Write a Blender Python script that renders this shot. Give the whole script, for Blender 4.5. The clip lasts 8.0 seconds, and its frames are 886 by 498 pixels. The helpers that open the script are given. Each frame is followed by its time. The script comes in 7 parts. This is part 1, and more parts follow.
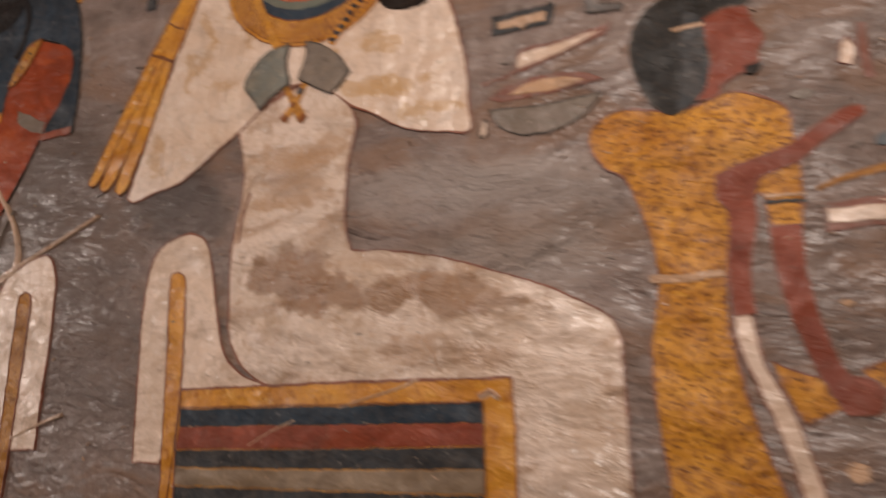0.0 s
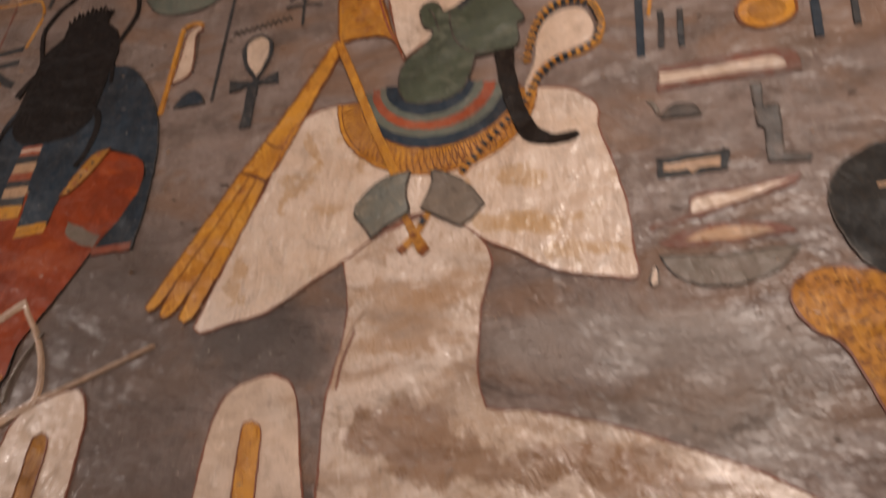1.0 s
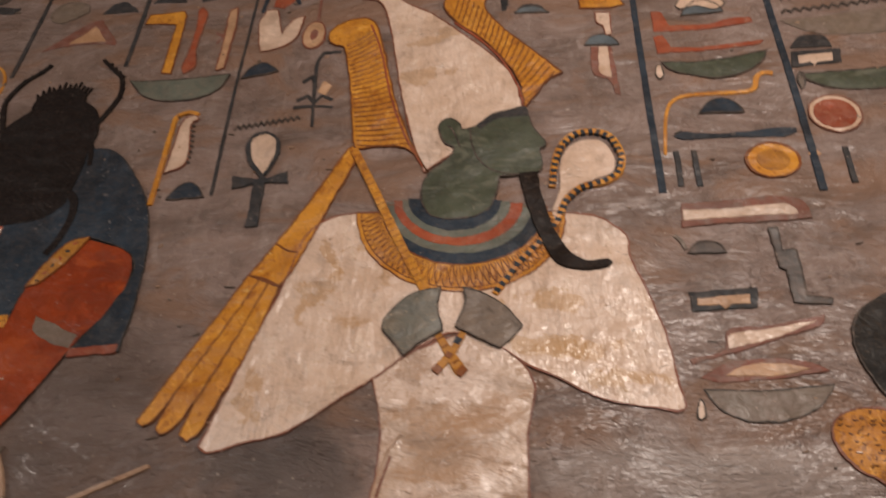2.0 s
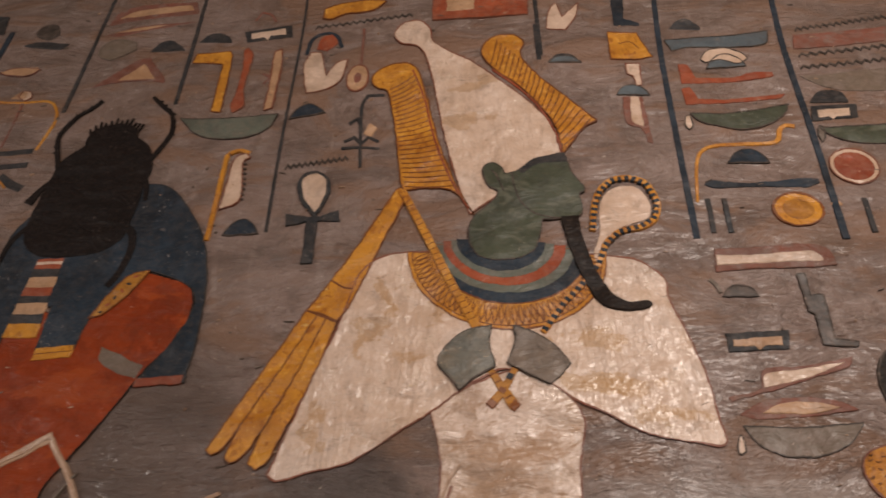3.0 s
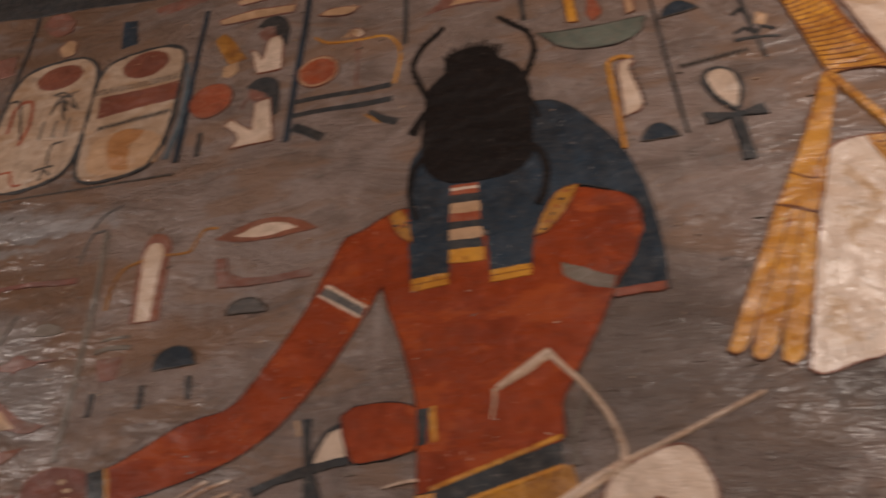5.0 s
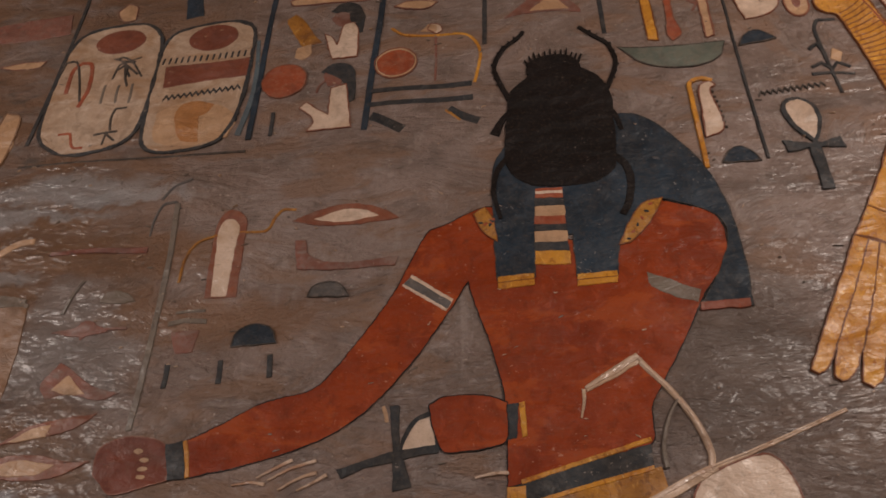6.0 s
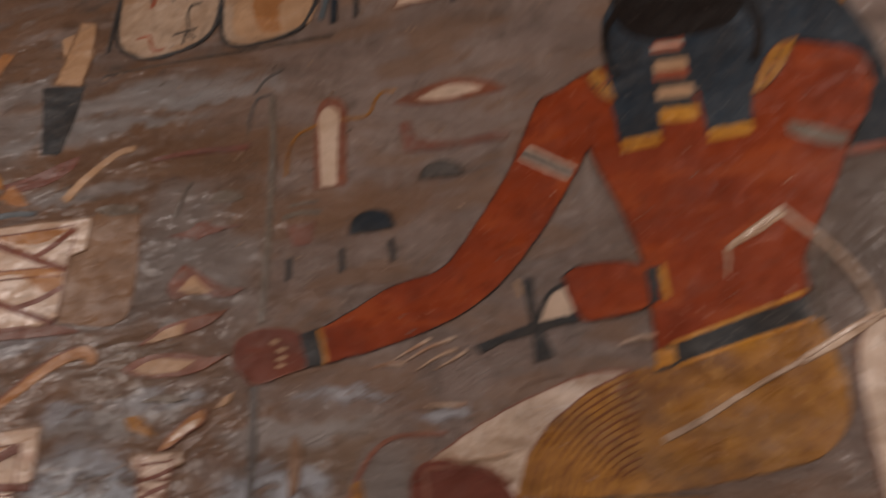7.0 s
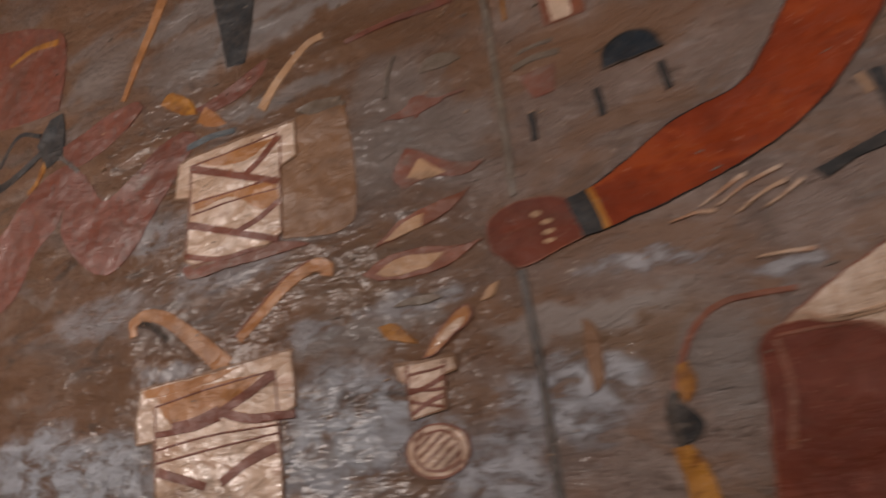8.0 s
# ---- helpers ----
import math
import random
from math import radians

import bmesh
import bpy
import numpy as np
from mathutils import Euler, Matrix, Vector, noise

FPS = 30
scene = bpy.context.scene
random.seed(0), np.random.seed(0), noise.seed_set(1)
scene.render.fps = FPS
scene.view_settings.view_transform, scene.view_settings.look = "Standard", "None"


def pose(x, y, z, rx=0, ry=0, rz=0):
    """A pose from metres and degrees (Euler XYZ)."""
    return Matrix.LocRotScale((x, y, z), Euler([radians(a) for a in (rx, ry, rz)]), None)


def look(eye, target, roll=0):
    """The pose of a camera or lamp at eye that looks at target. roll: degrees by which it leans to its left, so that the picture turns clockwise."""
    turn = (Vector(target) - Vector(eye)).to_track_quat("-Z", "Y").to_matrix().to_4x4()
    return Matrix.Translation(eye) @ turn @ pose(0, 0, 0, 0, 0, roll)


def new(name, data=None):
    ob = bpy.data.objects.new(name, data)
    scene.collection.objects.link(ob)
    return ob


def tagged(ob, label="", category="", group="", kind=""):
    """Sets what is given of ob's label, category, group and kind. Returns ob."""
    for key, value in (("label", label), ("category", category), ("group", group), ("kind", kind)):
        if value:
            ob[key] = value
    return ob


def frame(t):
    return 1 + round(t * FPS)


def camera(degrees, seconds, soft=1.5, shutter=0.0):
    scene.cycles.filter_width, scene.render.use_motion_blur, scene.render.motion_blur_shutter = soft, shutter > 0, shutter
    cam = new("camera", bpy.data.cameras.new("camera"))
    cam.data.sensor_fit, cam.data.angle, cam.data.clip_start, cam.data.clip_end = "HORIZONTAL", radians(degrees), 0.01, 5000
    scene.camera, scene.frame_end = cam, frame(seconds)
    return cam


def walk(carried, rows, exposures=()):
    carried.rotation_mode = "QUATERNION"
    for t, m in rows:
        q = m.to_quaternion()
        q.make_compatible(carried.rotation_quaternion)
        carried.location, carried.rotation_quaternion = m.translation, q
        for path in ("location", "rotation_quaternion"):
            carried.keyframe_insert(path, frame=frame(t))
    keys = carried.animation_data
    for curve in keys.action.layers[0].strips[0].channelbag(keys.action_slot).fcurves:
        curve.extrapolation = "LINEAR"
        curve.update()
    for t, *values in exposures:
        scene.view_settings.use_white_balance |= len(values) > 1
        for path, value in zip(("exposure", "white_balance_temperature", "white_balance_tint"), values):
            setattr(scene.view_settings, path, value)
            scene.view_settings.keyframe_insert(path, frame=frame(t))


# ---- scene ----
from mathutils.geometry import tessellate_polygon

# ---- camera ----
cam = camera(64.7, 8.0, soft=1.7, shutter=0.85)
PATH = [
    (0, (0.741, -0.925, 1.606), (-0.008, 0.880, 2.029), 0.4),
    (0.2, (0.661, -0.916, 1.574), (-0.056, 0.868, 2.124), 1.9),
    (0.5, (0.570, -0.908, 1.599), (-0.103, 0.861, 2.244), 2.8),
    (1, (0.432, -0.861, 1.612), (-0.160, 0.828, 2.504), 3.9),
    (1.5, (0.318, -0.885, 1.636), (-0.059, 0.764, 2.703), 3.2),
    (2, (0.203, -0.925, 1.652), (-0.032, 0.717, 2.768), 1.4),
    (2.2, (0.173, -0.949, 1.655), (-0.042, 0.690, 2.781), 1.2),
    (3.3, (0.041, -1.031, 1.618), (-0.139, 0.587, 2.780), 1.1),
    (3.5, (-0.027, -1.036, 1.597), (-0.222, 0.612, 2.714), -0.3),
    (4, (-0.208, -1.020, 1.590), (-0.483, 0.640, 2.672), -3.6),
    (4.5, (-0.375, -0.994, 1.577), (-0.702, 0.663, 2.648), -2.4),
    (5, (-0.573, -1.040, 1.593), (-0.949, 0.622, 2.639), -0.7),
    (5.2, (-0.657, -1.057, 1.598), (-1.025, 0.616, 2.632), -0.2),
    (6.3, (-0.822, -1.122, 1.573), (-1.058, 0.573, 2.608), 2.6),
    (6.5, (-0.850, -1.127, 1.571), (-1.083, 0.592, 2.565), 2.7),
    (7, (-0.935, -1.068, 1.554), (-1.343, 0.724, 2.343), -0.7),
    (7.5, (-1.046, -0.958, 1.548), (-1.755, 0.795, 2.198), -3.7),
    (8, (-1.188, -0.887, 1.547), (-2.028, 0.821, 2.161), -5.3),
]
EXPOSURES = [(0, -0.04), (1.0, -0.12), (2.2, -0.12), (3.5, -0.27), (4.5, -0.14), (6.3, -0.20), (7.0, -0.28), (8, -0.16)]
walk(cam, [(t, look(eye, target, roll)) for t, eye, target, roll in PATH], EXPOSURES)

# ---- light: three added, unseen lamps behind the visitor, placed for brightness and sheen ----
world = bpy.data.worlds.new("world")
scene.world = world
world.use_nodes = True
world.node_tree.nodes["Background"].inputs[0].default_value = (0.5, 0.42, 0.36, 1)
world.node_tree.nodes["Background"].inputs[1].default_value = 0.02


def area_lamp(name, eye, target, width, height, watts, colour):
    data = bpy.data.lights.new(name, "AREA")
    data.shape, data.size, data.size_y, data.energy, data.color = "RECTANGLE", width, height, watts, colour
    ob = new(name, data)
    ob.matrix_world = look(eye, target)
    return ob


area_lamp("corridor_lamp", (0.85, -1.95, 2.6), (0.6, 0, 2.45), 0.9, 0.3, 41, (1.0, 0.86, 0.77))
area_lamp("middle_corridor_lamp", (-0.95, -2.3, 2.15), (-0.3, 0, 1.9), 0.9, 0.3, 6, (0.98, 0.93, 0.92))
area_lamp("far_corridor_lamp", (-3.4, -1.8, 2.1), (-2.5, 0, 2.1), 0.7, 0.3, 38, (1.0, 0.87, 0.80))


# ---- materials ----
def node(nt, kind, **sets):
    n = nt.nodes.new(kind)
    for key, value in sets.items():
        n.inputs[key.replace("_", " ")].default_value = value
    return n


def wire(nt, a, out, b, inp):
    nt.links.new(a.outputs[out], b.inputs[inp])


def blend(nt, fac, a, b, mode="MIX"):
    """A colour mix; fac, a and b are sockets or values."""
    m = nt.nodes.new("ShaderNodeMix")
    m.data_type, m.blend_type = "RGBA", mode
    for value, socket in ((fac, m.inputs[0]), (a, m.inputs[6]), (b, m.inputs[7])):
        if isinstance(value, bpy.types.NodeSocket):
            nt.links.new(value, socket)
        else:
            socket.default_value = value if isinstance(value, float) else (*value, 1)
    return m.outputs[2]


def grain(nt, pos, stretch, scale, detail=5.0, rough=0.6, warp=0.0):
    mp = nt.nodes.new("ShaderNodeMapping")
    mp.inputs["Scale"].default_value = stretch
    nt.links.new(pos, mp.inputs["Vector"])
    n = node(nt, "ShaderNodeTexNoise", Scale=scale, Detail=detail, Roughness=rough, Distortion=warp)
    wire(nt, mp, 0, n, "Vector")
    return n.outputs[0]


def ramp(nt, value, low, high, a=0.0, b=1.0):
    m = nt.nodes.new("ShaderNodeMapRange")
    m.interpolation_type = "SMOOTHSTEP"
    nt.links.new(value, m.inputs[0])
    for i, v in enumerate((low, high, a, b)):
        m.inputs[i + 1].default_value = v
    return m.outputs[0]


PLASTER = (0.33, 0.27, 0.225)
DIRT = (0.17, 0.115, 0.075)
# warmth of the light, moved from the lamps into every base colour
WARM_TINT = (1.0, 0.90, 0.815)


def patches(nt, pos, col, spots, crisp=0.14, ragged=0.13):
    """Stains, losses and painted light, each with a place and a size of its own: (x, z, half width, half height,
    colour, strength).
    """
    warp = nt.nodes.new("ShaderNodeVectorMath")
    warp.operation = "MULTIPLY_ADD"
    n = node(nt, "ShaderNodeTexNoise", Scale=11.0, Detail=8.0, Roughness=0.68)
    nt.links.new(pos, n.inputs["Vector"])
    nt.links.new(n.outputs[1], warp.inputs[0])
    warp.inputs[1].default_value = (ragged * 2.4, 0, ragged)
    nt.links.new(pos, warp.inputs[2])
    for x, z, w, h, tone, strength in spots:
        mp = nt.nodes.new("ShaderNodeMapping")
        mp.vector_type = "TEXTURE"
        mp.inputs["Location"].default_value = (x + ragged * 1.2, 0, z + ragged * 0.5)
        mp.inputs["Scale"].default_value = (w, 1e3, h)
        wire(nt, warp, 0, mp, 0)
        far = nt.nodes.new("ShaderNodeVectorMath")
        far.operation = "LENGTH"
        wire(nt, mp, 0, far, 0)
        col = blend(nt, ramp(nt, far.outputs["Value"], 1.0 + crisp, 1.0 - crisp, 0.0, strength), col, tone)
    return col


def specks(nt, pos, col, tone, amount=0.5):
    """Small pale chips and painted glints, from one millimetre to half a centimetre across."""
    tiny = grain(nt, pos, (0.8, 1, 1.2), 150.0, 2.0, 0.55, 0.4)
    small = grain(nt, pos, (0.7, 1, 1.1), 62.0, 4.0, 0.6, 0.6)
    where = grain(nt, pos, (1, 1, 1), 11.0, 4.0, 0.6)
    most = nt.nodes.new("ShaderNodeMath")
    most.operation = "MAXIMUM"
    nt.links.new(ramp(nt, tiny, 0.675, 0.72), most.inputs[0])
    nt.links.new(ramp(nt, small, 0.685, 0.72), most.inputs[1])
    m = nt.nodes.new("ShaderNodeMath")
    m.operation = "MULTIPLY"
    nt.links.new(most.outputs[0], m.inputs[0])
    nt.links.new(ramp(nt, where, 0.46, 0.62, 0.03, amount), m.inputs[1])
    return blend(nt, m.outputs[0], col, tone), m.outputs[0]


def grime(nt, pos, col, strength):
    """Dark soot and dust in ragged drifts."""
    drift = grain(nt, pos, (0.6, 1, 1.1), 5.0, 9.0, 0.72, 1.0)
    fleck = grain(nt, pos, (0.6, 1, 1.2), 55.0, 5.0, 0.7, 0.5)
    col = blend(nt, ramp(nt, drift, 0.50, 0.70, 0.0, strength), col, (0.085, 0.062, 0.050))
    return blend(nt, ramp(nt, fleck, 0.63, 0.70, 0.0, strength * 1.1), col, (0.06, 0.042, 0.033))


def bumps(nt, bsdf, layers):
    last = None
    for height, depth, strength in layers:
        bump = node(nt, "ShaderNodeBump", Strength=min(1.0, strength), Distance=depth)
        nt.links.new(height, bump.inputs["Height"])
        if last:
            wire(nt, last, 0, bump, "Normal")
        last = bump
    wire(nt, last, 0, bsdf, "Normal")


def varnish(nt, bsdf, pos, weight, rough=0.23, stretch=(0.45, 1, 1.15), depth=0.012):
    """The old consolidant brushed over the wall: a patchy clear coat that has dried in crests and drips."""
    where = grain(nt, pos, (0.8, 1, 1.0), 6.0, 4.0, 0.6, 0.6)
    nt.links.new(ramp(nt, where, 0.40, 0.60, 0.15 * weight, weight), bsdf.inputs["Coat Weight"])
    bsdf.inputs["Coat Roughness"].default_value = rough
    last = None
    for size, share in ((11.0, 1.6), (30.0, 1.0), (85.0, 0.12)):
        bump = node(nt, "ShaderNodeBump", Strength=0.9, Distance=depth * share)
        nt.links.new(grain(nt, pos, stretch, size, 3.0, 0.55, 0.5), bump.inputs["Height"])
        if last:
            wire(nt, last, 0, bump, "Normal")
        last = bump
    wire(nt, last, 0, bsdf, "Coat Normal")


def times(nt, a, b):
    m = nt.nodes.new("ShaderNodeMath")
    m.operation = "MULTIPLY"
    for value, socket in ((a, m.inputs[0]), (b, m.inputs[1])):
        if isinstance(value, bpy.types.NodeSocket):
            nt.links.new(value, socket)
        else:
            socket.default_value = value
    return m.outputs[0]


def paint(name, light, dark, wear=0.35, wear_colour=PLASTER, rough=0.5, relief=1.0, blotch=(), speckle=(), spots=(), soot=0.38, spec=0.5, veins=(), strokes=(), thin=0.0, coat=0.0, lie=(0.6, 1, 1.0)):
    """Old mineral paint on plaster: two tones, soft brush marks, chips, dust and gentle relief.
    blotch: (colour, amount, size); speckle: (colour, amount); spots: stains as patches() takes them; veins: (dark, pale) runs of pooled paint;
    strokes: (stretch, size, depth) of the raised brush strokes; thin: how far the paint has rubbed through to the plaster;
    coat: how much varnish lies on it, and lie: which way it was brushed."""
    mat = bpy.data.materials.new(name)
    mat.use_nodes = True
    nt = mat.node_tree
    bsdf = nt.nodes["Principled BSDF"]
    pos = nt.nodes.new("ShaderNodeNewGeometry").outputs["Position"]
    broad = grain(nt, pos, (1, 1, 1), 7.0, 5.0, 0.6, 0.3)
    brush = grain(nt, pos, (0.5, 1, 1.05), 38.0, 6.0, 0.66, 1.4)
    fine = grain(nt, pos, (1, 1, 1), 190.0, 4.0, 0.7)
    pool = grain(nt, pos, (1, 1, 0.8), 30.0, 7.0, 0.7, 0.6)
    col = blend(nt, ramp(nt, broad, 0.32, 0.68), light, dark)
    col = blend(nt, ramp(nt, brush, 0.46, 0.72, 0.0, 0.45), col, dark)
    col = blend(nt, ramp(nt, pool, 0.52, 0.64, 0.0, 0.4), col, tuple(c * 0.62 for c in dark))
    col = blend(nt, ramp(nt, pool, 0.46, 0.34, 0.0, 0.5), col, tuple(min(0.8, c * 1.22 + 0.012) for c in light))
    if blotch:
        tone, amount, size = blotch
        stain = grain(nt, pos, (0.6, 1, 1.2), size, 7.0, 0.62, 0.8)
        col = blend(nt, ramp(nt, stain, 0.62 - amount * 0.25, 0.70 - amount * 0.2, 0.0, 0.8), col, tone)
    if veins:
        run = grain(nt, pos, (1.1, 1, 0.7), 52.0, 5.0, 0.66, 1.2)
        col = blend(nt, ramp(nt, run, 0.54, 0.64, 0.0, 0.75), col, veins[0])
        col = blend(nt, ramp(nt, run, 0.42, 0.33, 0.0, 0.65), col, veins[1])
    if spots:
        col = patches(nt, pos, col, spots)
    if speckle:
        tone, amount = speckle
        dots = grain(nt, pos, (1.0, 1, 0.8), 125.0, 3.0, 0.6, 0.3)
        col = blend(nt, ramp(nt, dots, 0.60 - amount * 0.2, 0.76 - amount * 0.2, 0.0, 0.85), col, tone)
    chips = grain(nt, pos, (0.7, 1, 1.2), 24.0, 9.0, 0.72, 0.3)
    col = blend(nt, ramp(nt, chips, 0.70 - wear * 0.22, 0.76 - wear * 0.18, 0.0, 0.75), col, wear_colour)
    if thin:
        rub = grain(nt, pos, (0.9, 1, 1.0), 58.0, 6.0, 0.7, 0.5)
        col = blend(nt, ramp(nt, rub, 0.42, 0.62, 0.15 * thin, thin), col, wear_colour)
    col = grime(nt, pos, col, soot)
    col, dots = specks(nt, pos, col, tuple(min(0.7, c * 1.7 + 0.05) for c in wear_colour), 0.75)
    col = blend(nt, ramp(nt, fine, 0.3, 0.5, 0.18, 0.0), col, DIRT)
    nt.links.new(blend(nt, 1.0, col, WARM_TINT, "MULTIPLY"), bsdf.inputs["Base Color"])
    nt.links.new(ramp(nt, pool, 0.35, 0.65, rough - 0.12, rough + 0.12), bsdf.inputs["Roughness"])
    bsdf.inputs["Specular IOR Level"].default_value = spec
    swell = grain(nt, pos, (0.8, 1, 1.0), 9.0, 2.0, 0.5, 0.2)
    lumps = grain(nt, pos, (0.6, 1, 1.0), 30.0, 5.0, 0.62, 0.8)
    layers = [(swell, 0.048, 0.6 * relief), (lumps, 0.011, 0.5 * relief), (brush, 0.0024, 0.45 * relief), (dots, 0.0012, 0.7), (fine, 0.0008, 0.4)]
    for stretch, size, depth in strokes:
        layers.append((grain(nt, pos, stretch, size, 4.0, 0.6, 0.3), depth, 0.8))
    bumps(nt, bsdf, layers)
    if coat:
        varnish(nt, bsdf, pos, coat, stretch=lie)
    return mat


def wall_material():
    """Grey tomb plaster with soft brush marks, brown stains, pale chips, blue-grey crusts at the worn end, and painted
    sheen and shade.
    """
    mat = bpy.data.materials.new("grey_tomb_plaster")
    mat.use_nodes = True
    nt = mat.node_tree
    bsdf = nt.nodes["Principled BSDF"]
    pos = nt.nodes.new("ShaderNodeNewGeometry").outputs["Position"]
    axes = nt.nodes.new("ShaderNodeSeparateXYZ")
    nt.links.new(pos, axes.inputs[0])
    broad = grain(nt, pos, (1, 1, 1.3), 3.2, 6.0, 0.6, 0.6)
    mid = grain(nt, pos, (0.5, 1, 1.2), 9.0, 7.0, 0.64, 0.8)
    brush = grain(nt, pos, (0.38, 1, 1.0), 46.0, 5.0, 0.64, 1.6)
    brush2 = grain(nt, pos, (0.42, 1, 1.0), 22.0, 7.0, 0.68, 1.4)
    fine = grain(nt, pos, (1, 1, 1), 210.0, 4.0, 0.7)
    col = blend(nt, ramp(nt, broad, 0.35, 0.66), (0.262, 0.205, 0.190), (0.178, 0.128, 0.108))
    region = ramp(nt, grain(nt, pos, (0.7, 1, 1.2), 4.5, 4.0, 0.6, 0.5), 0.38, 0.55, 0.2, 1.0)
    sway = nt.nodes.new("ShaderNodeMath")
    sway.operation = "MULTIPLY_ADD"
    nt.links.new(broad, sway.inputs[0])
    sway.inputs[1].default_value = 0.7
    nt.links.new(axes.outputs[2], sway.inputs[2])
    wiped = ramp(nt, sway.outputs[0], 2.62, 2.34, 0.22, 1.0)

    def drifted(value):
        return times(nt, value, region)

    def wipe(value):
        """Coarse wiping strokes, stronger on the lower half of the wall."""
        return times(nt, value, wiped)

    cloud = grain(nt, pos, (0.8, 1, 1.0), 13.0, 8.0, 0.68, 0.3)
    col = blend(nt, ramp(nt, cloud, 0.50, 0.62, 0.0, 0.72), col, (0.132, 0.094, 0.078))
    col = blend(nt, ramp(nt, cloud, 0.46, 0.35, 0.0, 0.6), col, (0.325, 0.270, 0.258))
    trickle = grain(nt, pos, (1.2, 1, 0.22), 24.0, 6.0, 0.66, 0.5)
    col = blend(nt, ramp(nt, trickle, 0.52, 0.68, 0.0, 0.5), col, (0.175, 0.120, 0.098))
    col = blend(nt, ramp(nt, trickle, 0.45, 0.34, 0.0, 0.45), col, (0.325, 0.278, 0.262))
    # brush strokes whose pale and dark tones also stand in for streaky glints
    col = blend(nt, wipe(drifted(ramp(nt, brush, 0.50, 0.66, 0.0, 0.55))), col, (0.112, 0.084, 0.074))
    col = blend(nt, wipe(drifted(ramp(nt, brush2, 0.52, 0.66, 0.0, 0.6))), col, (0.315, 0.270, 0.258))
    dash = grain(nt, pos, (0.34, 1, 1.1), 60.0, 4.0, 0.62, 1.5)
    col = blend(nt, wipe(drifted(ramp(nt, dash, 0.60, 0.68, 0.0, 0.6))), col, (0.42, 0.385, 0.39))
    col = blend(nt, wipe(drifted(ramp(nt, dash, 0.40, 0.32, 0.0, 0.45))), col, (0.09, 0.064, 0.054))
    stipple = grain(nt, pos, (0.8, 1, 1.0), 95.0, 4.0, 0.62, 0.4)
    col = blend(nt, ramp(nt, stipple, 0.55, 0.68, 0.0, 0.42), col, (0.130, 0.095, 0.082))
    col = blend(nt, ramp(nt, stipple, 0.43, 0.31, 0.0, 0.42), col, (0.37, 0.312, 0.282))
    col = blend(nt, ramp(nt, mid, 0.48, 0.60, 0.0, 0.75), col, (0.215, 0.124, 0.076))
    worn = ramp(nt, axes.outputs[0], -1.30, -1.85)
    smear = grain(nt, pos, (0.5, 1, 1.4), 6.5, 7.0, 0.6, 1.2)
    both = nt.nodes.new("ShaderNodeMath")
    both.operation = "MULTIPLY"
    nt.links.new(worn, both.inputs[0])
    nt.links.new(ramp(nt, smear, 0.37, 0.54, 0.0, 0.9), both.inputs[1])
    col = blend(nt, both.outputs[0], col, (0.205, 0.103, 0.047))
    mottle = grain(nt, pos, (0.55, 1, 1.3), 15.0, 8.0, 0.72, 0.9)
    for low, high, tone in ((0.56, 0.66, (0.075, 0.055, 0.045)), (0.44, 0.34, (0.285, 0.255, 0.255))):
        deep = nt.nodes.new("ShaderNodeMath")
        deep.operation = "MULTIPLY"
        nt.links.new(ramp(nt, worn, 0.0, 1.0, 0.25, 1.0), deep.inputs[0])
        nt.links.new(ramp(nt, mottle, low, high, 0.0, 0.7), deep.inputs[1])
        col = blend(nt, deep.outputs[0], col, tone)
    rugged = nt.nodes.new("ShaderNodeMath")
    rugged.operation = "MULTIPLY"
    nt.links.new(worn, rugged.inputs[0])
    nt.links.new(mottle, rugged.inputs[1])
    col = patches(nt, pos, col, STAINS_AND_LIGHT, 0.42, 0.13)
    crust = grain(nt, pos, (0.7, 1, 1.1), 26.0, 10.0, 0.74, 0.5)
    pale = patches(nt, pos, (0.0, 0.0, 0.0), CRUSTS_AND_SHEEN, 0.35, 0.12)
    pitted = nt.nodes.new("ShaderNodeMath")
    pitted.operation = "MULTIPLY"
    nt.links.new(pale, pitted.inputs[0])
    nt.links.new(ramp(nt, crust, 0.38, 0.54, 0.05, 1.0), pitted.inputs[1])
    # the blue-white tone is pale crust with its cool sheen painted in
    col = blend(nt, pitted.outputs[0], col, (0.56, 0.65, 0.80))
    col = grime(nt, pos, col, 0.45)
    col, dots = specks(nt, pos, col, (0.55, 0.50, 0.47), 0.9)
    col = blend(nt, ramp(nt, fine, 0.3, 0.5, 0.22, 0.0), col, DIRT)
    nt.links.new(blend(nt, 1.0, col, WARM_TINT, "MULTIPLY"), bsdf.inputs["Base Color"])
    nt.links.new(ramp(nt, mid, 0.35, 0.65, 0.30, 0.52), bsdf.inputs["Roughness"])
    bsdf.inputs["Specular IOR Level"].default_value = 0.7
    varnish(nt, bsdf, pos, 0.55, 0.26)
    sweep = drifted(grain(nt, pos, (0.42, 1, 1.2), 30.0, 6.0, 0.68, 1.2))
    bumps(nt, bsdf, ((mid, 0.040, 0.8), (wipe(brush2), 0.009, 0.6), (wipe(sweep), 0.008, 0.7), (cloud, 0.018, 0.7), (wipe(drifted(brush)), 0.004, 0.6), (wipe(drifted(dash)), 0.003, 0.6), (stipple, 0.0022, 0.6), (trickle, 0.006, 0.4), (rugged.outputs[0], 0.035, 0.8), (pitted.outputs[0], 0.005, 0.8), (dots, 0.0012, 0.7), (fine, 0.0009, 0.45)))
    return mat


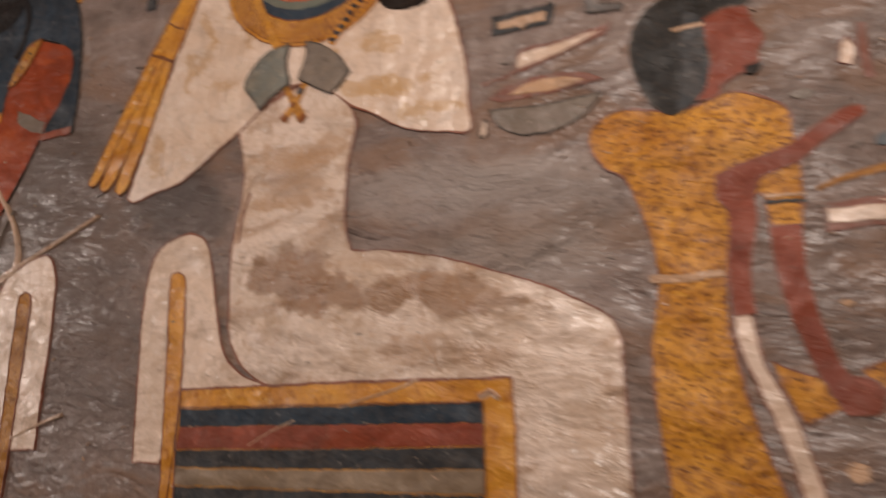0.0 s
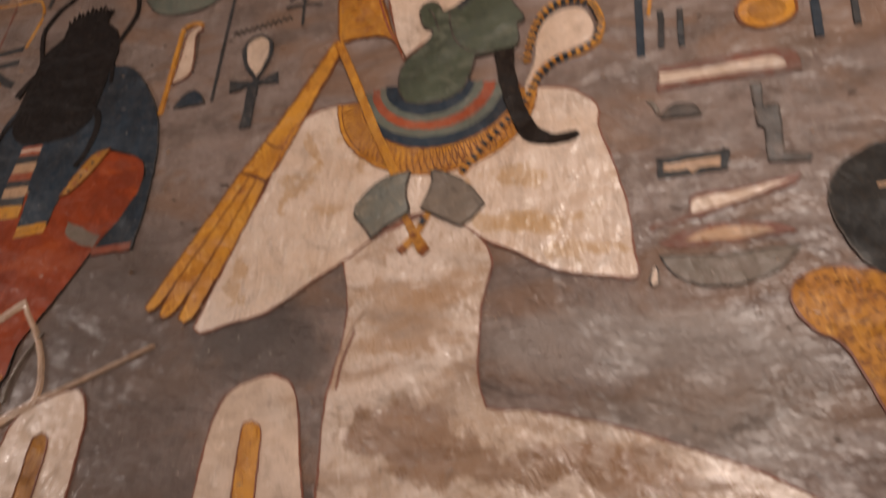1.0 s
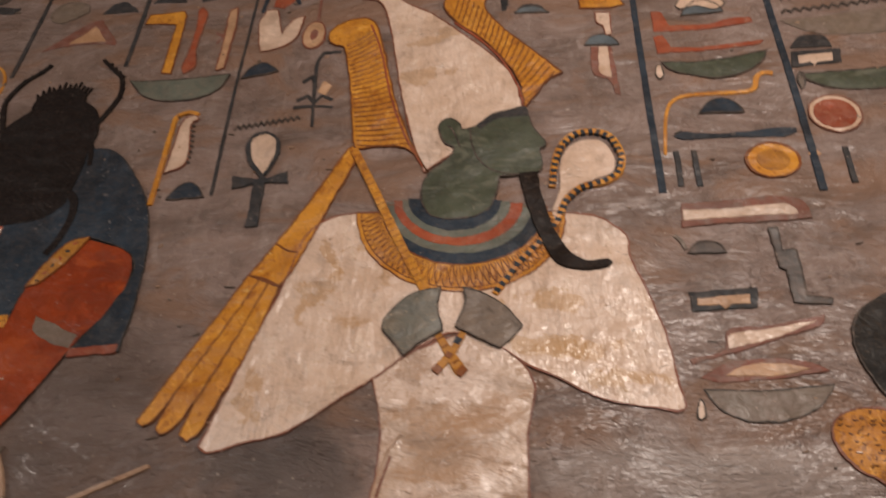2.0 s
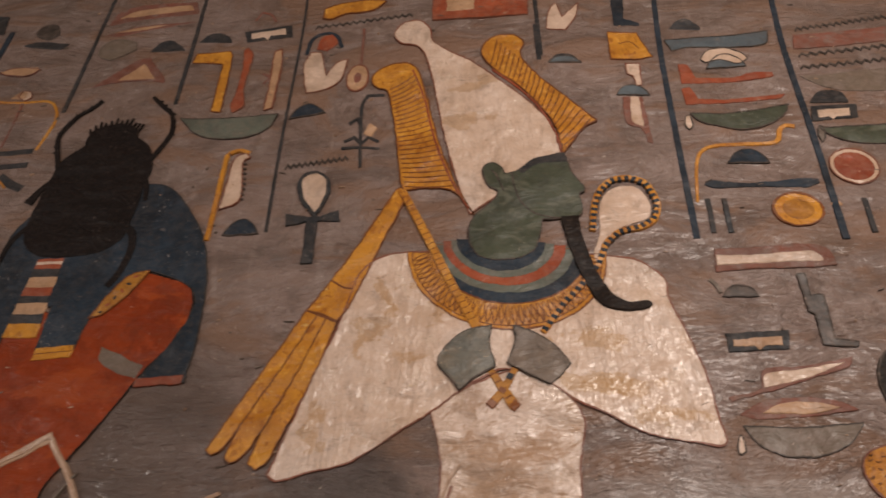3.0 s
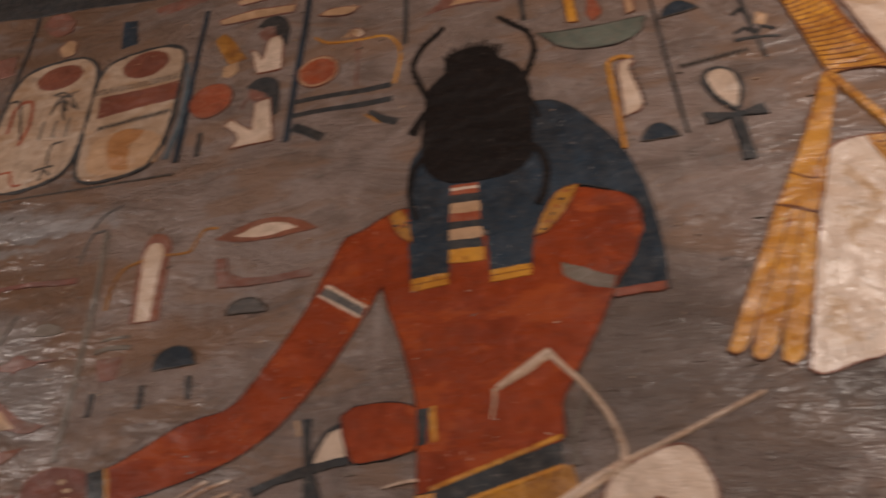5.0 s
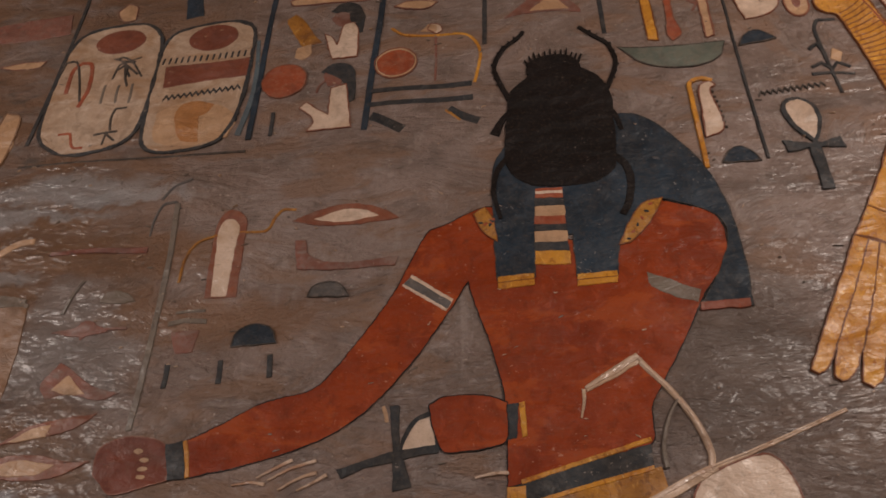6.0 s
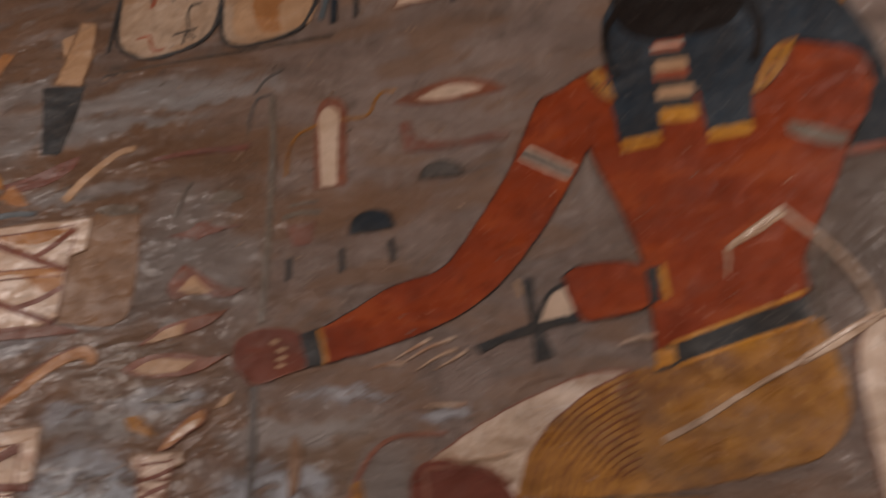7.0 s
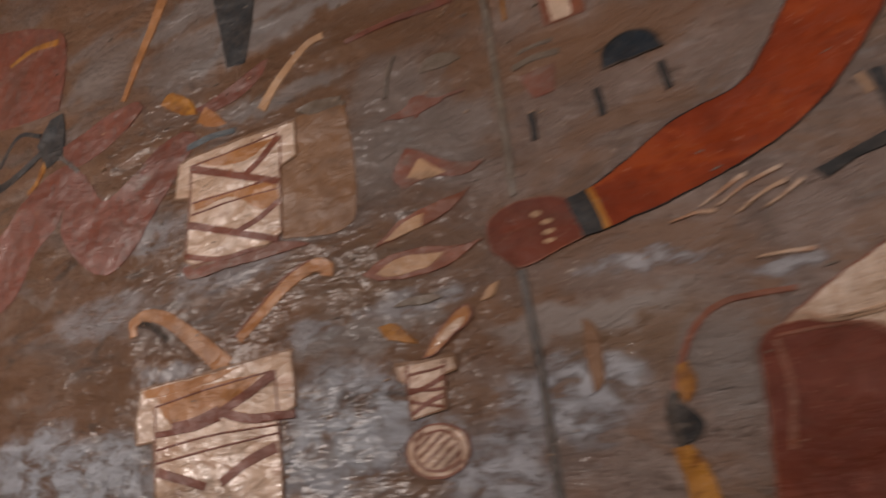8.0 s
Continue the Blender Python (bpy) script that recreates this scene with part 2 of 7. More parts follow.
def spots_at(places, w, h, tone, strength):
    return [(x, z, w, h, tone, strength) for x, z in places]


BROWN, SOOT, CHALK = (0.205, 0.103, 0.047), (0.070, 0.055, 0.050), (0.36, 0.37, 0.40)
STAINS_AND_LIGHT = (
    spots_at([(-0.131, 1.917), (-0.174, 1.957)], 0.10, 0.055, SOOT, 0.75)
    + spots_at([(0.561, 1.832), (0.424, 1.827)], 0.13, 0.035, (0.20, 0.125, 0.08), 0.7)
    + spots_at([(-1.709, 2.269), (-1.842, 2.328), (-1.59, 2.278), (-1.358, 2.124)], 0.20, 0.05, BROWN, 0.75)
    + spots_at([(-1.695, 2.426), (-1.889, 2.384)], 0.20, 0.016, CHALK, 0.7)
    + spots_at([(-0.488, 2.027), (-0.56, 1.897)], 0.10, 0.08, (0.11, 0.085, 0.075), 0.6)
    + spots_at([(-2.263, 1.765), (-1.973, 1.794), (-1.583, 1.737), (-1.665, 2.164)], 0.17, 0.045, BROWN, 0.9)
    + spots_at([(-1.364, 1.686), (-1.767, 1.846)], 0.10, 0.06, (0.20, 0.125, 0.075), 0.8)
    + spots_at([(-1.769, 2.458), (-2.027, 2.436), (-2.195, 2.505)], 0.16, 0.03, CHALK, 0.65)
    + spots_at([(-1.262, 1.644)], 0.05, 0.06, (0.22, 0.20, 0.20), 0.8)
    # painted shade: dims the wall left of the throne where the lamps overlight it
    + spots_at([(-0.40, 1.87), (-0.31, 1.66), (-0.47, 2.06)], 0.19, 0.12, (0.115, 0.085, 0.072), 0.62)
    + spots_at([(-2.427, 2.45), (-2.166, 2.393), (-1.685, 2.145), (-1.621, 2.043), (-1.759, 2.035)], 0.10, 0.07, (0.262, 0.238, 0.240), 0.75)
    + spots_at([(-2.029, 2.367), (-1.776, 1.756), (-1.439, 1.73), (-1.946, 2.226)], 0.14, 0.022, CHALK, 0.6)
    # painted sheen: pale patches where the wall reflects a lamp
    + spots_at([(0.34, 1.92), (0.50, 1.90), (0.45, 1.80)], 0.13, 0.045, (0.36, 0.325, 0.315), 0.6)
)
WHITE3 = (1.0, 1.0, 1.0)
CRUSTS_AND_SHEEN = (
    spots_at([(-2.546, 1.629), (-2.38, 1.596)], 0.17, 0.07, WHITE3, 0.95)
    + spots_at([(-1.823, 1.66), (-1.746, 1.618), (-1.869, 1.582)], 0.10, 0.06, WHITE3, 0.85)
    + spots_at([(-1.575, 1.549), (-1.462, 1.63)], 0.09, 0.05, WHITE3, 0.8)
    + spots_at([(-2.186, 1.763), (-1.861, 1.779), (-1.674, 1.79)], 0.07, 0.02, WHITE3, 0.6)
    + spots_at([(-2.377, 1.9), (-2.054, 1.924), (-2.26, 2.036)], 0.12, 0.035, WHITE3, 0.45)
    # thin blue-white glints under the arm, put into the wall colour
    + spots_at([(-1.326, 1.783), (-1.181, 1.751)], 0.06, 0.012, WHITE3, 0.6)
)
WALL = wall_material()
STONE = paint("bare_limestone", (0.22, 0.18, 0.145), (0.17, 0.135, 0.105), 0.3)
WHITE = paint("chalk_white_paint", (0.66, 0.54, 0.46), (0.52, 0.40, 0.31), 0.2, (0.38, 0.27, 0.19), 0.42, 1.0, ((0.44, 0.31, 0.21), 0.2, 7.0), spec=0.6, coat=0.5)
ROBE = paint("cream_robe_paint", (0.69, 0.585, 0.515), (0.57, 0.44, 0.345), 0.12, (0.44, 0.31, 0.21), 0.36, 1.1, ((0.44, 0.28, 0.14), 0.10, 6.0), (), (
    spots_at([(-0.124, 2.274), (-0.127, 2.209), (-0.029, 2.268), (-0.203, 2.041)], 0.022, 0.045, (0.45, 0.29, 0.15), 0.65)
    + spots_at([(0.237, 2.171), (0.28, 2.095), (0.329, 2.041), (0.24, 2.097)], 0.055, 0.018, (0.46, 0.29, 0.13), 0.65)
    + spots_at([(0.025, 2.791), (0.1, 2.82), (0.023, 2.687)], 0.05, 0.02, (0.46, 0.31, 0.18), 0.6)), spec=0.7, strokes=(((1.3, 1, 0.42), 12.0, 0.022),), veins=((0.56, 0.44, 0.35), (0.73, 0.635, 0.57)), coat=0.75, lie=(1.1, 1, 0.55))
LAP = paint("worn_cream_paint", (0.66, 0.56, 0.50), (0.50, 0.385, 0.30), 0.55, (0.36, 0.25, 0.18), 0.29, 1.2, ((0.36, 0.24, 0.16), 0.42, 8.0), (), (
    spots_at([(0.1, 1.797), (0.144, 1.768)], 0.085, 0.035, (0.26, 0.155, 0.09), 0.9)
    + spots_at([(0.3, 1.76), (0.372, 1.748)], 0.08, 0.028, (0.28, 0.17, 0.10), 0.9)
    + spots_at([(0.44, 1.733)], 0.06, 0.014, (0.27, 0.165, 0.10), 0.85)
    + spots_at([(0.091, 1.939), (0.066, 1.991), (0.131, 2.002)], 0.07, 0.03, (0.40, 0.26, 0.16), 0.7)), spec=0.8, veins=((0.42, 0.30, 0.21), (0.74, 0.66, 0.61)), strokes=(((0.5, 1, 1.1), 24.0, 0.008),), coat=0.75, lie=(0.4, 1, 1.2))
OCHRE = paint("ochre_yellow_paint", (0.60, 0.30, 0.040), (0.42, 0.175, 0.020), 0.2, (0.50, 0.30, 0.10), 0.40, 1.1, soot=0.22, spec=0.4, coat=0.35, veins=((0.27, 0.088, 0.010), (0.74, 0.44, 0.095)))
GOLD = paint("dull_yellow_paint", (0.44, 0.215, 0.040), (0.27, 0.115, 0.02), 0.35, (0.30, 0.2, 0.12), 0.46, 1.3, ((0.19, 0.085, 0.03), 0.3, 9.0), spec=0.35, veins=((0.16, 0.058, 0.012), (0.56, 0.31, 0.075)))
PELT = paint("spotted_yellow_paint", (0.58, 0.29, 0.035), (0.40, 0.165, 0.014), 0.15, (0.44, 0.24, 0.07), 0.5, 1.0, (), ((0.20, 0.075, 0.014), 0.45), spec=0.3, veins=((0.24, 0.085, 0.012), (0.70, 0.40, 0.08)))
RED = paint("red_brown_paint", (0.275, 0.044, 0.0065), (0.190, 0.027, 0.004), 0.12, (0.26, 0.12, 0.08), 0.58, 0.8, ((0.33, 0.064, 0.012), 0.35, 12.0), spec=0.22, soot=0.25, coat=0.12, strokes=(((0.4, 1, 1.2), 22.0, 0.004),))
SKIN = paint("dull_red_paint", (0.255, 0.060, 0.030), (0.165, 0.036, 0.018), 0.2, (0.28, 0.15, 0.11), spec=0.3)
HANDRED = paint("dark_dull_red_paint", (0.165, 0.042, 0.023), (0.11, 0.026, 0.015), 0.2, (0.22, 0.13, 0.10), 0.55, 0.8, spec=0.3)
BRICK = paint("orange_red_paint", (0.34, 0.075, 0.028), (0.21, 0.042, 0.018), 0.4, (0.35, 0.22, 0.16), spec=0.3, thin=0.25)
FADED = paint("faded_red_paint", (0.23, 0.082, 0.058), (0.165, 0.068, 0.050), 0.8, (0.22, 0.17, 0.155), 0.45, 1.3, spec=0.3, thin=0.4)
RUST = paint("flaking_rust_paint", (0.195, 0.056, 0.036), (0.130, 0.038, 0.025), 0.4, (0.19, 0.15, 0.135), 0.45, 0.9, ((0.17, 0.13, 0.115), 0.12, 9.0), thin=0.2, veins=((0.075, 0.028, 0.020), (0.215, 0.072, 0.034)))
BLUE = paint("dark_blue_paint", (0.021, 0.040, 0.066), (0.012, 0.019, 0.029), 0.28, (0.13, 0.13, 0.14), soot=0.0, spec=0.2, thin=0.14)
NIGHT = paint("blue_black_paint", (0.028, 0.036, 0.046), (0.016, 0.018, 0.021), 0.42, (0.16, 0.14, 0.13), soot=0.0, spec=0.25, thin=0.22)
GREEN = paint("grey_green_paint", (0.078, 0.098, 0.072), (0.045, 0.056, 0.040), 0.25, (0.155, 0.165, 0.135), 0.46, 1.0, ((0.12, 0.135, 0.105), 0.3, 20.0), soot=0.0, spec=0.35)
SEAGREEN = paint("pale_green_paint", (0.115, 0.145, 0.125), (0.07, 0.088, 0.075), 0.5, (0.21, 0.18, 0.15), thin=0.3)
OLIVE = paint("worn_olive_paint", (0.150, 0.126, 0.098), (0.115, 0.092, 0.070), 0.6, (0.22, 0.18, 0.16), thin=0.55)
STEEL = paint("slate_blue_paint", (0.085, 0.088, 0.094), (0.060, 0.058, 0.058), 0.6, (0.18, 0.15, 0.14), thin=0.4)
HOOK = paint("burnt_orange_paint", (0.43, 0.215, 0.085), (0.33, 0.15, 0.055), 0.3, (0.25, 0.14, 0.08), 0.42, 1.3)
OXIDE = paint("oxide_red_line", (0.20, 0.060, 0.034), (0.14, 0.042, 0.025), 0.35, (0.3, 0.17, 0.12))
CARTO = paint("yellowed_white_paint", (0.52, 0.42, 0.34), (0.37, 0.26, 0.18), 0.3, (0.30, 0.19, 0.12), 0.42, 1.2, ((0.34, 0.21, 0.12), 0.4, 8.0), coat=0.5, thin=0.25)
TEAL = paint("grey_blue_paint", (0.17, 0.19, 0.18), (0.10, 0.11, 0.10), 0.45, (0.30, 0.24, 0.17), 0.44, 1.2, thin=0.3, veins=((0.075, 0.085, 0.08), (0.25, 0.26, 0.235)))
SLATE = paint("brown_grey_paint", (0.175, 0.152, 0.130), (0.115, 0.098, 0.085), 0.4, (0.26, 0.21, 0.17), 0.44, 1.2, thin=0.25, veins=((0.085, 0.072, 0.062), (0.24, 0.21, 0.18)))
SKY = paint("chalky_blue_paint", (0.10, 0.145, 0.18), (0.07, 0.09, 0.11), 0.45, (0.22, 0.2, 0.19))
BLACK = paint("soot_black_paint", (0.009, 0.006, 0.006), (0.006, 0.004, 0.004), 0.03, (0.05, 0.035, 0.03), 0.62, soot=0.0, spec=0.22)
BEARD = paint("brown_black_paint", (0.014, 0.009, 0.007), (0.009, 0.006, 0.005), 0.05, (0.06, 0.04, 0.03), soot=0.0, spec=0.22)
HAIR = paint("worn_black_paint", (0.024, 0.022, 0.020), (0.013, 0.013, 0.013), 0.4, (0.13, 0.115, 0.095), 0.5, 1.2, soot=0.0, spec=0.22)
LINE = paint("red_brown_line", (0.235, 0.072, 0.036), (0.150, 0.046, 0.025), 0.4, (0.26, 0.16, 0.12), soot=0.1, thin=0.35)
AMBERLINE = paint("brown_amber_line", (0.20, 0.065, 0.012), (0.14, 0.045, 0.01), 0.2, (0.3, 0.15, 0.05), soot=0.0)
INK = paint("grey_black_line", (0.045, 0.040, 0.037), (0.028, 0.026, 0.025), 0.6, (0.17, 0.14, 0.125), soot=0.0, spec=0.25, thin=0.45)
TAN = paint("tan_smear_paint", (0.235, 0.135, 0.075), (0.19, 0.105, 0.058), 0.3, (0.25, 0.17, 0.12))
SAND = paint("pale_sand_paint", (0.50, 0.34, 0.22), (0.38, 0.235, 0.135), 0.35, (0.30, 0.2, 0.14), 0.42, 1.2)
CRUST = paint("pale_plaster_ridge", (0.54, 0.40, 0.29), (0.38, 0.26, 0.18), 0.3, (0.22, 0.16, 0.13), 0.4, 1.5, spec=0.8)
CRUSTW = paint("chipped_white_plaster", (0.66, 0.55, 0.48), (0.50, 0.34, 0.23), 0.6, (0.32, 0.17, 0.10), 0.36, 2.4, ((0.36, 0.19, 0.11), 0.35, 11.0), spec=0.7, coat=0.9)
SPOT = paint("dark_brown_dashes", (0.185, 0.070, 0.016), (0.115, 0.042, 0.010), 0.3, (0.36, 0.17, 0.03), soot=0.0, spec=0.25, thin=0.4)
BUFF = paint("worn_buff_paint", (0.25, 0.19, 0.13), (0.17, 0.125, 0.085), 0.5, (0.12, 0.10, 0.08))


# ---- drawing on the wall ----
def curve_through(pts, closed=True, step=0.004):
    """A smooth outline through the given (x, z) points that keeps sharp corners sharp."""
    n = len(pts)
    P = [Vector(p) for p in pts]

    def corner(i):
        if not closed and i in (0, n - 1):
            return True
        a, b = P[i] - P[i - 1], P[(i + 1) % n] - P[i]
        return a.length < 1e-6 or b.length < 1e-6 or a.angle(b) > 1.15

    def tangent(i):
        if not closed and i in (0, n - 1):
            return Vector((0, 0))
        return (P[(i + 1) % n] - P[i - 1]) * 0.5

    out = []
    for i in range(n if closed else n - 1):
        j = (i + 1) % n
        d = P[j] - P[i]
        m0 = d if corner(i) else tangent(i)
        m1 = d if corner(j) else tangent(j)
        m0 = m0 * min(1, 1.2 * d.length / max(m0.length, 1e-6))
        m1 = m1 * min(1, 1.2 * d.length / max(m1.length, 1e-6))
        k = max(1, int(d.length / step))
        for s in range(k):
            u = s / k
            out.append((2 * u**3 - 3 * u**2 + 1) * P[i] + (u**3 - 2 * u**2 + u) * m0
                       + (3 * u**2 - 2 * u**3) * P[j] + (u**3 - u**2) * m1)
    if not closed:
        out.append(P[-1])
    return out


def wobble(pts, size=0.0017):
    """The small unsteadiness of a hand-cut edge, slow and quick."""
    out = []
    for p in pts:
        slow = Vector((noise.noise((p.x * 45, p.y * 45, 3)), noise.noise((p.x * 45, p.y * 45, 9))))
        quick = Vector((noise.noise((p.x * 170, p.y * 170, 4)), noise.noise((p.x * 170, p.y * 170, 7))))
        out.append(p + size * slow + size * 0.6 * quick)
    return out


def normals(pts, closed=True):
    n, out = len(pts), []
    for i in range(n):
        a = pts[i - 1] if closed or i else pts[0]
        b = pts[(i + 1) % n] if closed or i < n - 1 else pts[-1]
        d = (b - a)
        d = d.normalized() if d.length > 1e-9 else Vector((1, 0))
        out.append(Vector((d.y, -d.x)))
    return out


def area_of(pts):
    return 0.5 * sum(a.x * b.y - b.x * a.y for a, b in zip(pts, pts[1:] + pts[:1]))


def mesh_object(name, verts, faces, mat, parent, label):
    me = bpy.data.meshes.new(name)
    me.from_pydata([tuple(v) for v in verts], [], faces)
    me.materials.append(mat)
    ob = new(name, me)
    if parent:
        ob.parent = parent
    if label:
        ob["label"] = label
    return ob


def foot_of(ob):
    """Where a thing or a part of it has its origin on the wall."""
    x = z = 0.0
    while ob:
        x, z, ob = x + ob.location.x, z + ob.location.z, ob.parent
    return x, z


LAYER = [0]


def slab(name, loop, mat, parent, height, label=""):
    """A low plate of painted plaster: its front stands height proud of the wall, its edge is worn round, its back is let into the wall."""
    if area_of(loop) < 0:
        loop = loop[::-1]
    nor = normals(loop)
    ox, oz = foot_of(parent)
    LAYER[0] += 1
    height += 0.0003 * (LAYER[0] * 0.618 % 1)
    rings = ((0.0012, 0.006), (0.0004, -height + 0.0009), (-0.0006, -height))
    verts, faces, n = [], [], len(loop)
    for out, y in rings:
        verts += [(p.x + q.x * out - ox, y, p.y + q.y * out - oz) for p, q in zip(loop, nor)]
    for r in range(2):
        for i in range(n):
            j = (i + 1) % n
            faces.append((r * n + i, r * n + j, (r + 1) * n + j, (r + 1) * n + i))
    for a, b, c in tessellate_polygon([[Vector((p.x, p.y, 0)) for p in loop]]):
        A, B, C = loop[a], loop[b], loop[c]
        if (B - A).cross(C - A) < 0:
            b, c = c, b
        faces.append((2 * n + a, 2 * n + b, 2 * n + c))
    return mesh_object(name, verts, faces, mat, parent, label)


def ribbon_loop(pts, width, taper=(1.0, 1.0)):
    c = curve_through(pts, False, 0.004)
    nor = normals(c, False)
    n = len(c) - 1
    half = [width / 2 * (taper[0] + (taper[1] - taper[0]) * i / max(n, 1)) for i in range(n + 1)]
    return [p + q * h for p, q, h in zip(c, nor, half)] + [p - q * h for p, q, h in zip(c[::-1], nor[::-1], half[::-1])]


def thing(name, pts, label, category, group=""):
    """The empty that carries one painted thing, set on the wall at its foot."""
    ob = new(name)
    ob.empty_display_size = 0.02
    ob.location = (sum(p[0] for p in pts) / len(pts), 0, min(p[1] for p in pts))
    return tagged(ob, label, category, group)


BASE = 0.0019
STEP = 0.0009


def fill(parent, name, pts, mat, level=0, round_=True, label=""):
    loop = wobble(curve_through(pts) if round_ else curve_through_straight(pts))
    return slab(name, loop, mat, parent, BASE + STEP * level, label)


def curve_through_straight(pts, step=0.004):
    out = []
    P = [Vector(p) for p in pts]
    for a, b in zip(P, P[1:] + P[:1]):
        k = max(1, int((b - a).length / step))
        out += [a + (b - a) * s / k for s in range(k)]
    return out


def stroke(parent, name, pts, width, mat, level=0, taper=(1.0, 1.0), label=""):
    return slab(name, wobble(ribbon_loop(pts, width, taper), 0.0007), mat, parent, BASE + STEP * level, label)


def contour(parent, pts, width, mat, level=1, round_=True, name="outline"):
    """A painted outline: a closed band that follows the edge of a shape."""
    loop = wobble(curve_through(pts) if round_ else curve_through_straight(pts))
    if area_of(loop) < 0:
        loop = loop[::-1]
    nor = normals(loop)
    n = len(loop)
    ox, oz = foot_of(parent)
    LAYER[0] += 1
    h = BASE + STEP * level + 0.0003 * (LAYER[0] * 0.618 % 1)
    verts, faces = [], []
    for out, y in ((width * 0.62, 0.006), (width * 0.55, -h), (-width * 0.45, -h), (-width * 0.52, 0.006)):
        for p, q in zip(loop, nor):
            w = out * (0.75 + 0.55 * noise.noise((p.x * 22, p.y * 22, 5)) + 0.25 * noise.noise((p.x * 120, p.y * 120, 2)))
            verts.append((p.x + q.x * w - ox, y, p.y + q.y * w - oz))
    for r in range(3):
        for i in range(n):
            j = (i + 1) % n
            faces.append((r * n + i, r * n + j, (r + 1) * n + j, (r + 1) * n + i))
    return mesh_object(name, verts, faces, mat, parent, "")


def oval(centre, rx, rz, turn=0.0, n=20):
    c, s = math.cos(radians(turn)), math.sin(radians(turn))
    return [(centre[0] + rx * math.cos(a) * c - rz * math.sin(a) * s, centre[1] + rx * math.cos(a) * s + rz * math.sin(a) * c)
            for a in (2 * math.pi * i / n for i in range(n))]


def along(pts, u):
    """The point at the share u of the way along a broken line."""
    P = [Vector(p) for p in pts]
    lengths = [(b - a).length for a, b in zip(P, P[1:])]
    d = u * sum(lengths)
    for a, b, k in zip(P, P[1:], lengths):
        if d <= k:
            return a + (b - a) * (d / max(k, 1e-9))
        d -= k
    return P[-1]


GLYPHS = "hieroglyphs on the wall"


def sign(label, pts, mat, line=None, width=0.003, inner=None, inner_mat=None, round_=True, name="hieroglyph"):
    """A painted sign: a filled shape with an outline and, where it has one, a lighter field within."""
    ob = thing(name, pts, label if len(label.split()) > 4 else label + " on grey plaster", "hieroglyph", GLYPHS)
    fill(ob, "field", pts, mat, 0, round_)
    if line:
        contour(ob, pts, width, line, 1, round_)
    if inner:
        fill(ob, "inner_field", inner, inner_mat, 1, round_)
    return ob


def mark(label, pts, width, mat, taper=(1.0, 1.0), name="hieroglyph"):
    ob = thing(name, pts, label if len(label.split()) > 4 else label + " on grey plaster", "hieroglyph", GLYPHS)
    stroke(ob, "brush_stroke", pts, width, mat, 0, taper)
    return ob


def zigzag(label, a, b, teeth, mat, height=0.010, width=0.005, level=0):
    a, b = Vector(a), Vector(b)
    d = (b - a) / (2 * teeth)
    up = Vector((-d.y, d.x)).normalized() * height / 2
    pts = [a + d * i + up * (1 if i % 2 else -1) for i in range(2 * teeth + 1)]
    ob = thing("water_sign", pts, label, "hieroglyph", GLYPHS)
    top = [p + Vector((0, width / 2)) for p in pts]
    low = [p - Vector((0, width / 2)) for p in pts]
    slab("zigzag_line", top + low[::-1], mat, ob, BASE + STEP * level)
    return ob


# ---- the chamber ----
def wall_north():
    nx, nz, x0, x1, z0, z1 = 680, 360, -4.0, 2.0, 0.0, 3.5
    xs, zs = np.linspace(x0, x1, nx), np.linspace(z0, z1, nz)
    gx, gz = np.meshgrid(xs, zs)
    rng = np.random.default_rng(4)
    y = np.zeros_like(gx)
    for k in range(26):
        size = 0.9 * 0.82**k
        ang, ph = rng.uniform(0, 2 * np.pi), rng.uniform(0, 2 * np.pi)
        y += 0.0011 * size**0.55 * np.sin((gx * np.cos(ang) * 0.8 + gz * np.sin(ang)) * 6.28 / size + ph)
    y = np.clip(y * 0.5, -0.0009, 0.0020)
    co = np.stack([gx, y, gz], -1).reshape(-1, 3)
    i = np.arange(nx * nz).reshape(nz, nx)
    quads = np.stack([i[:-1, :-1], i[:-1, 1:], i[1:, 1:], i[1:, :-1]], -1).reshape(-1, 4)
    me = bpy.data.meshes.new("wall_north")
    me.from_pydata(co.tolist(), [], quads.tolist())
    me.polygons.foreach_set("use_smooth", [True] * len(me.polygons))
    me.materials.append(WALL)
    return tagged(new("wall_north", me), "grey plastered tomb wall with painted low relief", "wall", "", "structure")


def block(name, lo, hi, mat, label, category):
    (x0, y0, z0), (x1, y1, z1) = lo, hi
    v = [(x, y, z) for x in (x0, x1) for y in (y0, y1) for z in (z0, z1)]
    f = [(0, 1, 3, 2), (4, 6, 7, 5), (0, 4, 5, 1), (2, 3, 7, 6), (0, 2, 6, 4), (1, 5, 7, 3)]
    return tagged(mesh_object(name, v, f, mat, None, ""), label, category, "", "structure")


wall_north()
block("wall_backing", (-4.0, 0.012, 0), (2.3, 0.3, 3.5), STONE, "limestone rock behind the plastered tomb wall", "wall")
block("wall_south", (-4.3, -2.9, 0), (2.3, -2.6, 3.5), STONE, "bare limestone wall across the tomb corridor", "wall")
block("wall_east", (2.0, -2.6, 0), (2.3, 0.0, 3.5), STONE, "bare limestone end wall of the corridor", "wall")
block("wall_west", (-4.3, -2.6, 0), (-4.0, 0.3, 3.5), STONE, "bare limestone end wall of the corridor", "wall")
block("floor", (-4.3, -2.9, -0.2), (2.3, 0.3, 0.0), STONE, "dusty limestone corridor floor", "floor")
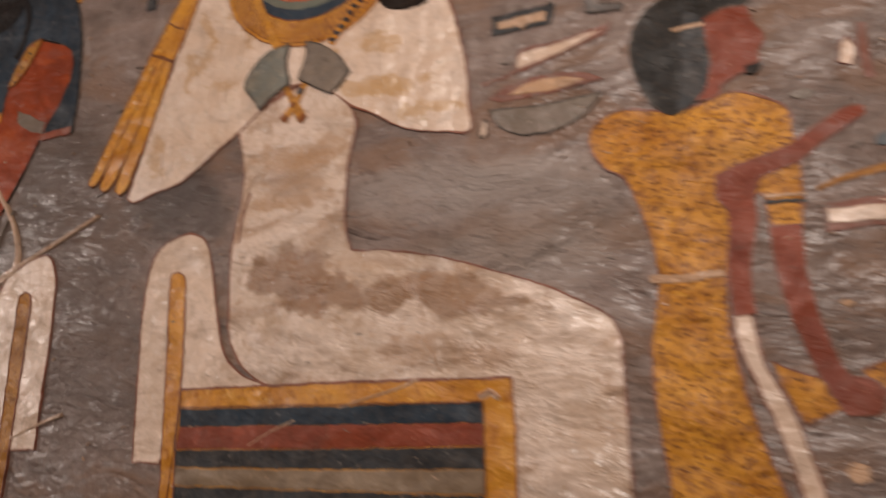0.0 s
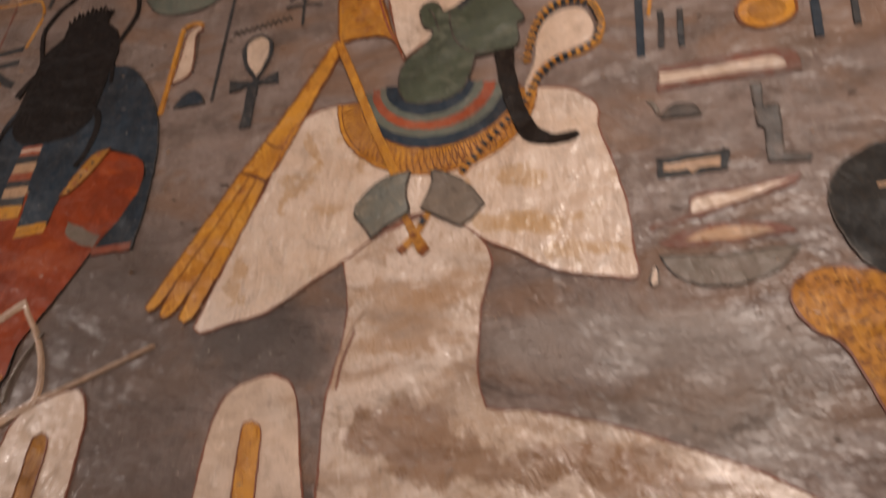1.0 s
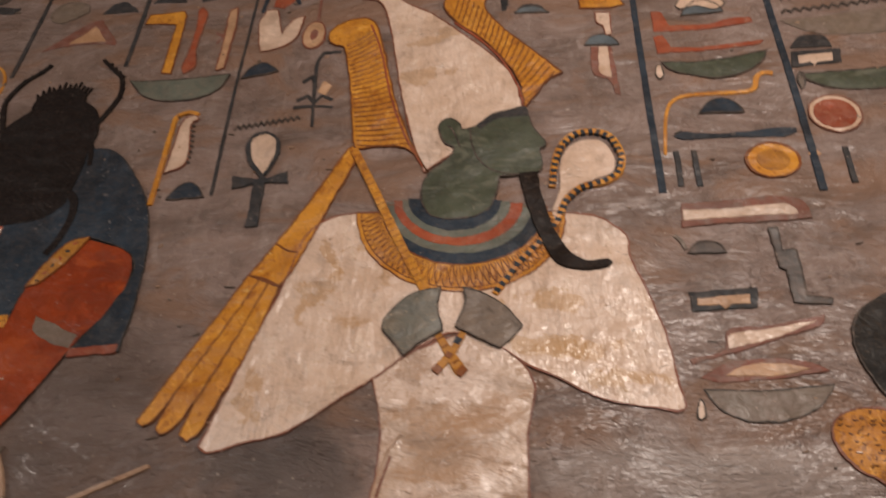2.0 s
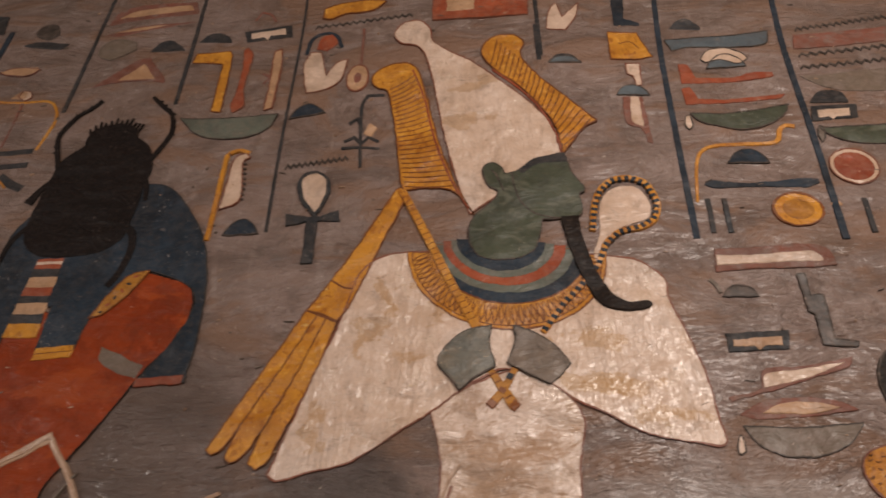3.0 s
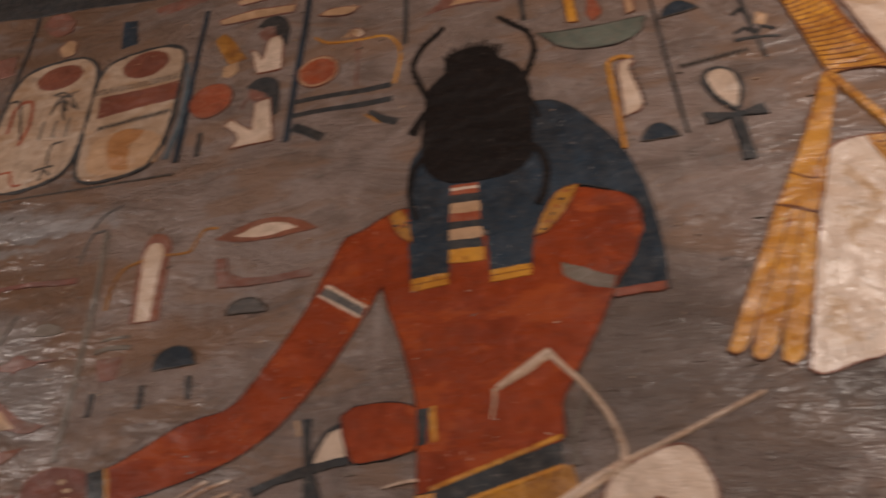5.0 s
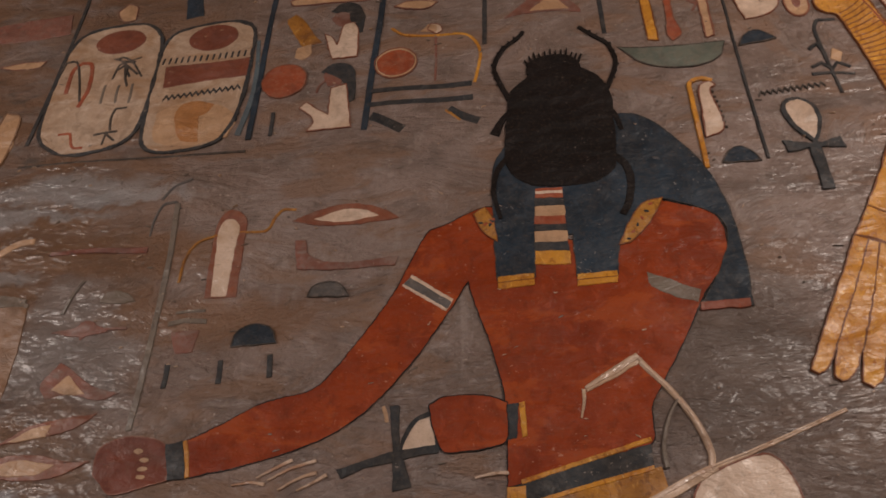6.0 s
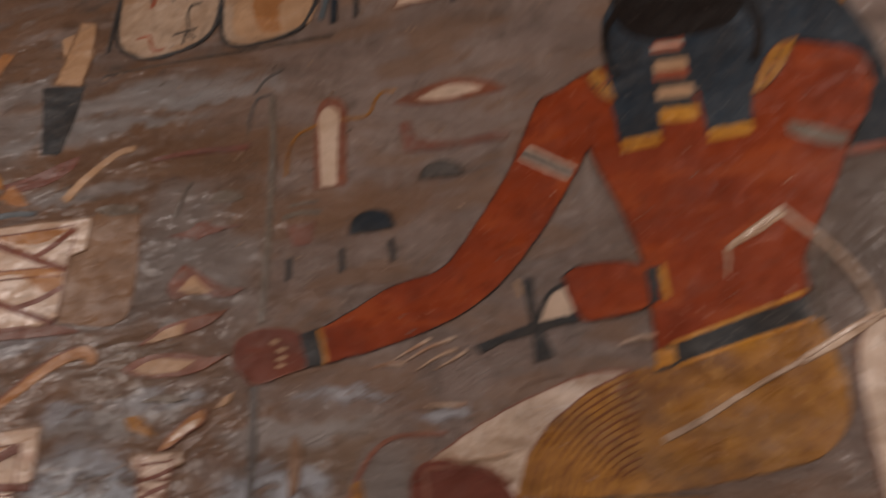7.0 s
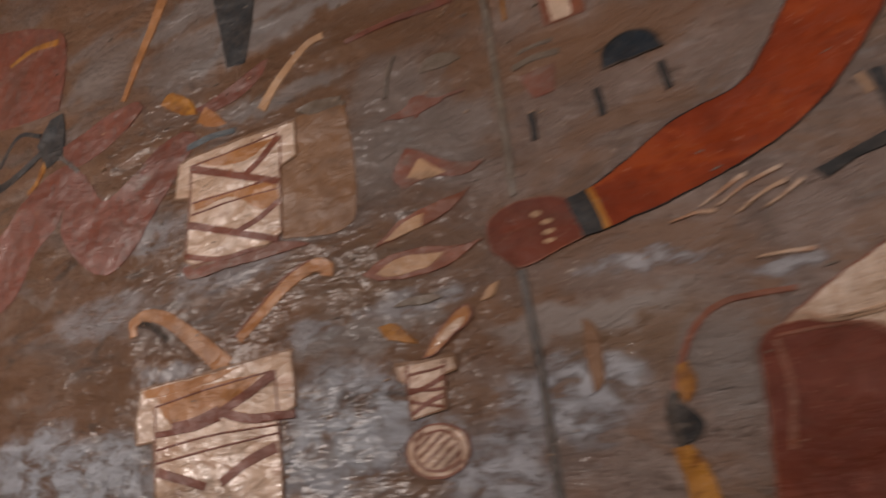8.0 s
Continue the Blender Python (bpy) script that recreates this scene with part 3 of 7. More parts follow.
block("ceiling", (-4.3, -2.9, 3.5), (2.3, 0.3, 3.7), STONE, "rough limestone corridor ceiling", "ceiling")


# ---- the seated figure with crown, and its throne ----
def throne():
    edge = [(-0.108, 1.621), (0.19, 1.63), (0.46, 1.637), (0.464, 1.569), (0.468, 1.394), (-0.137, 1.34), (-0.136, 1.476), (-0.121, 1.557)]
    ob = thing("painted_throne", edge, "painted block throne, ochre frame with dark blue and red stripes", "throne")
    fill(ob, "frame", edge, OCHRE, 0, False)
    contour(ob, edge, 0.004, LINE, 1, False)
    for label, mat, pts in (
        ("dark blue stripe", BLUE, [(-0.105, 1.588), (0.192, 1.596), (0.418, 1.603), (0.419, 1.577), (0.193, 1.57), (-0.105, 1.561)]),
        ("dull red stripe", SKIN, [(-0.105, 1.56), (0.193, 1.569), (0.419, 1.576), (0.419, 1.547), (0.194, 1.536), (-0.108, 1.526)]),
        ("blue-black stripe", NIGHT, [(-0.108, 1.524), (0.194, 1.535), (0.419, 1.545), (0.42, 1.516), (0.196, 1.507), (-0.111, 1.498)]),
        ("worn tan stripe", BUFF, [(-0.111, 1.496), (0.196, 1.505), (0.42, 1.515), (0.421, 1.484), (0.197, 1.478), (-0.114, 1.47)]),
        ("dark grey stripe", NIGHT, [(-0.114, 1.468), (0.197, 1.476), (0.421, 1.482), (0.422, 1.394), (0.202, 1.374), (-0.11, 1.346)]),
    ):
        fill(ob, "stripe", pts, mat, 1, False, label)
    inner = [(-0.107, 1.591), (0.192, 1.599), (0.419, 1.605), (0.424, 1.393), (-0.114, 1.345), (-0.117, 1.469)]
    contour(ob, inner, 0.003, AMBERLINE, 2, False, "inner_line")
    return ob


def throne_back(label, cloth, bar, bar_mat):
    ob = thing("throne_back_cloth", cloth, label, "cloth", "cloths over the throne backs")
    fill(ob, "cloth", cloth, WHITE, 0)
    contour(ob, cloth, 0.0035, LINE, 1)
    fill(ob, "post", bar, bar_mat, 1)
    contour(ob, bar, 0.0028, LINE, 2)


def robes():
    lower = [(-0.028, 2.059), (-0.013, 2.001), (-0.011, 1.94), (-0.02, 1.882), (-0.026, 1.838), (-0.023, 1.767), (-0.019, 1.711), (-0.005, 1.679), (0.019, 1.651), (0.062, 1.629), (0.19, 1.632), (0.329, 1.635), (0.459, 1.637), (0.464, 1.569), (0.465, 1.483), (0.467, 1.401), (0.618, 1.414), (0.613, 1.492), (0.61, 1.6), (0.607, 1.678), (0.601, 1.706), (0.581, 1.723), (0.52, 1.755), (0.457, 1.778), (0.371, 1.806), (0.28, 1.825), (0.204, 1.832), (0.192, 1.873), (0.191, 1.966), (0.201, 2.056), (0.125, 2.123), (0.035, 2.102)]
    ob = thing("painted_lower_robe", lower, "cream wrapped lower robe, rubbed and stained brown", "robe")
    fill(ob, "body", lower, LAP, 0)
    contour(ob, lower, 0.0032, LINE, 1)
    upper = [(-0.084, 2.361), (-0.132, 2.35), (-0.163, 2.316), (-0.176, 2.266), (-0.192, 2.208), (-0.224, 2.114), (-0.249, 2.033), (-0.271, 1.965), (-0.256, 1.956), (-0.2, 1.969), (-0.144, 1.984), (-0.082, 2.024), (-0.026, 2.06), (0.015, 2.091), (0.057, 2.117), (0.091, 2.128), (0.133, 2.117), (0.162, 2.1), (0.201, 2.07), (0.236, 2.053), (0.288, 2.022), (0.339, 2.008), (0.394, 1.999), (0.403, 2.006), (0.399, 2.039), (0.394, 2.108), (0.38, 2.174), (0.361, 2.246), (0.36, 2.283), (0.343, 2.306), (0.314, 2.327), (0.26, 2.337), (0.092, 2.357)]
    ob = thing("painted_upper_robe", upper, "cream wrapped upper robe with a red-brown outline", "robe")
    fill(ob, "body", upper, ROBE, 1)
    contour(ob, upper, 0.0034, LINE, 2)


def crown():
    white = [(-0.14, 2.984), (-0.119, 3.022), (-0.083, 3.026), (-0.058, 2.995), (-0.049, 2.949), (-0.016, 2.913), (0.04, 2.868), (0.099, 2.802), (0.16, 2.726), (0.195, 2.664), (0.21, 2.588), (0.211, 2.546), (0.161, 2.535), (0.116, 2.509), (0.077, 2.477), (0.054, 2.458), (0.034, 2.442), (0.008, 2.532), (-0.019, 2.658), (-0.042, 2.798), (-0.062, 2.894), (-0.084, 2.936), (-0.121, 2.949)]
    ob = thing("painted_headgear", white, "tall white crown between two ochre feathers", "crown")
    body = fill(ob, "crown_body", white, ROBE, 1)
    contour(ob, white, 0.0035, LINE, 2)
    left = [(-0.178, 2.819), (-0.176, 2.849), (-0.143, 2.874), (-0.103, 2.876), (-0.079, 2.848), (-0.057, 2.761), (-0.032, 2.645), (0, 2.536), (0.032, 2.458), (0.042, 2.441), (0.018, 2.483), (-0.006, 2.504), (-0.043, 2.51), (-0.095, 2.509), (-0.105, 2.563), (-0.121, 2.686), (-0.144, 2.792), (-0.164, 2.801)]
    right = [(0.061, 2.892), (0.072, 2.932), (0.104, 2.951), (0.137, 2.946), (0.154, 2.92), (0.146, 2.876), (0.18, 2.809), (0.228, 2.744), (0.288, 2.665), (0.259, 2.645), (0.233, 2.606), (0.216, 2.581), (0.207, 2.651), (0.177, 2.72), (0.139, 2.78), (0.088, 2.839)]
    for pts, a, b, n in (
        (left, [(-0.142, 2.797), (-0.121, 2.686), (-0.105, 2.563), (-0.096, 2.511)], [(-0.086, 2.843), (-0.048, 2.71), (-0.027, 2.629), (0.012, 2.505)], 24),
        (right, [(0.092, 2.945), (0.144, 2.873), (0.18, 2.809), (0.228, 2.744), (0.283, 2.665)], [(0.076, 2.858), (0.117, 2.805), (0.161, 2.743), (0.197, 2.675), (0.217, 2.59)], 21),
    ):
        feather = fill(ob, "feather", pts, OCHRE, 2)
        contour(ob, pts, 0.0035, AMBERLINE, 3, name="feather_outline")
        for i in range(n):
            u = (i + 0.5) / n
            p, q = along(a, u), along(b, u)
            stroke(feather, "barb_line", [p + (q - p) * 0.05, (p + q) / 2 + Vector((0, -0.003)), q + (p - q) * 0.05], 0.0022, AMBERLINE, 3, (1.1, 0.8))
    rim = [(-0.091, 2.853), (-0.063, 2.762), (-0.037, 2.638), (-0.004, 2.532), (0.032, 2.455)]
    stroke(ob, "feather_rim", rim, 0.0035, BRICK, 3)
    rim = [(0.084, 2.837), (0.137, 2.775), (0.176, 2.714), (0.203, 2.643), (0.215, 2.584)]
    stroke(ob, "feather_rim", rim, 0.0032, BRICK, 3)


def head():
    pts = [(0.059, 2.541), (0.064, 2.557), (0.08, 2.563), (0.095, 2.55), (0.101, 2.533), (0.126, 2.539), (0.155, 2.564), (0.198, 2.577), (0.216, 2.578), (0.223, 2.549), (0.228, 2.524), (0.246, 2.494), (0.246, 2.482), (0.236, 2.475), (0.239, 2.441), (0.229, 2.423), (0.166, 2.419), (0.16, 2.388), (0.147, 2.354), (0.12, 2.338), (0.078, 2.336), (0.049, 2.347), (0.036, 2.37), (0.033, 2.407), (0.044, 2.437), (0.065, 2.455), (0.084, 2.48), (0.086, 2.493), (0.07, 2.505)]
    ob = thing("painted_profile_shape", pts, "plain grey-green profile shape with dark contour", "painted shape")
    fill(ob, "shape", pts, GREEN, 5.4)
    contour(ob, pts, 0.0028, INK, 6)
    cap = [(0.126, 2.54), (0.145, 2.557), (0.171, 2.571), (0.216, 2.578), (0.222, 2.555), (0.191, 2.556), (0.16, 2.552), (0.134, 2.532)]
    fill(ob, "brow_band", cap, NIGHT, 6.2)
    stroke(ob, "jaw_line", [(0.115, 2.534), (0.119, 2.494), (0.132, 2.457), (0.156, 2.432), (0.19, 2.422), (0.227, 2.422)], 0.0028, INK, 6.2)
    stroke(ob, "inner_line", [(0.074, 2.546), (0.084, 2.534), (0.092, 2.51), (0.098, 2.492)], 0.003, INK, 6.2)
    beard = [(0.198, 2.423), (0.231, 2.424), (0.233, 2.377), (0.248, 2.307), (0.267, 2.264), (0.291, 2.242), (0.326, 2.241), (0.333, 2.235), (0.323, 2.227), (0.277, 2.227), (0.25, 2.241), (0.231, 2.275), (0.212, 2.343)]
    ob = thing("painted_beard", beard, "long curved brown-black ceremonial beard", "beard")
    fill(ob, "strand", beard, BEARD, 7)


def half_bowl(left, low, right, n=26):
    """The lower half of an oval through its two ends and its lowest point."""
    left, low, right = Vector(left), Vector(low), Vector(right)
    mid = (left + right) / 2
    return [mid + (right - mid) * math.cos(a) + (low - mid) * math.sin(a) for a in (math.pi * i / n for i in range(n + 1))]


def collar():
    rows = (
        ("petal_band", OCHRE, [(-0.077, 2.361), (0.098, 2.198), (0.269, 2.339)], AMBERLINE),
        ("blue_band", BLUE, [(-0.033, 2.375), (0.096, 2.247), (0.241, 2.35)], AMBERLINE),
        ("green_band", SEAGREEN, [(-0.029, 2.379), (0.094, 2.268), (0.217, 2.357)], None),
        ("red_band", BRICK, [(-0.014, 2.382), (0.092, 2.283), (0.202, 2.361)], None),
        ("green_band", SEAGREEN, [(0, 2.382), (0.09, 2.299), (0.183, 2.365)], None),
        ("blue_band", BLUE, [(0.01, 2.384), (0.088, 2.312), (0.167, 2.369)], None),
    )
    ob = thing("painted_collar", rows[0][2], "broad collar of blue, green, red and ochre bands", "collar")
    for k, (name, mat, (a, b, c), line) in enumerate(rows):
        pts = half_bowl(a, b, c)
        fill(ob, name, pts, mat, 1.6 + 0.6 * k)
        if line:
            contour(ob, pts, 0.003, line, 2.2 + 0.6 * k)
    outer, inner = half_bowl(*rows[0][2], 44), half_bowl(*rows[1][2], 44)
    for i in range(2, 43):
        a, b = inner[i], outer[i]
        side = Vector((-(b - a).y, (b - a).x)).normalized() * 0.0040
        mid, foot = a + (b - a) * 0.5, a + (b - a) * 0.84
        stroke(ob, "petal_line", [a + (b - a) * 0.08 - side * 0.4, mid - side, foot, mid + side, a + (b - a) * 0.08 + side * 0.4], 0.0019, AMBERLINE, 2.4)
    rim = half_bowl(*[tuple(Vector(p)) for p in rows[0][2]], 30)
    mid = Vector(rows[0][2][0]).lerp(Vector(rows[0][2][2]), 0.5)
    stroke(ob, "rim_line", [mid + (p - mid) * 0.955 for p in rim], 0.0022, AMBERLINE, 2.4)


def flail():
    upper = [(-0.106, 2.511), (-0.096, 2.514), (-0.088, 2.492), (-0.128, 2.381), (-0.174, 2.255), (-0.193, 2.222), (-0.248, 2.247), (-0.207, 2.315), (-0.158, 2.406)]
    ob = thing("painted_flail", upper, "ochre three-stranded flail held over the shoulder", "flail")
    fill(ob, "arm", upper, OCHRE, 2)
    contour(ob, upper, 0.003, AMBERLINE, 3)
    for pts in ([(-0.248, 2.247), (-0.228, 2.238), (-0.271, 2.15), (-0.32, 2.055), (-0.349, 2.006), (-0.365, 1.997), (-0.374, 2.004), (-0.338, 2.076), (-0.289, 2.168)],
                [(-0.228, 2.238), (-0.212, 2.232), (-0.249, 2.13), (-0.287, 2.041), (-0.316, 1.992), (-0.333, 1.984), (-0.342, 1.993), (-0.32, 2.055), (-0.271, 2.15)],
                [(-0.212, 2.232), (-0.193, 2.222), (-0.215, 2.141), (-0.246, 2.055), (-0.274, 1.986), (-0.291, 1.973), (-0.304, 1.982), (-0.287, 2.041), (-0.249, 2.13)]):
        fill(ob, "strand", pts, OCHRE, 2)
        contour(ob, pts, 0.0026, AMBERLINE, 3, name="strand_outline")
    stroke(ob, "binding_line", [(-0.211, 2.307), (-0.19, 2.293), (-0.172, 2.288)], 0.003, AMBERLINE, 3)
    stroke(ob, "binding_line", [(-0.248, 2.247), (-0.22, 2.239), (-0.192, 2.223)], 0.003, AMBERLINE, 3)
    handle = [(-0.096, 2.506), (-0.058, 2.424), (-0.029, 2.36), (0.003, 2.288), (0.045, 2.203)]
    stroke(ob, "handle", handle, 0.0145, OCHRE, 5.6)
    for i in range(26):
        u = 0.02 + i / 27
        p, q = along(handle, u), along(handle, u + 0.02)
        d = (q - p).normalized()
        s = Vector((-d.y, d.x)) * 0.0068
        stroke(ob, "binding_line", [p - s, p + s], 0.0016, AMBERLINE, 6.2)
    tail = [(0.065, 2.129), (0.084, 2.095), (0.102, 2.064)]
    stroke(ob, "handle_end", tail, 0.0115, GOLD, 3, (0.8, 1.5))
    for u in (0.2, 0.4, 0.6, 0.8):
        p, q = along(tail, u - 0.05), along(tail, u + 0.05)
        d = (q - p).normalized()
        s = Vector((-d.y, d.x)) * 0.0055
        stroke(ob, "binding_line", [p - s, p + s], 0.002, AMBERLINE, 3.8)
    stroke(ob, "dark_tip", [(0.097, 2.07), (0.106, 2.062)], 0.015, AMBERLINE, 3.9)


def crook():
    loop = [(0.264, 2.384), (0.269, 2.442), (0.285, 2.476), (0.312, 2.49), (0.343, 2.484), (0.359, 2.447), (0.352, 2.414), (0.317, 2.401), (0.287, 2.385), (0.263, 2.349), (0.252, 2.318), (0.251, 2.346)]
    ob = thing("painted_crook", loop, "ochre crook with dark blue bands and white hook", "crook")
    fill(ob, "hook_field", loop, WHITE, 2)
    line = [(0.252, 2.39), (0.258, 2.434), (0.272, 2.477), (0.298, 2.504), (0.332, 2.507), (0.359, 2.49), (0.372, 2.446), (0.362, 2.41), (0.335, 2.393), (0.297, 2.384), (0.271, 2.358), (0.255, 2.317), (0.223, 2.277), (0.19, 2.243), (0.153, 2.19)]
    stroke(ob, "shaft", line, 0.0105, OCHRE, 5.8)
    for i in range(44):
        u = (i + 0.5) / 44
        p, q = along(line, u - 0.006), along(line, u + 0.006)
        stroke(ob, "dark_band", [p, q], 0.0102, BLUE, 6.5)
    end = [(0.105, 2.128), (0.087, 2.095), (0.064, 2.067)]
    stroke(ob, "shaft_end", end, 0.0105, GOLD, 3.3, (0.9, 1.3))
    stroke(ob, "dark_tip", [(0.071, 2.074), (0.063, 2.066)], 0.013, AMBERLINE, 4.2)
    stroke(ob, "dark_band", [(0.086, 2.095), (0.081, 2.088)], 0.011, AMBERLINE, 4.1)
    stroke(ob, "dark_band", [(0.099, 2.119), (0.094, 2.109)], 0.011, BLUE, 3.8)


def fists():
    for label, mat, pts in (
        ("grey-blue fist shape with dark contour", TEAL, [(-0.018, 2.142), (-0.001, 2.173), (0.029, 2.197), (0.07, 2.204), (0.065, 2.175), (0.073, 2.131), (0.04, 2.112), (0.016, 2.093), (0.001, 2.115)]),
        ("brown-grey fist shape with dark contour", SLATE, [(0.105, 2.202), (0.135, 2.191), (0.169, 2.165), (0.191, 2.133), (0.175, 2.113), (0.159, 2.1), (0.125, 2.118), (0.093, 2.137), (0.107, 2.178)]),
    ):
        ob = thing("painted_fist_shape", pts, label, "painted shape")
        fill(ob, "shape", pts, mat, 6.8)
        contour(ob, pts, 0.0026, INK, 7.4)


throne()
throne_back("white cloth over a throne back with ochre post",
            [(-0.199, 1.502), (-0.205, 1.649), (-0.207, 1.761), (-0.196, 1.841), (-0.164, 1.874), (-0.115, 1.885), (-0.081, 1.868), (-0.065, 1.829), (-0.049, 1.754), (-0.026, 1.679), (0.011, 1.645), (0.058, 1.627), (-0.108, 1.62), (-0.121, 1.557), (-0.141, 1.503)],
            [(-0.15, 1.81), (-0.135, 1.819), (-0.119, 1.807), (-0.111, 1.704), (-0.109, 1.62), (-0.109, 1.521), (-0.097, 1.351), (-0.136, 1.348), (-0.135, 1.468), (-0.144, 1.667)], OCHRE)
throne_back("small white cloth over a worn throne back",
            [(-0.433, 1.515), (-0.432, 1.61), (-0.428, 1.712), (-0.432, 1.819), (-0.45, 1.863), (-0.477, 1.872), (-0.527, 1.855), (-0.572, 1.827), (-0.588, 1.761), (-0.591, 1.609), (-0.584, 1.506)],
            [(-0.524, 1.793), (-0.509, 1.803), (-0.492, 1.792), (-0.491, 1.693), (-0.496, 1.539), (-0.501, 1.428), (-0.536, 1.426), (-0.527, 1.528), (-0.526, 1.672)], GOLD)
robes()
crown()
collar()
head()
flail()
crook()
fists()


# ---- the standing figure in the spotted pelt ----
def inside(p, loop):
    odd = False
    for (ax, az), (bx, bz) in zip(loop, loop[1:] + loop[:1]):
        if (az > p[1]) != (bz > p[1]) and p[0] < ax + (p[1] - az) / (bz - az) * (bx - ax):
            odd = not odd
    return odd


def pelt_spots(parent, loop, seed, step=0.0128):
    """Short crooked brown dashes, brushed on in uneven rows, too many to count."""
    rng = random.Random(seed)
    ox, oz = foot_of(parent)
    verts, faces = [], []
    xs, zs = [p[0] for p in loop], [p[1] for p in loop]
    for i in range(int((max(xs) - min(xs)) / step) + 1):
        for k in range(int((max(zs) - min(zs)) / (step * 0.8)) + 1):
            x = min(xs) + (i + 0.5 * (k % 2) + rng.uniform(-0.35, 0.35)) * step
            z = min(zs) + (k + rng.uniform(-0.35, 0.35)) * step * 0.8
            if not inside((x, z), loop) or rng.random() < 0.12:
                continue
            half, thick, a = rng.uniform(0.0030, 0.0068), rng.uniform(0.0012, 0.0026), rng.gauss(0.35, 0.7)
            ca, sa, start, n = math.cos(a), math.sin(a), len(verts), 8
            for y, grow in ((0.004, 1.15), (-BASE - 0.0011, 0.95)):
                for j in range(n):
                    ang = 2 * math.pi * j / n
                    r = grow * (0.8 + 0.35 * noise.noise((x * 300 + j, z * 300, 1)))
                    px, pz = half * r * math.cos(ang), thick * r * math.sin(ang) + 0.25 * half * math.cos(ang) ** 2
                    verts.append((x + px * ca - pz * sa - ox, y, z + px * sa + pz * ca - oz))
            faces.append(tuple(range(start + n, start + 2 * n)))
            faces += [(start + j, start + (j + 1) % n, start + n + (j + 1) % n, start + n + j) for j in range(n)]
    tagged(mesh_object("spots", verts, faces, SPOT, parent, ""), "dark brown dashes brushed on the pelt", "", "", "stuff")


def pelt_figure():
    pelt = [(0.576, 1.958), (0.589, 1.985), (0.629, 1.997), (0.681, 1.985), (0.724, 1.988), (0.759, 2), (0.798, 1.988), (0.824, 1.966), (0.828, 1.935), (0.832, 1.909), (0.833, 1.861), (0.828, 1.817), (0.794, 1.815), (0.788, 1.863), (0.754, 1.837), (0.742, 1.787), (0.737, 1.72), (0.744, 1.648), (0.764, 1.563), (0.785, 1.501), (0.804, 1.431), (0.664, 1.418), (0.659, 1.494), (0.651, 1.566), (0.644, 1.649), (0.651, 1.713), (0.658, 1.756), (0.655, 1.793), (0.644, 1.84), (0.621, 1.898), (0.592, 1.92)]
    ob = thing("painted_pelt", pelt, "ochre pelt with dark brown spots, worn as a robe", "robe")
    fill(ob, "pelt", pelt, PELT, 0)
    contour(ob, pelt, 0.0035, LINE, 1)
    pelt_spots(ob, pelt, 5)
    fill(ob, "belt", [(0.647, 1.765), (0.688, 1.764), (0.735, 1.769), (0.736, 1.759), (0.688, 1.754), (0.648, 1.754)], SAND, 1.5)
    fill(ob, "arm_ring", [(0.789, 1.859), (0.834, 1.857), (0.834, 1.853), (0.789, 1.854)], SAND, 1.5)
    fill(ob, "arm_ring", [(0.79, 1.851), (0.834, 1.849), (0.834, 1.845), (0.79, 1.846)], NIGHT, 1.5)
    sash = [(0.743, 1.709), (0.763, 1.71), (0.772, 1.654), (0.794, 1.605), (0.815, 1.542), (0.828, 1.474), (0.808, 1.472), (0.788, 1.554), (0.765, 1.621), (0.748, 1.668)]
    ob = thing("painted_cloth_strip", sash, "long white sash hanging down the pelt", "sash")
    fill(ob, "cloth", sash, WHITE, 2)
    contour(ob, sash, 0.003, LINE, 2.6)
    for pts in ([(0.782, 1.653), (0.8, 1.644), (0.826, 1.636), (0.853, 1.632), (0.849, 1.602), (0.81, 1.581), (0.8, 1.605), (0.79, 1.626)], [(0.874, 1.643), (0.898, 1.652), (0.914, 1.646), (0.911, 1.621), (0.884, 1.624)]):
        ob = thing("painted_pelt_flap", pts, "hanging ochre flap of the spotted pelt", "robe")
        fill(ob, "pelt", pts, PELT, 0)
        contour(ob, pts, 0.003, LINE, 0.6)
        pelt_spots(ob, pts, 6)
    for label, pts in (
        ("plain dull red raised arm shape", [(0.735, 1.89), (0.772, 1.904), (0.818, 1.917), (0.852, 1.939), (0.889, 1.959), (0.906, 1.959), (0.906, 1.947), (0.866, 1.923), (0.826, 1.895), (0.784, 1.876), (0.777, 1.82), (0.767, 1.764), (0.768, 1.711), (0.743, 1.709), (0.742, 1.773), (0.747, 1.837), (0.735, 1.861)]),
        ("plain dull red hanging arm shape", [(0.792, 1.817), (0.827, 1.817), (0.828, 1.753), (0.841, 1.686), (0.858, 1.64), (0.883, 1.632), (0.896, 1.618), (0.884, 1.596), (0.853, 1.592), (0.838, 1.62), (0.825, 1.65), (0.806, 1.707), (0.796, 1.762)]),
    ):
        ob = thing("painted_arm_shape", pts, label, "painted shape")
        fill(ob, "shape", pts, SKIN, 1.6)
        contour(ob, pts, 0.0024, LINE, 2.2)
    face = [(0.735, 2.11), (0.758, 2.119), (0.788, 2.118), (0.796, 2.092), (0.806, 2.071), (0.803, 2.06), (0.797, 2.053), (0.797, 2.038), (0.79, 2.03), (0.769, 2.022), (0.752, 2.012), (0.742, 1.997), (0.713, 1.993), (0.733, 2.024), (0.734, 2.074)]
    ob = thing("painted_face_shape", face, "plain dull red profile shape", "painted shape")
    fill(ob, "shape", face, SKIN, 1.4)
    contour(ob, face, 0.002, LINE, 1.9)
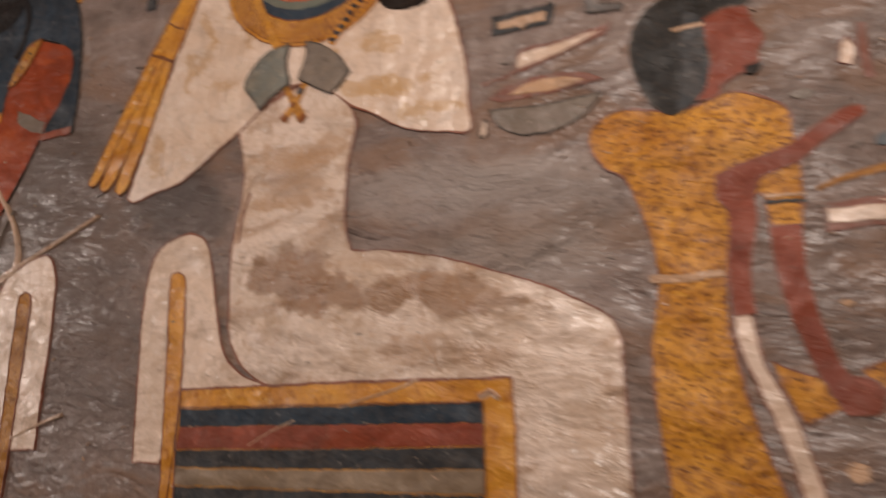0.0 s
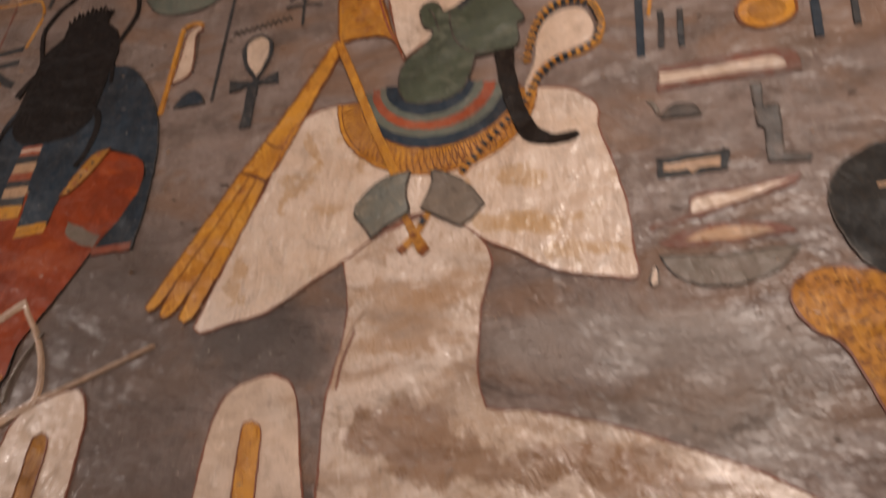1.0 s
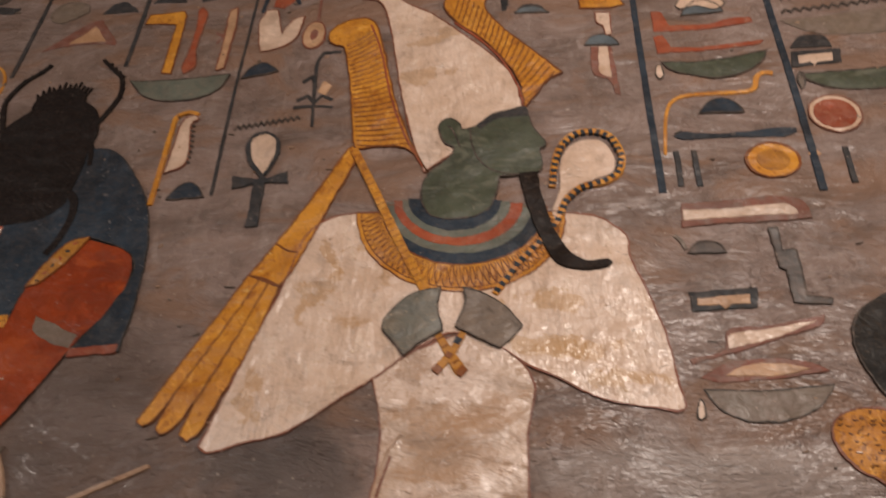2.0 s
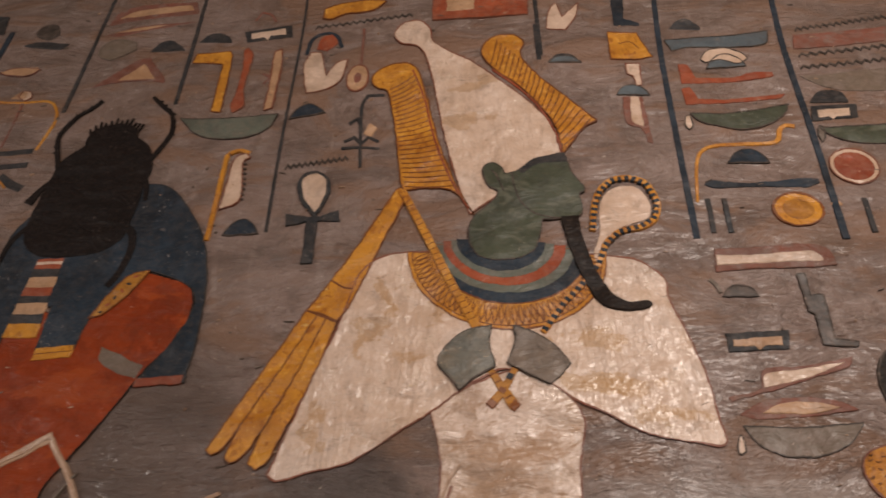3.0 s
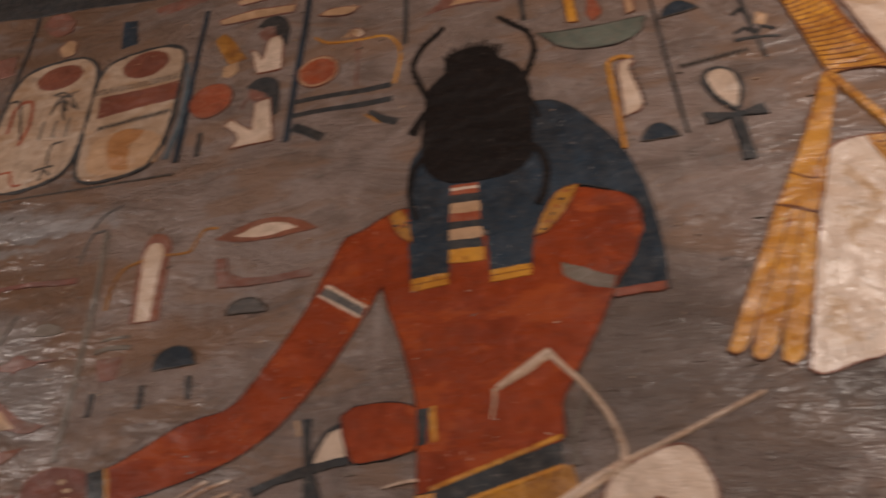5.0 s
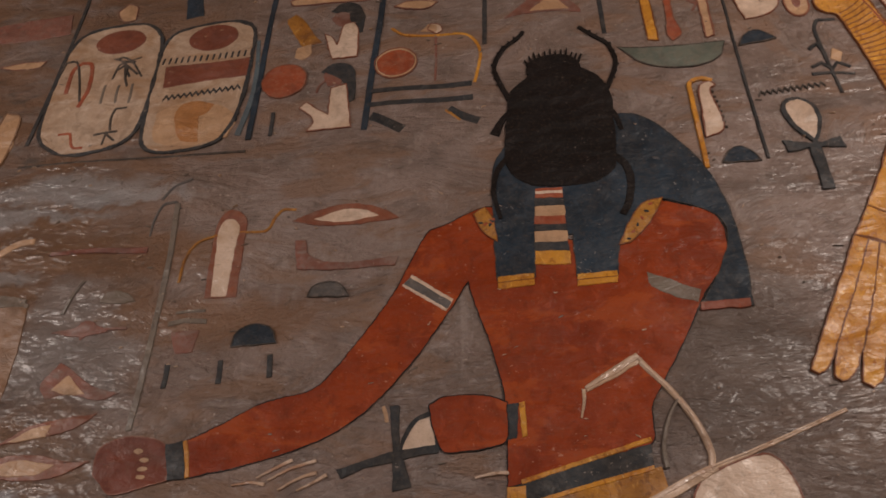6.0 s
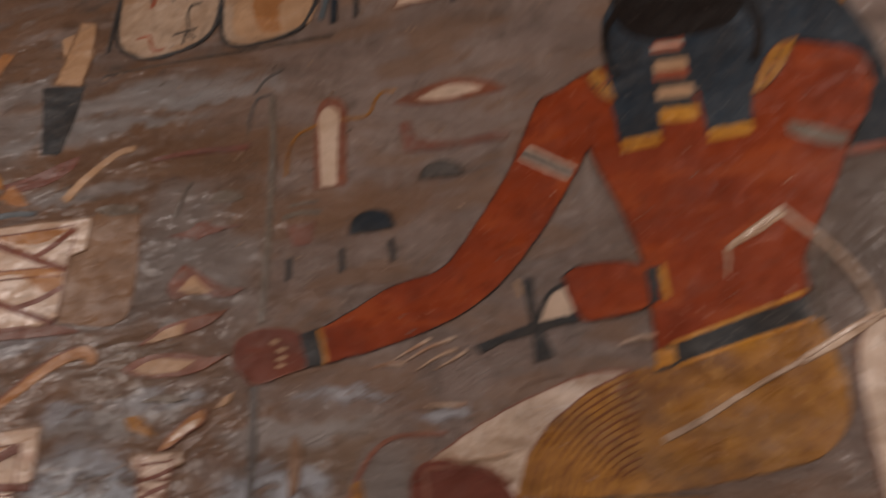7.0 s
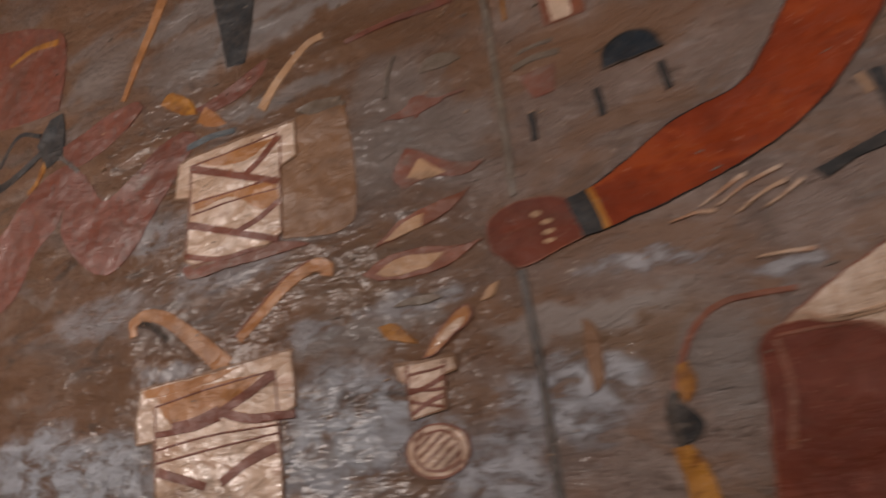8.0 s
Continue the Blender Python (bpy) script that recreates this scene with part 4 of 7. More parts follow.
    fill(ob, "chin_beard", [(0.781, 2.033), (0.8, 2.035), (0.797, 2.025), (0.789, 2.02), (0.781, 2.024)], BEARD, 2.4)
    wig = [(0.637, 2.081), (0.645, 2.115), (0.667, 2.143), (0.705, 2.162), (0.748, 2.163), (0.781, 2.148), (0.793, 2.126), (0.782, 2.122), (0.758, 2.122), (0.734, 2.113), (0.734, 2.082), (0.738, 2.048), (0.732, 2.016), (0.714, 1.991), (0.688, 1.98), (0.665, 1.997), (0.649, 2.03)]
    ob = thing("painted_wig", wig, "worn black wig with blue-grey edge and band", "wig")
    fill(ob, "hair", wig, HAIR, 2)
    contour(ob, wig, 0.0026, INK, 2.6)
    fill(ob, "wig_edge", [(0.71, 2.13), (0.733, 2.11), (0.734, 2.074), (0.738, 2.044), (0.731, 2.016), (0.714, 1.991), (0.692, 1.983), (0.702, 2.021), (0.703, 2.08)], NIGHT, 2.5)
    stroke(ob, "hair_band", [(0.694, 2.101), (0.715, 2.102), (0.735, 2.103)], 0.006, SAND, 3)


pelt_figure()


# ---- the beetle-headed figure ----
def red_body():
    pts = [(-0.963, 2.31), (-0.908, 2.339), (-0.865, 2.343), (-0.76, 2.277), (-0.649, 2.249), (-0.567, 2.344), (-0.478, 2.31), (-0.459, 2.255), (-0.478, 2.195), (-0.515, 2.14), (-0.559, 2.058), (-0.6, 1.989), (-0.623, 1.949), (-0.634, 1.887), (-0.718, 1.865), (-0.806, 1.838), (-0.854, 1.823), (-0.853, 1.912), (-0.857, 1.97), (-0.876, 2.051), (-0.906, 2.139), (-0.919, 2.185), (-0.947, 2.134), (-1.013, 2.031), (-1.094, 1.941), (-1.175, 1.893), (-1.276, 1.86), (-1.379, 1.838), (-1.398, 1.897), (-1.339, 1.926), (-1.265, 1.965), (-1.183, 1.987), (-1.134, 2.043), (-1.062, 2.153), (-1.02, 2.248), (-0.995, 2.296)]
    ob = thing("painted_body_shape", pts, "plain red-brown torso and arm shape", "painted shape")
    fill(ob, "shape", pts, RED, 0)
    contour(ob, pts, 0.0024, BEARD, 0.6)
    fill(ob, "plaster_loss", [(-0.605, 2.191), (-0.577, 2.179), (-0.545, 2.163), (-0.518, 2.151), (-0.526, 2.129), (-0.563, 2.141), (-0.598, 2.162)], OLIVE, 1, label="grey patch of lost paint")
    ring = [(-1.023, 2.203), (-0.945, 2.15), (-0.957, 2.126), (-1.04, 2.181)]
    ob = thing("painted_arm_ring", ring, "white-edged dark arm ring on a red arm", "arm ring")
    fill(ob, "edge_band", ring, WHITE, 1, False)
    fill(ob, "dark_band", [(-1.027, 2.198), (-0.948, 2.145), (-0.955, 2.131), (-1.037, 2.184)], STEEL, 1.6, False)
    hand = [(-1.547, 1.849), (-1.544, 1.889), (-1.497, 1.907), (-1.43, 1.893), (-1.412, 1.835), (-1.452, 1.824), (-1.504, 1.812), (-1.529, 1.829)]
    ob = thing("painted_hand_shape", hand, "plain dull red hand shape with pale nail dots", "painted shape")
    fill(ob, "shape", hand, HANDRED, 1)
    contour(ob, hand, 0.0025, LINE, 1.5)
    for c in [(-1.474, 1.883), (-1.46, 1.868), (-1.46, 1.853), (-1.46, 1.84)]:
        fill(ob, "pale_dot", oval(c, 0.0085, 0.0042), SAND, 1.8)
    cuff = [(-1.429, 1.893), (-1.399, 1.899), (-1.381, 1.838), (-1.412, 1.835)]
    ob = thing("painted_bracelet", cuff, "blue-black bracelet with an ochre edge", "bracelet", "bracelets")
    fill(ob, "band", cuff, NIGHT, 1.6, False)
    fill(ob, "ochre_edge", [(-1.398, 1.899), (-1.391, 1.9), (-1.374, 1.84), (-1.381, 1.838)], OCHRE, 1.6, False)
    fist = [(-0.982, 1.955), (-0.952, 1.969), (-0.895, 1.971), (-0.852, 1.959), (-0.853, 1.899), (-0.876, 1.886), (-0.949, 1.878), (-0.97, 1.908)]
    ob = thing("painted_hand_shape", fist, "plain dull red closed hand shape", "painted shape")
    fill(ob, "shape", fist, RED, 1)
    contour(ob, fist, 0.0024, BEARD, 1.5)
    cuff = [(-0.852, 1.955), (-0.834, 1.957), (-0.838, 1.899), (-0.853, 1.897)]
    ob = thing("painted_bracelet", cuff, "blue-black bracelet with an ochre edge", "bracelet", "bracelets")
    fill(ob, "band", cuff, NIGHT, 1.6, False)
    fill(ob, "ochre_edge", [(-0.833, 1.957), (-0.824, 1.959), (-0.821, 1.904), (-0.829, 1.901)], OCHRE, 1.6, False)


def headdress():
    pts = [(-0.87, 2.442), (-0.817, 2.512), (-0.643, 2.555), (-0.576, 2.549), (-0.517, 2.488), (-0.47, 2.409), (-0.444, 2.316), (-0.436, 2.208), (-0.439, 2.119), (-0.522, 2.121), (-0.478, 2.195), (-0.455, 2.267), (-0.478, 2.311), (-0.565, 2.346), (-0.606, 2.322), (-0.644, 2.249), (-0.654, 2.188), (-0.724, 2.185), (-0.726, 2.276), (-0.796, 2.279), (-0.798, 2.189), (-0.866, 2.184), (-0.871, 2.307)]
    ob = thing("painted_headdress", pts, "dark blue headdress with ochre-hemmed lappets", "headdress")
    fill(ob, "cloth", pts, BLUE, 1.5)
    contour(ob, pts, 0.003, NIGHT, 2)
    for hem in ([(-0.865, 2.191), (-0.799, 2.196), (-0.8, 2.173), (-0.864, 2.167)], [(-0.724, 2.19), (-0.654, 2.195), (-0.656, 2.172), (-0.725, 2.168)]):
        fill(ob, "hem", hem, OCHRE, 2.4, False)
        a, b, c, d = [Vector(p) for p in hem]
        stroke(ob, "hem_line", [a.lerp(d, 0.5), b.lerp(c, 0.5)], 0.0022, AMBERLINE, 2.9)
    fill(ob, "back_hem", [(-0.522, 2.128), (-0.442, 2.132), (-0.443, 2.117), (-0.524, 2.113)], BRICK, 2.4, False)
    for label, mat, box in (("red band", BRICK, [(-0.791, 2.383), (-0.74, 2.382), (-0.74, 2.359), (-0.791, 2.36)]), ("pale band", WHITE, [(-0.791, 2.376), (-0.74, 2.375), (-0.74, 2.368), (-0.791, 2.369)]),
                            ("dark band", NIGHT, [(-0.793, 2.359), (-0.739, 2.358), (-0.737, 2.34), (-0.793, 2.341)]), ("pale green band", SAND, [(-0.793, 2.341), (-0.737, 2.34), (-0.738, 2.317), (-0.794, 2.318)]),
                            ("red band", BRICK, [(-0.794, 2.318), (-0.738, 2.317), (-0.737, 2.299), (-0.795, 2.3)]), ("dark band", NIGHT, [(-0.795, 2.3), (-0.737, 2.299), (-0.736, 2.284), (-0.795, 2.285)]),
                            ("pale band", SAND, [(-0.795, 2.285), (-0.736, 2.284), (-0.736, 2.26), (-0.796, 2.261)]), ("dark band", NIGHT, [(-0.796, 2.261), (-0.736, 2.26), (-0.734, 2.24), (-0.796, 2.242)]),
                            ("ochre band", OCHRE, [(-0.796, 2.242), (-0.734, 2.24), (-0.733, 2.213), (-0.797, 2.214)])):
        fill(ob, "striped_band", box, mat, 2.9 if mat is WHITE else 2.4, False, label)
    for pts in ([(-0.911, 2.329), (-0.889, 2.344), (-0.873, 2.317), (-0.865, 2.266), (-0.891, 2.289)], [(-0.645, 2.247), (-0.626, 2.29), (-0.595, 2.335), (-0.558, 2.346), (-0.583, 2.299), (-0.62, 2.256)]):
        collar_piece = thing("painted_collar_end", pts, "ochre collar end with dark dashes", "collar", "collar ends")
        fill(collar_piece, "band", pts, GOLD, 2.8)
        contour(collar_piece, pts, 0.0025, AMBERLINE, 3.2)
        for i in range(6):
            p = along(pts[:3], (i + 0.5) / 6).lerp(along(pts[::-1][:3], (i + 0.5) / 6), 0.5)
            fill(collar_piece, "dash", oval(p, 0.0045, 0.0024, 40 * i), BRICK if i % 2 else NIGHT, 3.6)


def beetle():
    body = [(-0.842, 2.572), (-0.835, 2.636), (-0.802, 2.673), (-0.779, 2.698), (-0.728, 2.704), (-0.689, 2.698), (-0.648, 2.665), (-0.627, 2.612), (-0.628, 2.554), (-0.635, 2.43), (-0.665, 2.397), (-0.722, 2.385), (-0.787, 2.389), (-0.829, 2.412), (-0.847, 2.455), (-0.845, 2.529)]
    ob = thing("painted_beetle_shape", body, "plain soot-black beetle shape with thin curved legs", "painted shape")
    fill(ob, "shape", body, BLACK, 3.4)
    fill(ob, "wing_case", [(-0.841, 2.557), (-0.804, 2.581), (-0.734, 2.579), (-0.665, 2.572), (-0.629, 2.549), (-0.636, 2.431), (-0.667, 2.399), (-0.722, 2.386), (-0.787, 2.391), (-0.829, 2.413), (-0.846, 2.458)], BLACK, 4)
    for k, pts in enumerate(([(-0.834, 2.61), (-0.858, 2.674), (-0.868, 2.717), (-0.85, 2.767), (-0.817, 2.8), (-0.802, 2.821)], [(-0.646, 2.606), (-0.623, 2.656), (-0.609, 2.705), (-0.62, 2.758), (-0.649, 2.789), (-0.679, 2.821)])):
        stroke(ob, "leg", pts, 0.0095, BLACK, 3.4, (1.1, 0.75))
        for i in range(9):
            p, q = along(pts, 0.25 + i * 0.08), along(pts, 0.27 + i * 0.08)
            d = (q - p).normalized()
            s = Vector((-d.y, d.x)) * (1 if k == 0 else -1)
            stroke(ob, "bristle", [p + s * 0.003, p + s * 0.0085], 0.0035, BLACK, 3.4, (1.2, 0.5))
    stroke(ob, "leg", [(-0.837, 2.584), (-0.854, 2.557), (-0.868, 2.524)], 0.013, BLACK, 3.4, (0.6, 1.5))
    stroke(ob, "leg", [(-0.649, 2.594), (-0.625, 2.558), (-0.615, 2.516)], 0.012, BLACK, 3.4, (1.2, 0.6))
    stroke(ob, "leg", [(-0.641, 2.456), (-0.617, 2.43), (-0.61, 2.385), (-0.62, 2.338), (-0.632, 2.313)], 0.013, BLACK, 3.4, (1.2, 0.9))
    stroke(ob, "leg", [(-0.844, 2.461), (-0.864, 2.428), (-0.871, 2.379), (-0.858, 2.316)], 0.010, BLACK, 3.4, (1.2, 0.7))
    row = [(-0.799, 2.686), (-0.794, 2.717), (-0.775, 2.732), (-0.738, 2.74), (-0.708, 2.734), (-0.688, 2.715), (-0.681, 2.681)]
    fill(ob, "brush", row, BLACK, 3.7)
    for i in range(12):
        p = along(row[1:6], i / 11)
        stroke(ob, "bristle", [p + Vector((0, -0.006)), p + Vector((0.016 * (i / 11 - 0.45), 0.012 + 0.004 * (i % 3)))], 0.0045, BLACK, 3.6, (1.2, 0.4))


def belt_and_kilt():
    kilt = [(-1.077, 1.621), (-1.053, 1.685), (-1.007, 1.736), (-0.95, 1.775), (-0.878, 1.796), (-0.825, 1.801), (-0.727, 1.824), (-0.621, 1.854), (-0.613, 1.807), (-0.605, 1.75), (-0.62, 1.698), (-0.669, 1.659), (-0.849, 1.624), (-0.957, 1.618)]
    ob = thing("painted_kilt", kilt, "pleated ochre kilt, rubbed and stained", "kilt")
    fill(ob, "cloth", kilt, GOLD, 0)
    rim, heart = [(-1.065, 1.609), (-1.058, 1.644), (-1.037, 1.69), (-0.987, 1.741), (-0.929, 1.776), (-0.885, 1.794)], Vector([(-0.898, 1.62)][0])
    for i in range(13):
        v = 0.03 + 0.062 * i
        arc = [Vector(p).lerp(heart, v) for p in rim]
        stroke(ob, "pleat_line", arc, 0.0032 if i % 2 else 0.0022, AMBERLINE, 0.7, (0.7, 1.1))
    apron = [(-1.199, 1.679), (-1.146, 1.714), (-1.068, 1.754), (-0.959, 1.794), (-0.894, 1.796), (-0.957, 1.767), (-1.015, 1.725), (-1.052, 1.679), (-1.074, 1.617), (-1.112, 1.655), (-1.168, 1.67)]
    ob = thing("painted_apron", apron, "white rubbed corner of the kilt", "kilt")
    fill(ob, "cloth", apron, LAP, 0.5)
    contour(ob, apron, 0.003, LINE, 1)
    belt = [(-0.854, 1.821), (-0.806, 1.838), (-0.718, 1.865), (-0.633, 1.889), (-0.632, 1.851), (-0.738, 1.824), (-0.807, 1.805), (-0.855, 1.791)]
    ob = thing("painted_belt", belt, "blue-black belt with ochre edges", "belt")
    fill(ob, "band", belt, NIGHT, 1)
    stroke(ob, "edge", [(-0.832, 1.832), (-0.806, 1.84), (-0.718, 1.868), (-0.632, 1.896)], 0.0065, OCHRE, 1.6)
    stroke(ob, "edge", [(-0.825, 1.798), (-0.738, 1.824), (-0.632, 1.853)], 0.0065, OCHRE, 1.6)
    fill(ob, "clasp", [(-0.854, 1.823), (-0.826, 1.827), (-0.825, 1.804), (-0.855, 1.795)], OCHRE, 1.8, False)
    knee = [(-1.23, 1.652), (-1.214, 1.673), (-1.181, 1.677), (-1.139, 1.671), (-1.097, 1.649), (-1.066, 1.611), (-1.036, 1.581), (-1.047, 1.504), (-1.059, 1.443), (-1.249, 1.447), (-1.241, 1.527), (-1.233, 1.597)]
    ob = thing("painted_knee_shape", knee, "plain dull red knee and leg shape", "painted shape")
    fill(ob, "shape", knee, HANDRED, 1)
    contour(ob, knee, 0.003, LINE, 1.5)
    seat = [(-1.07, 1.61), (-0.995, 1.615), (-0.894, 1.619), (-0.81, 1.617), (-0.851, 1.461), (-1.025, 1.467), (-1.012, 1.539), (-1.038, 1.547), (-1.041, 1.575)]
    ob = thing("painted_throne", seat, "worn ochre throne seat with blue-black and red stripes", "throne")
    fill(ob, "frame", seat, GOLD, 0.4, False)
    stroke(ob, "top_line", [(-1.07, 1.61), (-0.995, 1.614), (-0.894, 1.618), (-0.811, 1.617)], 0.004, INK, 1)
    fill(ob, "stripe", [(-1.003, 1.576), (-0.903, 1.58), (-0.82, 1.581), (-0.827, 1.552), (-0.91, 1.549), (-1.006, 1.549)], BLUE, 1, False, "dark blue stripe")
    fill(ob, "stripe", [(-1.007, 1.546), (-0.911, 1.546), (-0.828, 1.548), (-0.836, 1.517), (-0.919, 1.51), (-1.014, 1.511)], SKIN, 1, False, "dull red stripe")


red_body()
headdress()
beetle()
belt_and_kilt()


# ---- plaster ridges and cracks ----
def ridge(label, pts, width, mat=None, taper=(1.0, 0.8)):
    ob = thing("plaster_ridge", pts, label, "plaster ridge", "plaster ridges")
    stroke(ob, "ridge", pts, width, mat or CRUST, 2.4, taper)
    if width > 0.0075 and mat in (None, CRUST):
        # painted highlight: a whiter stroke along the upper left of the ridge
        lift = Vector((-0.0012, 0.0016))
        stroke(ob, "crest", [Vector(p) + lift for p in pts], width * 0.42, CRUSTW, 4.0, taper)


ridge("raised pale ridge of cracked plaster", [(-0.724, 1.978), (-0.699, 1.991), (-0.671, 2.005), (-0.637, 2.029), (-0.625, 2.012), (-0.589, 1.97), (-0.561, 1.924), (-0.546, 1.879), (-0.548, 1.85)], 0.0105, None, (0.9, 0.8))
ridge("thick pale flake of raised plaster", [(-0.722, 1.98), (-0.694, 1.997), (-0.665, 2.014), (-0.635, 2.031)], 0.016, CRUST, (0.6, 1.1))
ridge("pale plaster seam running down", [(-0.549, 1.85), (-0.578, 1.837), (-0.613, 1.818), (-0.657, 1.794)], 0.013, CRUST, (0.9, 1.0))
ridge("thin pale plaster seam", [(-0.549, 1.852), (-0.489, 1.875), (-0.426, 1.901), (-0.38, 1.921), (-0.338, 1.938)], 0.008, CRUST, (0.9, 0.5))
ridge("thin pale plaster seam", [(-0.54, 1.851), (-0.608, 1.813), (-0.672, 1.787), (-0.739, 1.754), (-0.805, 1.718), (-0.859, 1.693)], 0.007, CRUST, (0.6, 1.4))
ridge("faint scratch across the plaster", [(-0.498, 1.533), (-0.443, 1.554), (-0.376, 1.576)], 0.006, CRUST, (0.6, 0.9))
ridge("pale scratch across the throne", [(0.033, 1.536), (0.073, 1.557), (0.116, 1.575)], 0.002, CRUST, (0.5, 1.0))
ridge("long pale scratch across the throne", [(0.192, 1.594), (0.239, 1.608), (0.285, 1.621), (0.32, 1.635)], 0.003, CRUST, (0.5, 1.0))
ridge("pale scratch down the lap", [(0.328, 1.693), (0.344, 1.668), (0.355, 1.646)], 0.003, CRUST, (0.5, 1.0))
ridge("pale chipped patch at the throne corner", [(0.414, 1.61), (0.429, 1.619), (0.442, 1.609)], 0.012, CRUST, (0.7, 0.6))
ridge("thin pale crack on the wrapped robe", [(-0.017, 1.861), (-0.014, 1.898), (-0.001, 1.948), (0.018, 1.976)], 0.0045, CRUST, (0.6, 1.0))
ridge("thin brown crack on the wrapped robe", [(-0.012, 1.861), (-0.008, 1.898), (0.006, 1.946)], 0.003, LINE, (0.6, 1.0))
ridge("curved pale plaster seam on the red paint", [(-0.728, 1.978), (-0.729, 1.956), (-0.735, 1.93)], 0.006, CRUST, (1.0, 0.4))
ridge("pale chalky drip below the ridge", [(-0.576, 1.97), (-0.599, 1.933), (-0.613, 1.888), (-0.613, 1.853)], 0.006, SLATE, (0.5, 1.0))
# bright scratches; the sixth is a blue-white glint drawn as a ridge
for pts in ([(-1.24, 1.834), (-1.2, 1.854), (-1.162, 1.865)], [(-1.22, 1.819), (-1.183, 1.839), (-1.159, 1.846)], [(-1.259, 1.838), (-1.228, 1.854), (-1.202, 1.866)], [(-1.188, 1.818), (-1.159, 1.833), (-1.142, 1.843)], [(-1.299, 1.826), (-1.268, 1.831), (-1.244, 1.828)], [(-1.208, 1.76), (-1.177, 1.76), (-1.147, 1.757)], [(-0.904, 1.838), (-0.877, 1.844), (-0.852, 1.846)]):
    ridge("bright scratch and glint mark under the arm", pts, 0.006, CRUSTW, (0.4, 0.9))

# ---- lights, folds and losses on the worn knee ----
for label, pts, width, mat in (
    ("dark fold line on the red knee", [(-1.21, 1.661), (-1.206, 1.609), (-1.219, 1.54)], 0.009, LINE),
    ("dark fold line under the white apron", [(-1.209, 1.665), (-1.168, 1.667), (-1.115, 1.664), (-1.081, 1.64)], 0.006, LINE),
    ("pale streak on the red knee", [(-1.117, 1.57), (-1.101, 1.565), (-1.088, 1.548)], 0.008, CRUST),
    ("pale streak on the white apron", [(-1.18, 1.688), (-1.152, 1.675), (-1.106, 1.677), (-1.08, 1.683)], 0.010, CRUST),
):
    ridge(label, pts, width, mat, (0.6, 0.8))


# ---- column lines between the signs ----
def column_line(pts, width, mat=None):
    ob = thing("column_line", pts, "dark painted line between two columns of signs", "painted line", "column lines")
    stroke(ob, "line", pts, width, mat or BLUE, 0)


column_line([(0.468, 3.174), (0.444, 2.878), (0.434, 2.596), (0.428, 2.366)], 0.0115)
column_line([(0.722, 3.138), (0.694, 2.869), (0.683, 2.598), (0.671, 2.352)], 0.0115)
column_line([(0.188, 3.213), (0.188, 3.073), (0.19, 2.875)], 0.009, NIGHT)
column_line([(-0.379, 3.293), (-0.364, 3.031), (-0.36, 2.687), (-0.353, 2.426)], 0.005, NIGHT)
column_line([(-0.647, 3.357), (-0.637, 3.178), (-0.629, 2.976), (-0.624, 2.795)], 0.0095, NIGHT)
column_line([(-0.895, 3.313), (-0.891, 3.162), (-0.889, 2.962), (-0.889, 2.793)], 0.0095, NIGHT)
column_line([(-1.136, 3.107), (-1.136, 2.957), (-1.143, 2.748), (-1.147, 2.563)], 0.0135)
column_line([(-1.414, 3.049), (-1.413, 2.883), (-1.408, 2.714), (-1.406, 2.559)], 0.0125)
column_line([(-1.954, 3.201), (-1.941, 3.038), (-1.939, 2.791), (-1.943, 2.584)], 0.0095, NIGHT)
column_line([(-1.528, 2.396), (-1.513, 2.247), (-1.505, 2.027), (-1.504, 1.918)], 0.011, SLATE)
column_line([(-1.507, 1.807), (-1.499, 1.701), (-1.495, 1.603), (-1.493, 1.481)], 0.011, STEEL)
band = [(-2.30, 3.262), (-2.133, 3.207), (-1.974, 3.179), (-1.809, 3.17), (-1.665, 3.151), (-1.492, 3.13), (-1.158, 3.10), (-1.173, 3.174), (-1.384, 3.205), (-1.581, 3.235), (-2.005, 3.31), (-2.30, 3.36)]
ob = thing("painted_border", band, "dark blue border stripe above the columns", "painted line")
fill(ob, "stripe", band, NIGHT, 0, False)
line = [(-1.941, 2.521), (-1.793, 2.526), (-1.593, 2.525), (-1.406, 2.527)]
mark("thin dark line painted under two cartouches", line, 0.004, INK, name="ground_line")


# ---- signs beside the crown, first column ----
sign("chalky blue bird-bodied sign", [(0.456, 2.896), (0.511, 2.897), (0.595, 2.896), (0.674, 2.904), (0.657, 2.862), (0.586, 2.858), (0.505, 2.867), (0.466, 2.86)], SKY, INK)
sign("dark half-round loaf sign", [(0.472, 2.934), (0.493, 2.959), (0.518, 2.962), (0.537, 2.934), (0.536, 2.922)], NIGHT)
ob = sign("white and blue arched sign", [(0.519, 2.826), (0.538, 2.852), (0.574, 2.857), (0.603, 2.839), (0.613, 2.82), (0.591, 2.806), (0.556, 2.821), (0.528, 2.814)], WHITE, INK)
sign("blue half-moon sign under an arch", [(0.526, 2.797), (0.544, 2.826), (0.571, 2.838), (0.595, 2.823), (0.606, 2.797)], SKY, INK)
sign("orange-red foot-shaped sign", [(0.472, 2.815), (0.489, 2.812), (0.5, 2.772), (0.567, 2.765), (0.612, 2.777), (0.652, 2.774), (0.655, 2.763), (0.608, 2.756), (0.554, 2.753), (0.47, 2.757)], BRICK, None)
sign("faded orange-red foot-shaped sign", [(0.467, 2.743), (0.484, 2.745), (0.494, 2.709), (0.555, 2.703), (0.66, 2.709), (0.649, 2.698), (0.554, 2.694), (0.467, 2.696)], BRICK, None)
